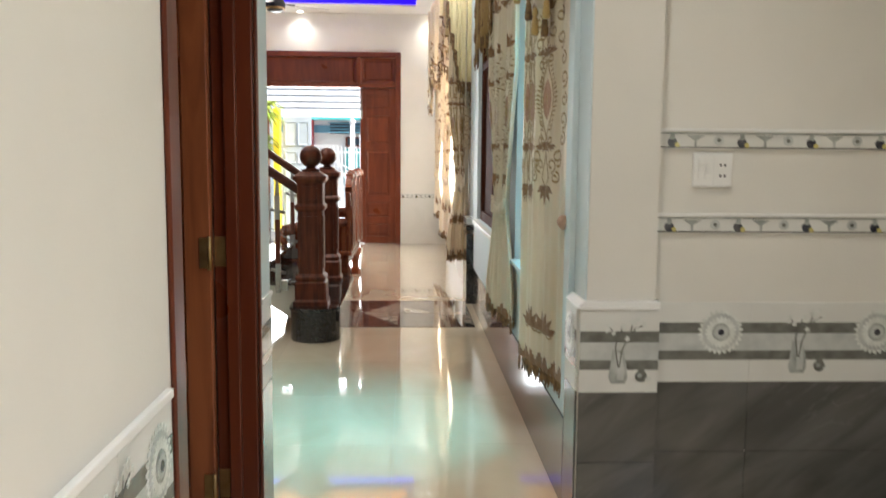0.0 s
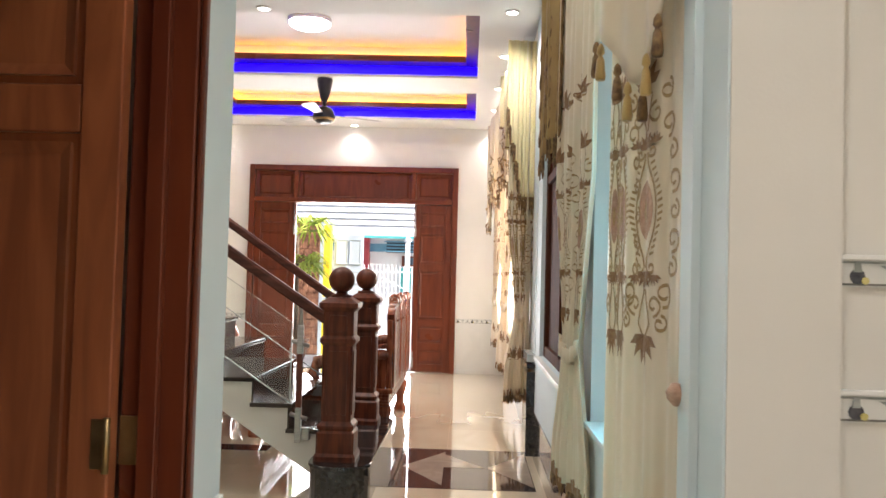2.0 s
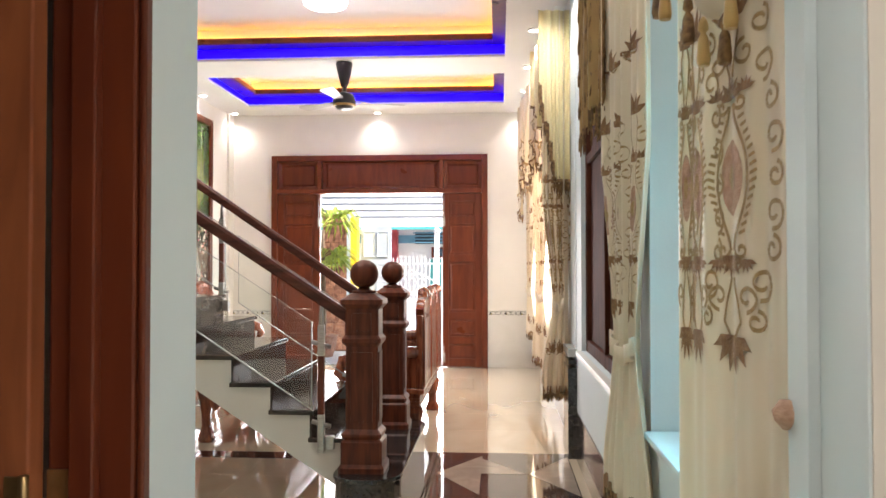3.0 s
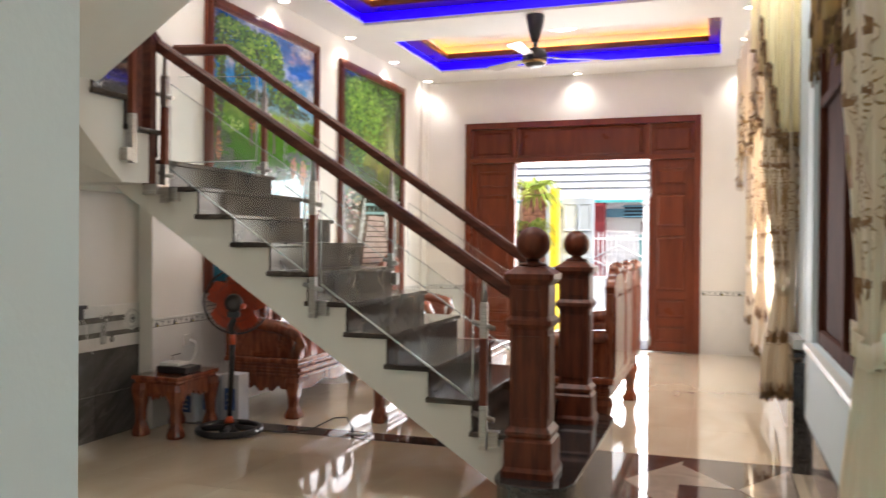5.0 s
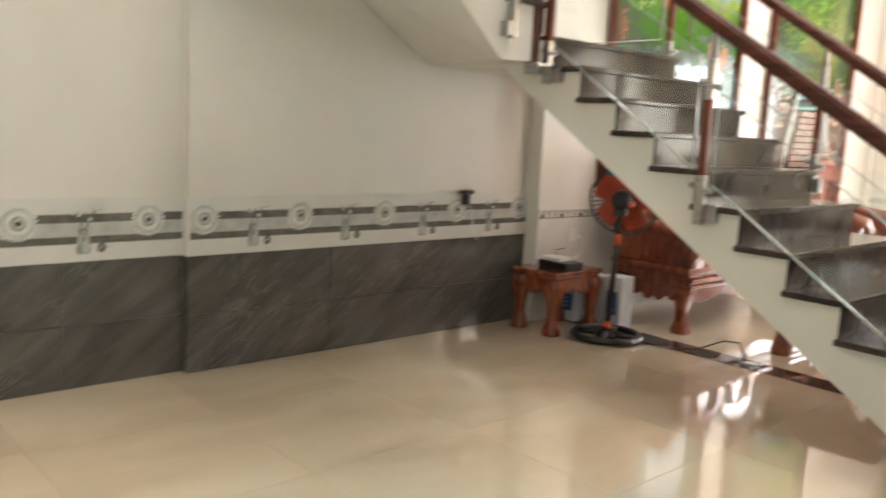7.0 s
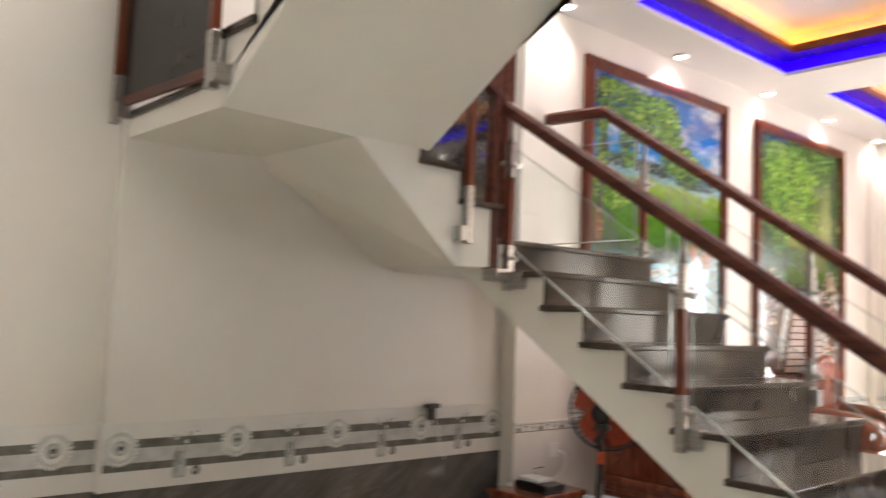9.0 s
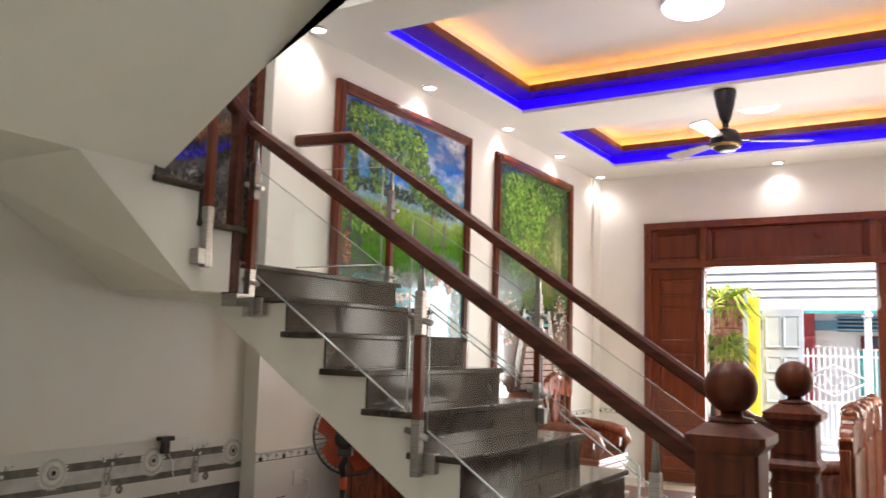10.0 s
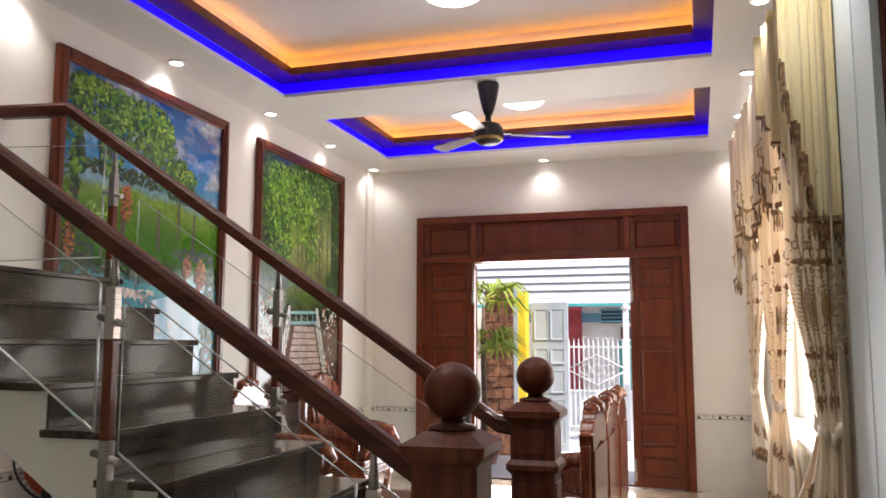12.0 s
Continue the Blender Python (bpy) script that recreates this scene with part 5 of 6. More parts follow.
def embroider(dr, parent, u, z, size, us, out=0.004):
    """A rose heart in a feathered ogee, dark flowers above and below, leaf fans and a chain of scrolls beside it.
    A small one is a leaf fan with two curls."""
    at = lambda x, y: (u + us * size * x, z + size * y)
    if size < 0.15:
        b = bmesh.new()
        palmette(dr, u, z, size, us, b, out + 0.002)
        tagged(part("embroidered_leafwork", b, STITCH, parent, "brown embroidered leaves"), kind="stuff")
        b = bmesh.new()
        for s in (-1, 1):
            dr.ribbon(spiral(u + s * us * size * 0.5, z + size * 0.15, size * 0.3, 1.1, radians(180), us, 12, s), 0.009, b, out + 0.001)
        tagged(part("embroidered_scrollwork", b, STITCH_GOLD, parent), kind="stuff")
        return
    b = bmesh.new()
    dr.patch([at(0.16 * math.sin(t) * (0.8 + 0.2 * abs(math.sin(t))), 0.35 * math.cos(t)) for t in [2 * math.pi * k / 20 for k in range(20)]], b, out, 5, 1)
    tagged(part("embroidered_heart", b, ROSE, parent, "rose embroidered medallion"), kind="stuff")
    b = bmesh.new()
    dr.patch([at(0.06 * math.sin(t), 0.12 * math.cos(t)) for t in [2 * math.pi * k / 12 for k in range(12)]], b, out + 0.0015, 2, 1)
    for s in (-1, 1):
        ogee = [(s * (0.05 + 0.17 * math.cos(math.pi * q / 2) ** 1.5), 0.66 * q) for q in [-1 + 2 * k / 18 for k in range(19)]]
        dr.ribbon([at(x, y) for x, y in ogee], 0.011, b, out + 0.001)
        for x, y in ogee[2:-2]:
            dr.ribbon([at(x + s * 0.035, y), at(x + s * 0.10, y + 0.03)], 0.008, b, out + 0.001)
        for e in (-1, 1):
            dr.ribbon(spiral(u + s * us * size * 0.14, z + e * size * 0.66, size * 0.075, 1.1, radians(180), us, 12, s), 0.010, b, out + 0.001)
            dr.ribbon(spiral(u + s * us * size * 0.20, z + e * size * 1.08, size * 0.13, 1.15, radians(90 * e), us, 16, s), 0.010, b, out + 0.001)
            dr.ribbon([at(s * 0.04, e * 0.9), at(s * 0.10, e * 1.12), at(s * 0.13, e * 1.3), at(s * 0.03, e * 1.5)], 0.009, b, out + 0.001)
    tagged(part("embroidered_rim", b, STITCH_GOLD, parent), kind="stuff")
    b = bmesh.new()
    for e in (-1, 1):
        palmette(dr, u, z + e * size * 0.70, size * 0.24, us * 0.8, b, out + 0.002, e)
        for s in (-1, 1):
            palmette(dr, u + s * us * size * 0.2, z + e * size * 0.74, size * 0.13, us, b, out + 0.0024, e)
        palmette(dr, u, z + e * size * 1.42, size * 0.36, us * 0.8, b, out + 0.002, e)
    tagged(part("embroidered_leafwork", b, STITCH, parent, "brown embroidered leaves"), kind="stuff")
    b = bmesh.new()
    for x, y, r, f in ((-0.36, 1.30, 0.12, 1), (-0.40, 0.92, 0.15, -1), (-0.48, 0.60, 0.12, 1), (-0.53, 0.28, 0.14, -1), (-0.55, -0.05, 0.11, 1), (-0.53, -0.36, 0.14, -1), (-0.50, -0.66, 0.12, 1), (-0.36, -0.95, 0.15, -1), (-0.30, -1.28, 0.10, 1)):
        dr.ribbon(spiral(u + us * size * x, z + size * y, size * r, 1.2, radians(100 if f > 0 else 260), us, 16, f), 0.010, b, out + 0.001)
    tagged(part("embroidered_scrollwork", b, STITCH_GOLD, parent, "gold embroidered scrolls"), kind="stuff")


def fringe(dr, parent, z, n, length, u0=0.0, u1=1.0, low=None, name="fringe"):
    rnd = random.Random(int(n * 7 + z * 100))
    b = bmesh.new()
    for k in range(n):
        u = u0 + (u1 - u0) * (k + 0.5) / n
        zz = low(u) if low else z
        p = dr.at(u, zz + 0.01)
        l = length * rnd.uniform(0.75, 1.15)
        bm_tube([p, p + Vector((rnd.uniform(-.004, .004), rnd.uniform(-.004, .004), -l * 0.5)), p + Vector((rnd.uniform(-.008, .008), rnd.uniform(-.008, .008), -l))], [0.004, 0.007, 0.003], 5, bm=b)
    return tagged(part(name, b, FRINGE, parent, "brown hanging fringe"), kind="stuff")


def tassels(dr, parent, us, low, out=0.012):
    for k, u in enumerate(us):
        p = dr.at(u, low(u), out)
        b = bm_lathe([(0.004, 0.0), (0.011, -0.012), (0.013, -0.03), (0.006, -0.038), (0.012, -0.05), (0.017, -0.10), (0.014, -0.115)], p.x, p.y, 9)
        bmesh.ops.translate(b, vec=(0, 0, p.z), verts=b.verts)
        part("tassel", b, GOLD if k % 2 else FRINGE, parent, "gold hanging tassel" if k == 1 else "")


def tie_back(dr, parent, z, u0=-0.02, u1=1.02, out=0.02, drop=0.0, sag_by=0.06):
    b = bmesh.new()
    lo, hi = [], []
    for k in range(25):
        u = u0 + (u1 - u0) * k / 24
        sag = -sag_by * math.sin(math.pi * k / 24) - drop * k / 24
        lo.append(b.verts.new(dr.at(u, z + sag - 0.035, out)))
        hi.append(b.verts.new(dr.at(u, z + sag + 0.035, out)))
    for k in range(24):
        b.faces.new((lo[k], lo[k + 1], hi[k + 1], hi[k])).smooth = True
    ob = part("tie_back", b, SATIN, parent, "satin tie-back band")
    mod = ob.modifiers.new("cloth", "SOLIDIFY")
    mod.thickness = 0.006


def curtain(name, label, dr, motifs, tie_z, hem=True, mat=None):
    c = tagged(new(name), label, "curtain", "curtains")
    dr.sheet(dr.foot, dr.top, mat or SATIN, c, "drape")
    for u, z, s, us in motifs:
        embroider(dr, c, u, z, s, us)
    if tie_z:
        tie_back(dr, c, tie_z)
    if hem:
        fringe(dr, c, dr.foot, 34, 0.07)
        band = bmesh.new()
        for k in range(40):
            dr.patch([(k / 40, dr.foot), ((k + 1) / 40, dr.foot), ((k + 1) / 40, dr.foot + 0.045 + 0.02 * math.sin(k)), (k / 40, dr.foot + 0.045 + 0.02 * math.sin(k))], band, 0.004)
        tagged(part("hem_band", band, STITCH, c, "brown embroidered hem"), kind="stuff")
    return c


# hall window, near drape
da = Drape((4.50, 4.20), (4.395, 4.72), 3.0, 0.46, 3.2, 0.007, None, flip=1)
ca = curtain("curtain", "cream satin curtain with brown medallion embroidery beside the pillar", da, [(0.45, 1.60, 0.25, 2.6), (0.78, 1.60, 0.25, 1.5), (0.92, 1.60, 0.25, 0.9), (0.42, 0.62, 0.10, 2.6), (0.72, 0.62, 0.10, 2.2)], None)
kn = bmesh.new()
bm_lathe([(0.006, -0.03), (0.022, -0.012), (0.026, 0.006), (0.012, 0.028)], bm=kn)
bmesh.ops.translate(kn, vec=(4.482, 4.195, 1.11), verts=kn.verts)
part("tie_knot", kn, ROSE, ca, "rose tie-back knot")
low_a = lambda u: 2.06 + 0.10 * math.cos(2 * math.pi * u * 1.0 + 0.6)
va = tagged(new("valance"), "cream satin valance with gold tassels over the curtain", "valance", "valances")
dv = Drape((4.46, 4.20), (4.345, 4.74), 3.05, 2.0, 1.6, 0.02, None, flip=1)
dv.sheet(2.0, 3.05, SATIN, va, "swag", low=low_a, nz=16)
tassels(dv, va, [0.08, 0.22, 0.36, 0.5, 0.64, 0.78, 0.92], low_a)
# hall window, far drape
db = Drape((4.47, 5.50), (4.39, 6.30), 3.0, 0.44, 5.0, 0.022, 1.10, 0.45, 0.45, flip=1)
curtain("curtain", "cream satin curtain tied back beside the window recess", db, [(0.22, 1.62, 0.25, 1.25), (0.55, 1.62, 0.25, 1.25), (0.86, 1.62, 0.25, 1.25), (0.3, 2.22, 0.1, 1.6), (0.7, 2.22, 0.1, 1.6)], 1.10)
lowb = lambda u: 2.20 - 0.16 * u
vb = tagged(new("valance"), "brown and gold fringed valance tail over the far curtain", "valance", "valances")
dvb = Drape((4.41, 6.14), (4.35, 6.62), 3.05, 1.9, 2.6, 0.04, None, flip=1)
dvb.sheet(1.9, 3.05, BROWN_SATIN, vb, "tail", low=lowb, nz=14)
for zz in (0.0, 0.16, 0.32, 0.48, 0.64):
    fringe(dvb, vb, 0, 30, 0.12, low=lambda u: lowb(u) + zz)
# living room window: three tied drapes under a long valance
for k, (y0, y1, hold) in enumerate(((9.01, 9.95, 0.03), (10.6, 11.6, 0.5), (12.35, 13.05, 0.9))):
    dl = Drape((4.455 - 0.03 * k, y0), (4.335 - 0.02 * k, y1), 3.4, 0.40 if k < 2 else 0.55, 5.5, 0.03, 1.12, 0.42, hold, flip=1)
    curtain("curtain", "cream satin curtain with brown embroidery glowing in window light", dl, [(c, 1.66, 0.28, 0.9) for c in (0.13, 0.38, 0.63, 0.88)] + [(c, 0.70, 0.12, 1.2) for c in (0.2, 0.5, 0.8)], 1.12)
dr = Drape((4.475, 9.12), (4.265, 9.055), 3.38, 0.40, 2.6, 0.018, 1.12, 0.5, 0.25, flip=1)
curtain("curtain", "cream satin curtain end gathered beside the column", dr, [(0.20, 1.66, 0.28, 2.4), (0.52, 1.66, 0.28, 2.4), (0.84, 1.66, 0.28, 2.4), (0.35, 0.72, 0.12, 3.0), (0.7, 0.72, 0.12, 3.0)], 1.12)
val = tagged(new("valance"), "long swagged gold satin valance with brown fringe", "valance", "valances")
dlv = Drape((4.43, 9.01), (4.20, 13.10), 3.42, 2.4, 20, 0.04, None, flip=1)
lowl = lambda u: 2.72 - 0.42 * abs(math.sin(math.pi * 3 * u + math.pi / 2)) - (0.25 if u < 0.06 or u > 0.95 else 0)
dlv.sheet(2.4, 3.42, SATIN, val, "swag", nu=220, nz=14, low=lowl)
fringe(dlv, val, 0, 170, 0.11, low=lowl)
fringe(dlv, val, 0, 120, 0.09, low=lambda u: lowl(u) + 0.22)
tail = Drape((4.435, 9.01), (4.29, 10.4), 3.42, 2.0, 7.0, 0.045, None, flip=1)
low_t = lambda u: 2.10 + 0.95 * (math.floor(u * 7) / 7) + 0.03 * math.sin(40 * u)
tail.sheet(2.0, 3.42, YELLOW_SATIN, val, "tail", nu=140, nz=16, low=low_t, out=0.03)
fringe(tail, val, 0, 60, 0.1, low=low_t)
face = Drape((4.48, 9.045), (4.235, 9.02), 3.42, 2.0, 3.4, 0.014, None, flip=1)
low_f = lambda u: 2.06 + 0.85 * (math.floor(max(0.0, u - 0.38) * 9) / 5.6)
face.sheet(2.0, 3.42, YELLOW_SATIN, val, "tail", nu=96, nz=16, low=low_f, out=0.01)
fringe(face, val, 0, 34, 0.09, low=low_f)
for sheet_of, edge, steps, lift, wide, cloth in ((dlv, lowl, 260, 0.02, 0.035, FRINGE), (dlv, lowl, 260, 0.24, 0.025, STITCH_GOLD), (tail, low_t, 160, 0.012, 0.028, FRINGE), (face, low_f, 120, 0.012, 0.028, FRINGE)):
    band = bmesh.new()
    sheet_of.ribbon([(k / steps, edge(k / steps) + lift) for k in range(steps + 1)], wide, band, 0.036 if sheet_of is tail else 0.016)
    tagged(part("trim_band", band, cloth, val, "brown woven trim along the edge"), kind="stuff")
structure("curtain_rail", bm_box(4.37, 9.03, 3.42, 4.455, 13.1, 3.46, 0.004), WHITE, "white curtain rail under the ceiling")
structure("curtain_rail", bm_box(4.34, 4.2, 3.05, 4.485, 6.7, 3.09, 0.004), WHITE, "white curtain rail in the hall")

# ---- windows ----
SKYBLUE = surface("frosted_window_glass", (0.55, 0.66, 0.68), (0.62, 0.73, 0.75), 2, 0.25)
let_light_through(SKYBLUE, 0.35, (0.85, 0.86, 0.82))
SHEER = surface("frosted_bright_glass", (0.8, 0.8, 0.78), (0.85, 0.85, 0.83), 2, 0.4)
let_light_through(SHEER, 0.8, (0.95, 0.95, 0.93))
w1 = tagged(new("window_1"), "dark timber hall window behind the curtain", "window", "", "structure")
for y0, y1 in ((6.3, 6.38), (7.24, 7.30), (8.17, 8.25)):
    part("window_frame", bm_box(HALL_R + 0.03, y0, 0.82, HALL_R + 0.12, y1, 2.8, 0.005), MATTE_WOOD, w1)
for z0, z1 in ((0.82, 0.90), (2.72, 2.8), (2.1, 2.16)):
    part("window_frame", bm_box(HALL_R + 0.032, 6.381, z0, HALL_R + 0.118, 8.169, z1, 0.005), MATTE_WOOD, w1)
for y0, y1 in ((6.38, 7.24), (7.30, 8.17)):
    part("panel", bm_box(HALL_R + 0.06, y0, 0.90, HALL_R + 0.08, y1, 2.72), MATTE_WOOD, w1, "dark closed shutter")
part("window_sill", bm_box(HALL_R - 0.04, 6.28, 0.785, HALL_R + 0.2, 8.27, 0.819, 0.004), WHITE_TILE, w1)
w2 = tagged(new("window_2"), "deep pale blue window recess with a stone sill", "window", "", "structure")
part("window_sill", bm_box(HALL_R - 0.03, 4.48, 0.7605, 4.958, 5.665, 0.785, 0.004), WALL_BLUE, w2)
part("pane", bm_box(4.975, 4.5, 0.76, 4.983, 5.67, 2.9), SKYBLUE, w2, "pale blue frosted glass")
for y0, y1 in ((4.501, 4.55), (5.06, 5.11), (5.62, 5.669)):
    part("window_frame", bm_box(4.962, y0, 0.79, 5.0, y1, 2.899, 0.004), WHITE, w2)
w3 = tagged(new("window_4"), "bright living room window behind the curtains", "window", "", "structure")
for y0, y1 in ((9.75, 9.82), (10.78, 10.84), (11.82, 11.88), (12.83, 12.9)):
    part("window_frame", bm_box(4.66, y0, 0.87, 4.74, y1, 2.95, 0.004), WHITE, w3)
# unseen pane, made frosted to scatter the sun before it reaches the floor
part("pane", bm_box(4.695, 9.82, 0.87, 4.703, 12.83, 2.95), SHEER, w3, "unseen frosted pane that keeps direct sun off the floor")
part("window_sill", bm_box(RIGHT - 0.04, 9.7, 0.835, 4.8, 12.95, 0.866, 0.004), WHITE_TILE, w3)

# ---- furniture ----


def leg(parent, x, y, h, w=0.05, name="leg"):
    """A cabriole leg with a rounded foot."""
    prof = [(w * .95, 0), (w * 1.05, h * .05), (w * .95, h * .13), (w * .62, h * .28), (w * .66, h * .5), (w * .95, h * .75), (w * 1.1, h * .88), (w * .95, h)]
    return part(name, bm_squares(prof, x, y, cut=0.4), WOOD_CARVED, parent)


def scroll_apron(x0, x1, z1, depth, seed):
    pts = [(x0, z1), (x1, z1)]
    n = 28
    for k in range(n + 1):
        t = 1 - k / n
        pts.append((x0 + (x1 - x0) * t, z1 - depth * (0.55 + 0.35 * abs(math.sin(math.pi * 5 * t)) + 0.1 * math.sin(9 * t + seed))))
    return pts


def stool(x, y):
    s = thing("side_table", "small carved rosewood side table on bowed legs", "side table", "", x, y, 0)
    part("tabletop", bm_box(-0.25, -0.19, 0.395, 0.25, 0.19, 0.425, 0.008), WOOD_CARVED, s)
    part("top_moulding", bm_box(-0.235, -0.175, 0.372, 0.235, 0.175, 0.3945, 0.006), WOOD_CARVED, s)
    for a in (-0.2, 0.2):
        for b in (-0.145, 0.145):
            leg(s, a, b, 0.3715, 0.052)
    for b in (-0.165, 0.15):
        part("apron", bm_prism(scroll_apron(-0.16, 0.16, 0.371, 0.12, 1), "y", b, b + 0.018), WOOD_CARVED, s)
    for a in (-0.215, 0.197):
        part("apron", bm_prism(scroll_apron(-0.10, 0.10, 0.371, 0.12, 2), "x", a, a + 0.018), WOOD_CARVED, s)
    return s


stool(0.325, 8.26).rotation_euler = (0, 0, radians(90))
rt = thing("router_box", "black set-top box with a white router on top", "electronics", "", 0.34, 8.26, 0.425)
part("box", bm_box(-0.12, -0.09, 0.0005, 0.13, 0.09, 0.045, 0.006), BLACK, rt)
part("router", bm_box(-0.11, -0.07, 0.0455, 0.05, 0.06, 0.07, 0.006), WHITE, rt, "white router")
part("knob", bm_lathe([(0.018, 0.0005), (0.02, 0.012), (0.012, 0.022)], -0.15, -0.1, 12), WHITE, rt)
part("antenna", bm_tube([(-0.08, 0.05, 0.07), (-0.1, 0.06, 0.10), (-0.03, 0.07, 0.12)], 0.003, 6), BLACK, rt)
sk = thing("wall_socket", "white wall socket with a plugged white cable", "socket", "", LIVING, 8.64, 0.60)
part("plate", bm_box(0.0065, -0.045, -0.045, 0.016, 0.045, 0.045, 0.003), WHITE, sk)
part("cable", bm_tube([(0.03, 0.02, 0.0), (0.06, 0.05, -0.02), (0.06, 0.06, -0.09), (0.05, 0.03, -0.15), (0.08, -0.1, -0.17)], 0.007, 8), WHITE, sk)
ad = thing("power_adapter", "small black power adapter plugged in the wall", "adapter", "", 0.012, 7.64, 0.88)
part("body", bm_box(0.001, -0.022, -0.045, 0.035, 0.022, 0.025, 0.004), BLACK, ad)
part("head", bm_box(0.001, -0.05, 0.0255, 0.05, 0.04, 0.05, 0.004), BLACK, ad)
part("cable", bm_tube([(0.02, 0.02, -0.04), (0.02, 0.06, -0.1), (0.018, 0.07, -0.2), (0.018, 0.12, -0.28)], 0.003, 6), WHITE, ad)

# standing fan on its round spoked base, its back to the hall
ORANGE = surface("orange_plastic", (0.55, 0.07, 0.015), (0.68, 0.11, 0.03), 8, 0.35)
md = thing("standing_fan", "black standing fan with orange blades and a round spoked base", "fan", "", 0.72, 8.33, 0)
coil = bm_tube([(0.215 * math.cos(2 * math.pi * k / 40), 0.215 * math.sin(2 * math.pi * k / 40), 0.028) for k in range(41)], 0.024, 8)
part("base_ring", coil, BLACK, md)
for k in range(4):
    a = radians(20 + 90 * k)
    part("spoke", bm_tube([(0.04 * math.cos(a), 0.04 * math.sin(a), 0.04), (0.2 * math.cos(a), 0.2 * math.sin(a), 0.028)], [0.026, 0.018], 8), BLACK, md)
part("hub", bm_lathe([(0.07, 0.008), (0.07, 0.03), (0.045, 0.055), (0.03, 0.075)]), BLACK, md)
part("collar", bm_lathe([(0.034, 0.0755), (0.03, 0.09), (0.02, 0.12)]), ORANGE, md, "orange collar")
part("pole", bm_tube([(0, 0, 0.12), (0.02, 0, 0.55), (0.022, 0, 0.63)], 0.019), BLACK, md)
part("sleeve", bm_tube([(0.022, 0, 0.6305), (0.024, 0, 0.70)], 0.022), ORANGE, md, "orange sleeve")
part("grip", bm_tube([(0.024, 0, 0.7), (0.01, -0.01, 0.76), (0.03, 0, 0.80), (0.04, 0.0, 0.86)], [0.018, 0.024, 0.02, 0.022]), BLACK, md)
HX, HZ = 0.030, 0.922


def swung(bm):
    """Turns the fan's head on its pole."""
    bmesh.ops.transform(bm, matrix=pose(HX, 0, 0, 0, 0, 24) @ pose(-HX, 0, 0), verts=bm.verts)
    return bm


motor = part("motor", swung(bm_tube([(HX, -0.055, HZ), (HX, -0.045, HZ), (HX, 0.02, HZ), (HX, 0.06, HZ), (HX, 0.085, HZ)], [0.030, 0.058, 0.066, 0.058, 0.030], 18)), BLACK, md)
part("knob", swung(bm_tube([(HX + 0.055, -0.02, HZ - 0.02), (HX + 0.085, -0.03, HZ - 0.02)], [0.02, 0.016], 12)), ORANGE, motor, "orange swivel knob")
part("switch_box", swung(bm_box(HX - 0.04, -0.045, HZ - 0.10, HX + 0.045, 0.02, HZ - 0.055, 0.008)), BLACK, motor)
R, BACK, FRONT_Y = 0.232, 0.085, 0.185
cage = part("cage_rim", swung(bm_tube([(HX + R * math.cos(2 * math.pi * k / 48), 0.135, HZ + R * math.sin(2 * math.pi * k / 48)) for k in range(49)], 0.007, 6)), BLACK, md)
wires = bmesh.new()
for side in (BACK, FRONT_Y):
    for k in range(44):
        a = 2 * math.pi * k / 44
        bm_tube([(HX + r * R * math.cos(a), 0.135 + (side - 0.135) * f, HZ + r * R * math.sin(a)) for r, f in ((0.2, 1.0), (0.7, 0.85), (0.95, 0.35), (1.0, 0.0))], 0.0014, 4, bm=wires)
    bm_tube([(HX + 0.6 * R * math.cos(2 * math.pi * k / 30), 0.135 + (side - 0.135) * 0.9, HZ + 0.6 * R * math.sin(2 * math.pi * k / 30)) for k in range(31)], 0.0018, 4, bm=wires)
tagged(part("cage_grille", swung(wires), BLACK, cage), kind="stuff")
BLADE_ORANGE = surface("orange_fan_blade", (0.50, 0.055, 0.015), (0.62, 0.085, 0.025), 8, 0.3)
for k in range(5):
    b = bm_prism([(0.025, -0.03), (0.11, -0.10), (0.19, -0.09), (0.212, -0.01), (0.20, 0.06), (0.11, 0.07), (0.025, 0.03)], "z", -0.0015, 0.0015)
    bmesh.ops.transform(b, matrix=pose(HX, 0.135, HZ, 90, 0, 0) @ pose(0, 0, 0, 0, 0, 72 * k + 15) @ pose(0, 0, 0, 14, 0, 0), verts=b.verts)
    part("blade", swung(b), BLADE_ORANGE, md, "orange fan blade" if k == 0 else "")
cb = thing("floor_cable", "thin black cable looped on the floor", "cable", "", 0, 0, 0)
part("cable", bm_tube([(0.9, 8.42, 0.008), (1.1, 8.46, 0.008), (1.25, 8.55, 0.02), (1.4, 8.62, 0.10), (1.5, 8.62, 0.11), (1.55, 8.6, 0.05)], 0.005, 6), BLACK, cb)
part("plug", bm_tube([(1.55, 8.6, 0.055), (1.555, 8.59, 0.004)], 0.012, 8), BLACK, cb)
pb = thing("paper_slip", "small white card lying on the floor strip", "paper", "", 1.58, 8.6, 0.0)
part("sheet", bm_box(-0.05, -0.025, 0.0045, 0.07, 0.025, 0.009), WHITE, pb)

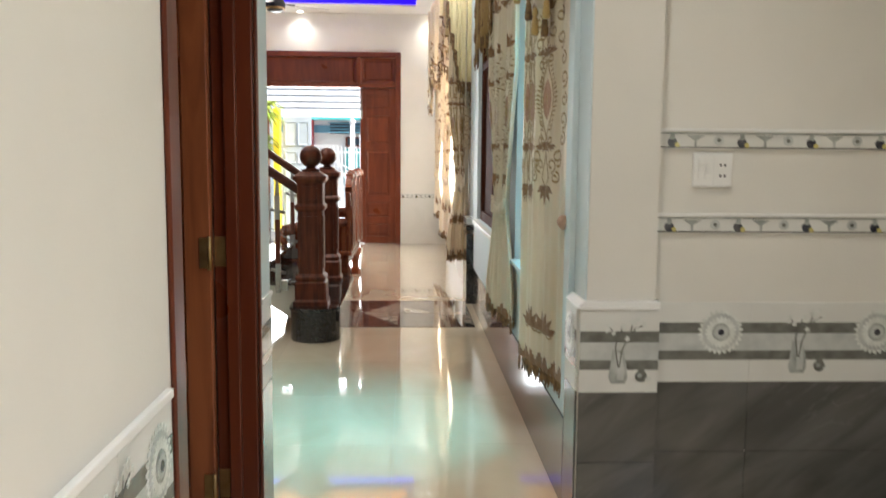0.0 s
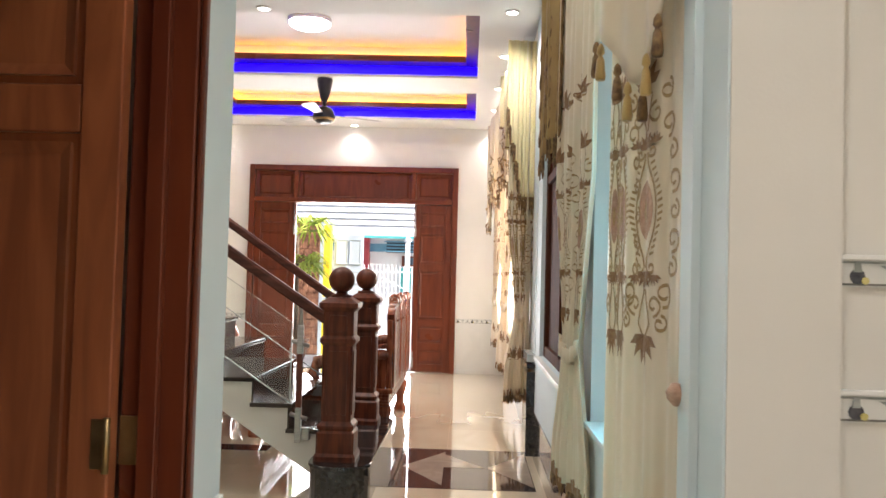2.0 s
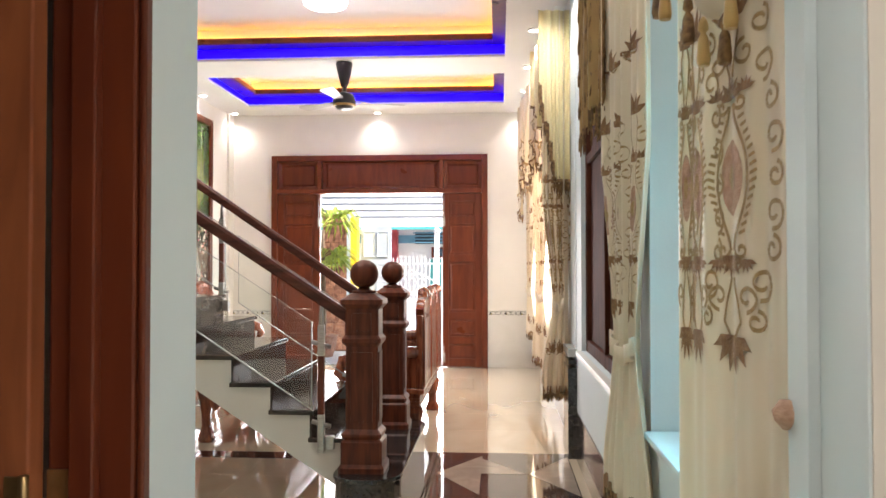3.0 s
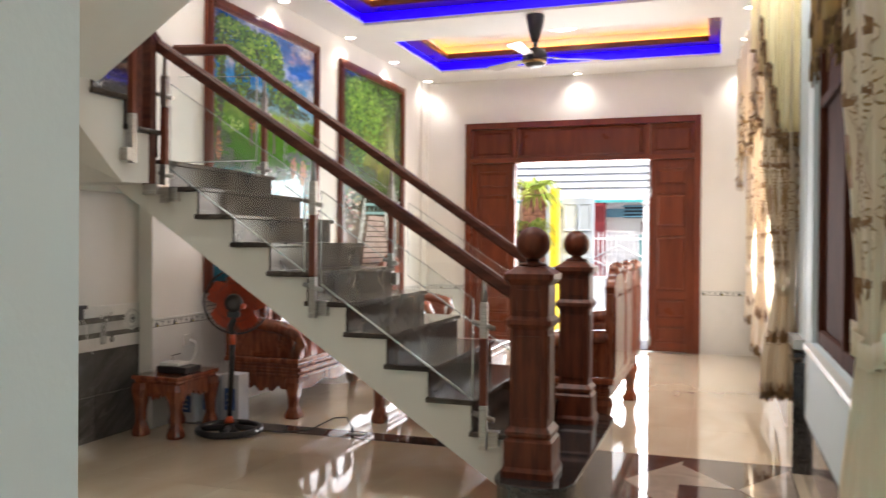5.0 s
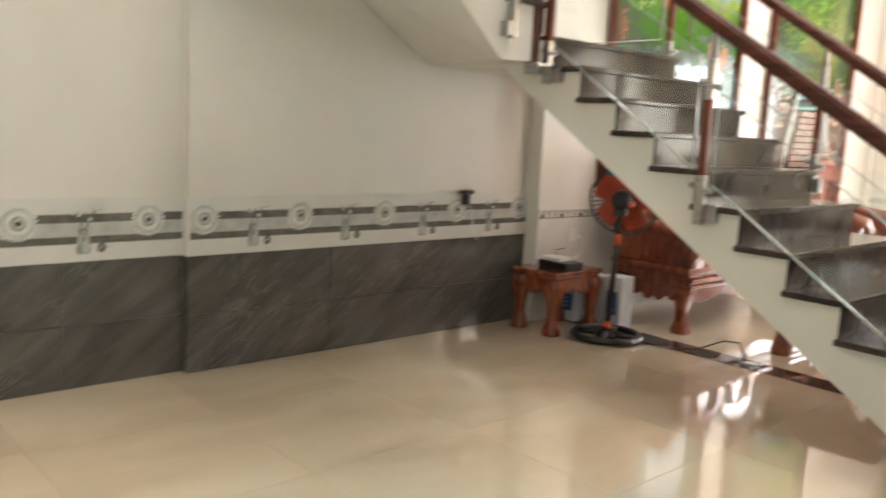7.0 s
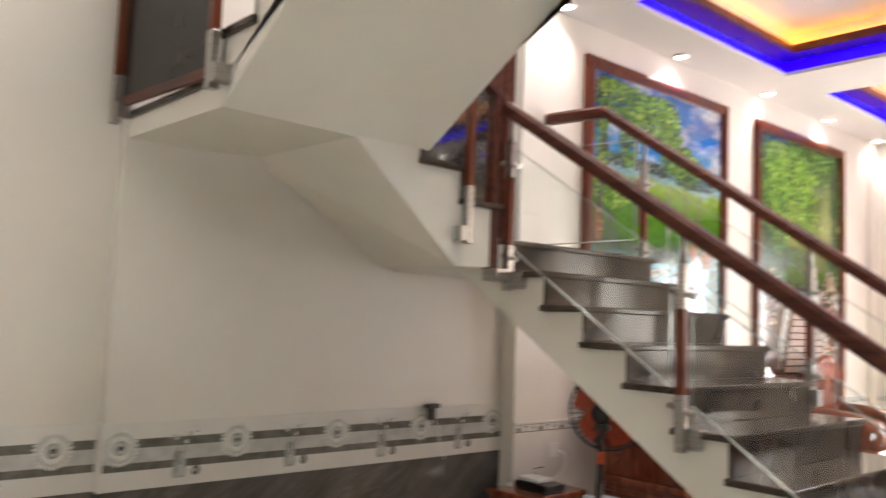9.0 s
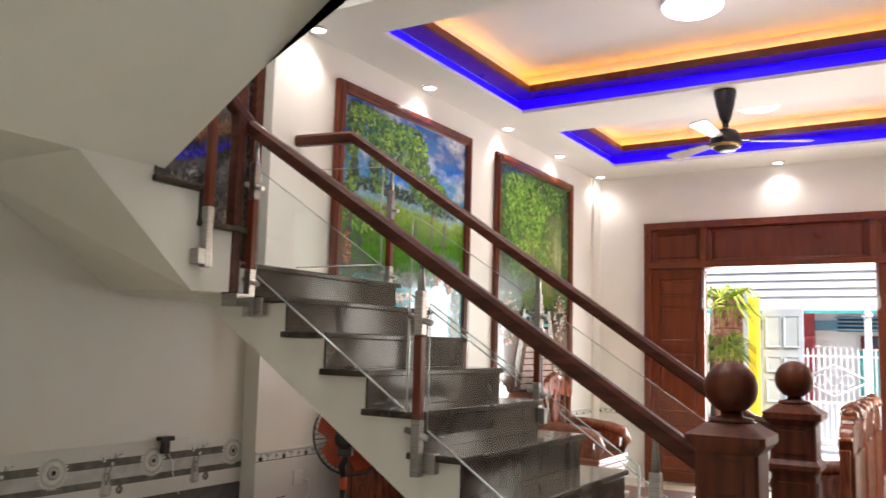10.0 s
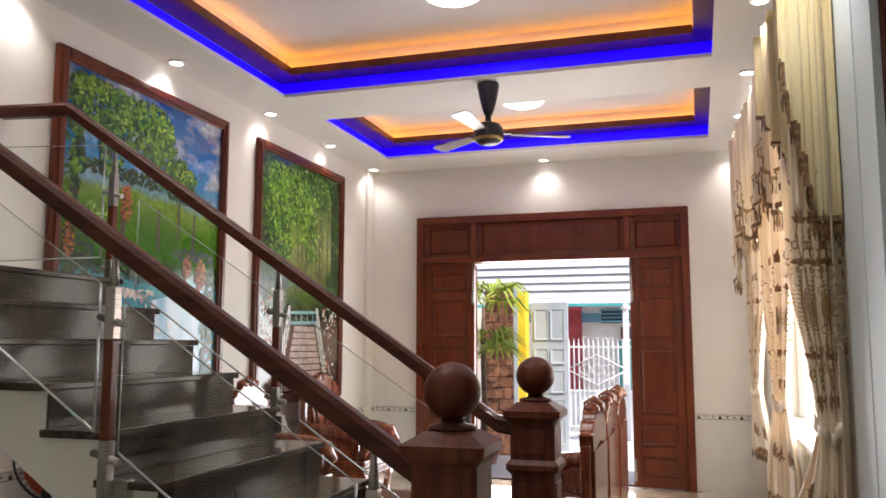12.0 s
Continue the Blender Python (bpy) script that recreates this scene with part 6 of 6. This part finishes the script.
# boxes under and behind the table
CARD = surface("white_carton", (0.55, 0.58, 0.62), (0.66, 0.69, 0.72), 5, 0.5)
BLUEP = surface("blue_print", (0.02, 0.07, 0.24), (0.04, 0.12, 0.36), 20, 0.4)
for x0, y0, w, d, h in ((0.135, 8.50, 0.17, 0.14, 0.28), (0.315, 8.55, 0.15, 0.14, 0.35), (0.49, 8.57, 0.15, 0.14, 0.37)):
    bx = thing("carton", "white and blue printed carton on the floor", "carton", "cartons", x0, y0, 0)
    b = part("body", bm_box(0, 0, 0.0055, w, d, h, 0.004), CARD, bx)
    part("label", bm_box(0.03, -0.003, h * 0.28, w - 0.03, -0.0005, h * 0.72), BLUEP, b, "blue printed label")
    for k in range(3):
        part("text_bar", bm_box(0.05, -0.0042, h * (0.36 + 0.11 * k), w - 0.06, -0.0032, h * (0.40 + 0.11 * k)), CARD, b)


def bench(name, label, x, y, length, turn, arms=True):
    """A carved bench: seat 0.65 deep along -v, back at v=0.3, with a scrolled crest and legs."""
    o = thing(name, label, "bench", "carved living room set", x, y, 0)
    h = length / 2
    part("seat", bm_box(-h, -0.36, 0.42, h, 0.30, 0.465, 0.012), WOOD_CARVED, o)
    for z, d in ((0.405, 0.345), (0.380, 0.372), (0.355, 0.352), (0.330, 0.362)):
        part("seat_moulding", bm_box(-h + 0.02, -d, z - 0.012, h - 0.02, 0.27, z + 0.0125, 0.008), WOOD_CARVED, o)
    part("apron", bm_prism(scroll_apron(-h + 0.06, h - 0.06, 0.317, 0.13, 3), "y", -0.325, -0.295), WOOD_CARVED, o)
    for s in (-h + 0.03, h - 0.055):
        part("side_apron", bm_prism(scroll_apron(-0.27, 0.24, 0.317, 0.12, 4), "x", s, s + 0.025), WOOD_CARVED, o)
    for a in (-h + 0.08, h - 0.08):
        for b in (-0.28, 0.22):
            leg(o, a, b, 0.317, 0.062)
    n = max(1, round(length / 0.62))
    w = length / n
    for k in range(n):
        c = -h + w * (k + 0.5)
        crest = []
        for j in range(33):
            t = j / 32 * 2 - 1
            z = 1.05 + 0.14 * (1 - abs(t) ** 1.6) + 0.025 * abs(math.sin(7 * math.pi * t / 2))
            crest.append((c + t * w * 0.47, z))
        crest += [(c + w * 0.40, 0.98), (c, 1.02), (c - w * 0.40, 0.98)]
        cr = part("crest", bm_prism(crest, "y", 0.235, 0.30, bevel=0.006), WOOD_CARVED, o)
        for j, (du, r) in enumerate(((-0.09, 0.045), (0, 0.06), (0.09, 0.045))):
            part("crest_knob", bm_lathe([(0.004, 1.12 + r * .2), (r, 1.15 + r * .3), (r * .9, 1.15 + r), (0.006, 1.15 + r * 1.5)], c + du, 0.27, 12), WOOD_CARVED, cr)
        for s in (-1, 1):
            part("back_stile", bm_box(c + s * w * 0.44 - 0.025, 0.24, 0.4655, c + s * w * 0.44 + 0.025, 0.29, 1.03, 0.008), WOOD_CARVED, o)
            curve = [(c + s * w * (0.30 - 0.12 * math.sin(math.pi * q)), 0.268, 0.47 + 0.55 * q) for q in [i / 10 for i in range(11)]]
            part("back_slat", bm_tube(curve, 0.02, 8), WOOD_CARVED, o)
        part("back_panel", bm_box(c - w * 0.42, 0.292, 0.47, c + w * 0.42, 0.306, 1.0, 0.003), WOOD_CARVED, o)
        vase = bm_prism([(c - .05, .47), (c + .05, .47), (c + .075, .6), (c + .04, .72), (c + .085, .86), (c + .05, 1.02), (c - .05, 1.02), (c - .085, .86), (c - .04, .72), (c - .075, .6)], "y", 0.25, 0.285)
        part("back_splat", vase, WOOD_CARVED, o)
    if arms:
        for s in (-1, 1):
            a = [(s * (h - 0.05), 0.26, 0.74), (s * (h - 0.04), 0.05, 0.73), (s * (h - 0.03), -0.18, 0.70), (s * (h - 0.03), -0.33, 0.66), (s * (h - 0.03), -0.36, 0.58), (s * (h - 0.04), -0.30, 0.47)]
            part("arm", bm_tube(a, [0.045, 0.05, 0.055, 0.06, 0.05, 0.04], 10), WOOD_CARVED, o)
            end = part("end_panel", bm_box(s * (h - 0.045) - 0.012, -0.29, 0.466, s * (h - 0.045) + 0.012, 0.238, 0.70, 0.004), WOOD_CARVED, o)
            part("carved_boss", bm_prism([(-0.03 + 0.19 * math.cos(t) * (1 + 0.12 * math.cos(6 * t)), 0.575 + 0.075 * math.sin(t) * (1 + 0.2 * math.cos(4 * t))) for t in [2 * math.pi * k / 30 for k in range(30)]], "x", s * (h - 0.045) - 0.024, s * (h - 0.045) + 0.024, bevel=0.006), WOOD_CARVED, end)
            for q in (-0.15, 0.08):
                part("arm_support", bm_box(s * (h - 0.04) - 0.02, q - 0.03, 0.4655, s * (h - 0.04) + 0.02, q + 0.03, 0.70, 0.006), WOOD_CARVED, o)
    o.rotation_euler = (0, 0, radians(turn))
    return o


bench("carved_bench", "long carved rosewood bench along the mural wall", 0.62, 10.0, 2.3, 90)
bench("carved_bench", "carved rosewood bench with scrolled back behind the newel posts", 3.05, 9.75, 1.9, -90)
bench("carved_armchair", "carved rosewood armchair facing the low table", 0.62, 12.2, 0.8, 90)
ct = thing("coffee_table", "low carved rosewood table with a dark top", "coffee table", "", 1.88, 9.64, 0)
# dark rough wood put in so the top shows no white glare
part("tabletop", bm_box(-0.36, -0.7, 0.5005, 0.36, 0.7, 0.51, 0.003), WOOD_NEWEL, ct, "dull dark table top")
part("frame", bm_box(-0.38, -0.72, 0.44, 0.38, 0.72, 0.50, 0.012), WOOD_CARVED, ct)
for a in (-0.3, 0.3):
    for b in (-0.62, 0.62):
        leg(ct, a, b, 0.439, 0.055)
# deep aprons added to block the bright reflection on the floor beyond
for b in (-0.70, 0.675):
    part("apron", bm_prism(scroll_apron(-0.26, 0.26, 0.438, 0.21, 5), "y", b, b + 0.025), WOOD_CARVED, ct)
for a in (-0.36, 0.335):
    part("apron", bm_prism(scroll_apron(-0.57, 0.57, 0.438, 0.21, 6), "x", a, a + 0.025), WOOD_CARVED, ct)
ts = thing("tea_tray", "white tea set on a dark tray on the table", "tea set", "", 1.88, 9.64, 0.51)
part("tray", bm_box(-0.16, -0.24, 0.0005, 0.16, 0.24, 0.02, 0.006), WOOD_DARK, ts)
for a, b in ((-0.08, -0.14), (0.06, -0.12), (-0.07, 0.0), (0.07, 0.03), (-0.05, 0.14)):
    part("cup", bm_lathe([(0.02, 0.0205), (0.032, 0.05), (0.035, 0.07), (0.031, 0.068)], a, b, 14), WHITE, ts)

# ---- outside the main door ----
PLASTER_W = surface("white_plaster", (0.70, 0.71, 0.72), (0.80, 0.81, 0.82), 1.5, 0.7, bump=0.1, bump_scale=40)
PLASTER_G = surface("grey_blue_gate_paint", (0.36, 0.42, 0.48), (0.46, 0.52, 0.58), 2, 0.5)
YELLOW = surface("yellow_paint", (0.72, 0.50, 0.02), (0.82, 0.62, 0.04), 3, 0.6)
STONE = surface("rust_stone_cladding", (0.10, 0.035, 0.02), (0.30, 0.14, 0.08), 9, 0.7, bump=0.6, bump_scale=18, distort=1.0)
RED = surface("dark_red_paint", (0.28, 0.03, 0.04), (0.36, 0.05, 0.06), 4, 0.5)
TEAL = surface("teal_sheet", (0.05, 0.34, 0.34), (0.10, 0.46, 0.45), 6, 0.45)
BLUE_H = surface("blue_house_paint", (0.10, 0.28, 0.42), (0.16, 0.36, 0.50), 3, 0.6)
ROOF = surface("white_roof_sheet", (0.62, 0.64, 0.68), (0.74, 0.76, 0.80), 2, 0.4)
LEAF = surface("palm_leaf", (0.20, 0.32, 0.03), (0.52, 0.60, 0.10), 8, 0.45, vary=0.1)
TRUNK = surface("palm_trunk", (0.08, 0.05, 0.03), (0.16, 0.11, 0.07), 14, 0.8, bump=0.5, bump_scale=30)
DARK_IN = surface("dark_opening", (0.02, 0.04, 0.06), (0.04, 0.07, 0.10), 4, 0.4)
PAVE = surface("pale_forecourt_tile", (0.66, 0.65, 0.62), (0.76, 0.75, 0.72), 3, 0.45, vary=0.05)

court = tagged(new("forecourt"), "pale tiled forecourt before the door", "paving", "", "structure")
for i in range(8):
    for j in range(7):
        part("tile", bm_box(-0.6 + 0.8 * i, 14.225 + 0.8 * j, -0.03, 0.196 + 0.8 * i, 14.221 + 0.8 * (j + 1), -0.01), PAVE, court)

aw = thing("awning", "white lapped board fascia of an awning over the forecourt", "awning")
for k in range(7):
    z = 2.20 + 0.118 * k
    part("board", bm_prism([(17.30, z), (17.32, z), (17.345, z + 0.106), (17.325, z + 0.106)], "x", -0.5, 4.8), ROOF, aw)
# grey board added behind to make the shadow gaps between the boards
part("gap_backing", bm_box(-0.5, 17.36, 2.2, 4.8, 17.40, 3.05), PLASTER_G, aw)
for x in (-0.4, 4.7):
    part("post", bm_box(x - 0.04, 17.41, -0.01, x + 0.04, 17.49, 3.05), PLASTER_G, aw)

pil = thing("gate_pillar", "rust stone clad pillar with a yellow edge", "gate pillar", "", 1.25, 16.3, -0.01)
part("core", bm_box(-0.28, -0.12, 0, 0.13, 0.12, 2.3), STONE, pil)
rnd = random.Random(5)
for r in range(15):
    x = -0.28
    while x < 0.12:
        w = min(rnd.uniform(0.09, 0.2), 0.13 - x)
        part("stone", bm_box(x + 0.004, -0.12 - rnd.uniform(0.012, 0.03), 0.02 + 0.15 * r, x + w - 0.004, -0.1205, 0.165 + 0.15 * r, 0.006), STONE, pil)
        x += w
part("edge_band", bm_box(0.131, -0.14, 0, 0.19, 0.12, 2.32), PLASTER_G, pil)
part("side_band", bm_box(0.191, -0.13, 0, 0.30, 0.12, 2.24), YELLOW, pil, "bright yellow band")
part("cross_band", bm_box(0.1915, -0.136, 0.95, 0.30, -0.131, 1.0), PLASTER_G, pil)

gate = thing("metal_gate", "open grey-blue sheet metal gate leaf", "gate", "", 1.58, 16.4, -0.01)
part("gate_leaf", bm_box(0, 0, 0.05, 0.52, 0.05, 2.1, 0.006), PLASTER_G, gate)
for z0, z1 in ((0.15, 0.75), (0.85, 1.15), (1.25, 1.45), (1.58, 2.0)):
    for x0, x1 in ((0.05, 0.24), (0.28, 0.47)):
        p = bm_box(x0, -0.02, z0, x1, -0.0005, z1)
        bmesh.ops.inset_region(p, faces=[f for f in p.faces if f.normal.y < -0.9], thickness=0.03, depth=-0.01)
        part("panel", p, PLASTER_G, gate)

fence = thing("picket_gate", "white picket gate with a scrolled diamond", "gate", "", 1.5, 19.6, -0.03)
for k in range(15):
    x = 0.05 + 0.085 * k
    part("picket", bm_tube([(x, 0, 0.05), (x, 0, 1.55), (x, 0, 1.64)], [0.013, 0.013, 0.002], 6), PLASTER_W, fence)
for z in (0.1, 0.72, 1.48):
    part("rail", bm_box(0.0, -0.012, z, 1.3, 0.012, z + 0.03), PLASTER_W, fence)
for a in (-1, 1):
    part("diamond_bar", bm_tube([(0.1, -0.03, 1.1), (0.62, -0.03, 1.1 + 0.26 * a), (1.15, -0.03, 1.1)], 0.012, 6), PLASTER_W, fence)
for c in (0.42, 0.62, 0.82):
    part("scroll", bm_tube([(c + 0.09 * math.cos(q / 3), -0.035, 1.1 + 0.09 * math.sin(q / 3)) for q in range(19)], 0.008, 6), PLASTER_W, fence)
part("foot_panel", bm_box(0.0, 0.02, 0.03, 1.3, 0.03, 0.72), PLASTER_W, fence)

post = thing("white_post", "slim white post beside the gate", "post", "", 2.72, 18.5, -0.03)
part("shaft", bm_box(-0.045, -0.045, 0, 0.045, 0.045, 2.1, 0.006), PLASTER_W, post)
part("cap", bm_lathe([(0.07, 2.1), (0.08, 2.13), (0.02, 2.2)], steps=16), PLASTER_W, post)
low = thing("white_wall", "low white plastered boundary wall", "wall", "", 2.8, 19.7, -0.03)
part("body", bm_box(0, 0, 0, 3.0, 0.15, 1.9), PLASTER_W, low)

house = thing("neighbour_house", "blue and white house across the lane", "house", "", 1.0, 23.0, -0.03)
part("wall", bm_box(-1.5, 0, 0, 4.5, 0.25, 5.0), PLASTER_W, house)
part("blue_band", bm_box(-1.5, -0.05, 2.02, 4.5, -0.0005, 2.22), BLUE_H, house)
part("louvre_box", bm_box(0.85, -0.12, 2.0, 3.0, -0.0505, 2.30), DARK_IN, house)
for k in range(4):
    part("louvre_slat", bm_box(0.8, -0.16, 2.02 + 0.08 * k, 3.05, -0.121, 2.05 + 0.08 * k), BLUE_H, house)
part("red_column", bm_box(0.15, -0.3, 0, 0.42, -0.001, 2.5), RED, house)
part("teal_edge", bm_box(0.06, -0.28, 0, 0.149, -0.001, 2.5), TEAL, house)
part("teal_door", bm_box(1.2, -0.04, 0, 2.2, -0.0008, 1.62), TEAL, house)
for k in range(9):
    part("door_rib", bm_box(1.22 + 0.11 * k, -0.055, 0.02, 1.26 + 0.11 * k, -0.0405, 1.6), TEAL, house)
part("window_frame", bm_box(1.25, -0.08, 1.66, 2.1, -0.001, 1.92), WOOD, house)
part("pane", bm_box(1.3, -0.09, 1.7, 2.05, -0.0805, 1.88), DARK_IN, house)
for k in range(9):
    part("roof_sheet", bm_box(-1.6, -1.6 + 0.2 * k, 2.32 + 0.035 * k, 4.6, -1.41 + 0.2 * k, 2.345 + 0.035 * k), ROOF, house)
part("fascia", bm_box(-1.6, -1.64, 2.29, 4.6, -1.605, 2.35), TEAL, house)

palm = thing("fan_palm", "potted fan palm with yellow-green leaves at the door", "palm", "", 1.16, 15.35, -0.01)
part("trunk", bm_tube([(0, 0, 0.28), (0.01, 0, 0.8), (-0.01, 0.01, 1.5), (0, 0, 2.0)], [0.05, 0.04, 0.035, 0.02]), TRUNK, palm)
POT = surface("clay_pot", (0.25, 0.12, 0.08), (0.34, 0.18, 0.12), 8, 0.7)
part("pot", bm_lathe([(0.15, 0.0005), (0.2, 0.15), (0.22, 0.3), (0.235, 0.31), (0.235, 0.34), (0.19, 0.335)]), POT, palm)
rnd = random.Random(11)
for k in range(20):
    crown = bmesh.new()
    az, el = rnd.uniform(0, 2 * math.pi), radians(rnd.uniform(-5, 55))
    z0 = (1.32 if k % 2 else 2.02) + 0.006 * k
    d = Vector((math.cos(az) * math.cos(el), math.sin(az) * math.cos(el), math.sin(el)))
    base = Vector((0, 0, z0))
    tip = base + d * rnd.uniform(0.2, 0.34)
    bm_tube([base, (base + tip) / 2 + Vector((0, 0, 0.02)), tip], 0.006, 5, bm=crown)
    sidev = d.cross(Vector((0, 0, 1))).normalized()
    for j in range(13):
        a = radians(-85 + 170 * j / 12)
        v = (d * math.cos(a) + sidev * math.sin(a)).normalized()
        ln = rnd.uniform(0.36, 0.56)
        e = tip + v * ln + Vector((0, 0, -0.14 * ln / 0.3))
        m = tip + v * ln * 0.55 + Vector((0, 0, 0.01))
        s = v.cross(Vector((0, 0, 1)))
        s = (s.normalized() if s.length > 0.01 else sidev) * 0.021
        q = [crown.verts.new(p) for p in (tip, m - s, e, m + s)]
        crown.faces.new(q)
        crown.faces.new([crown.verts.new(p + Vector((0, 0, 0.004))) for p in (tip, m + s * 0.9, e, m - s * 0.9)])
    part("frond", crown, LEAF, palm)
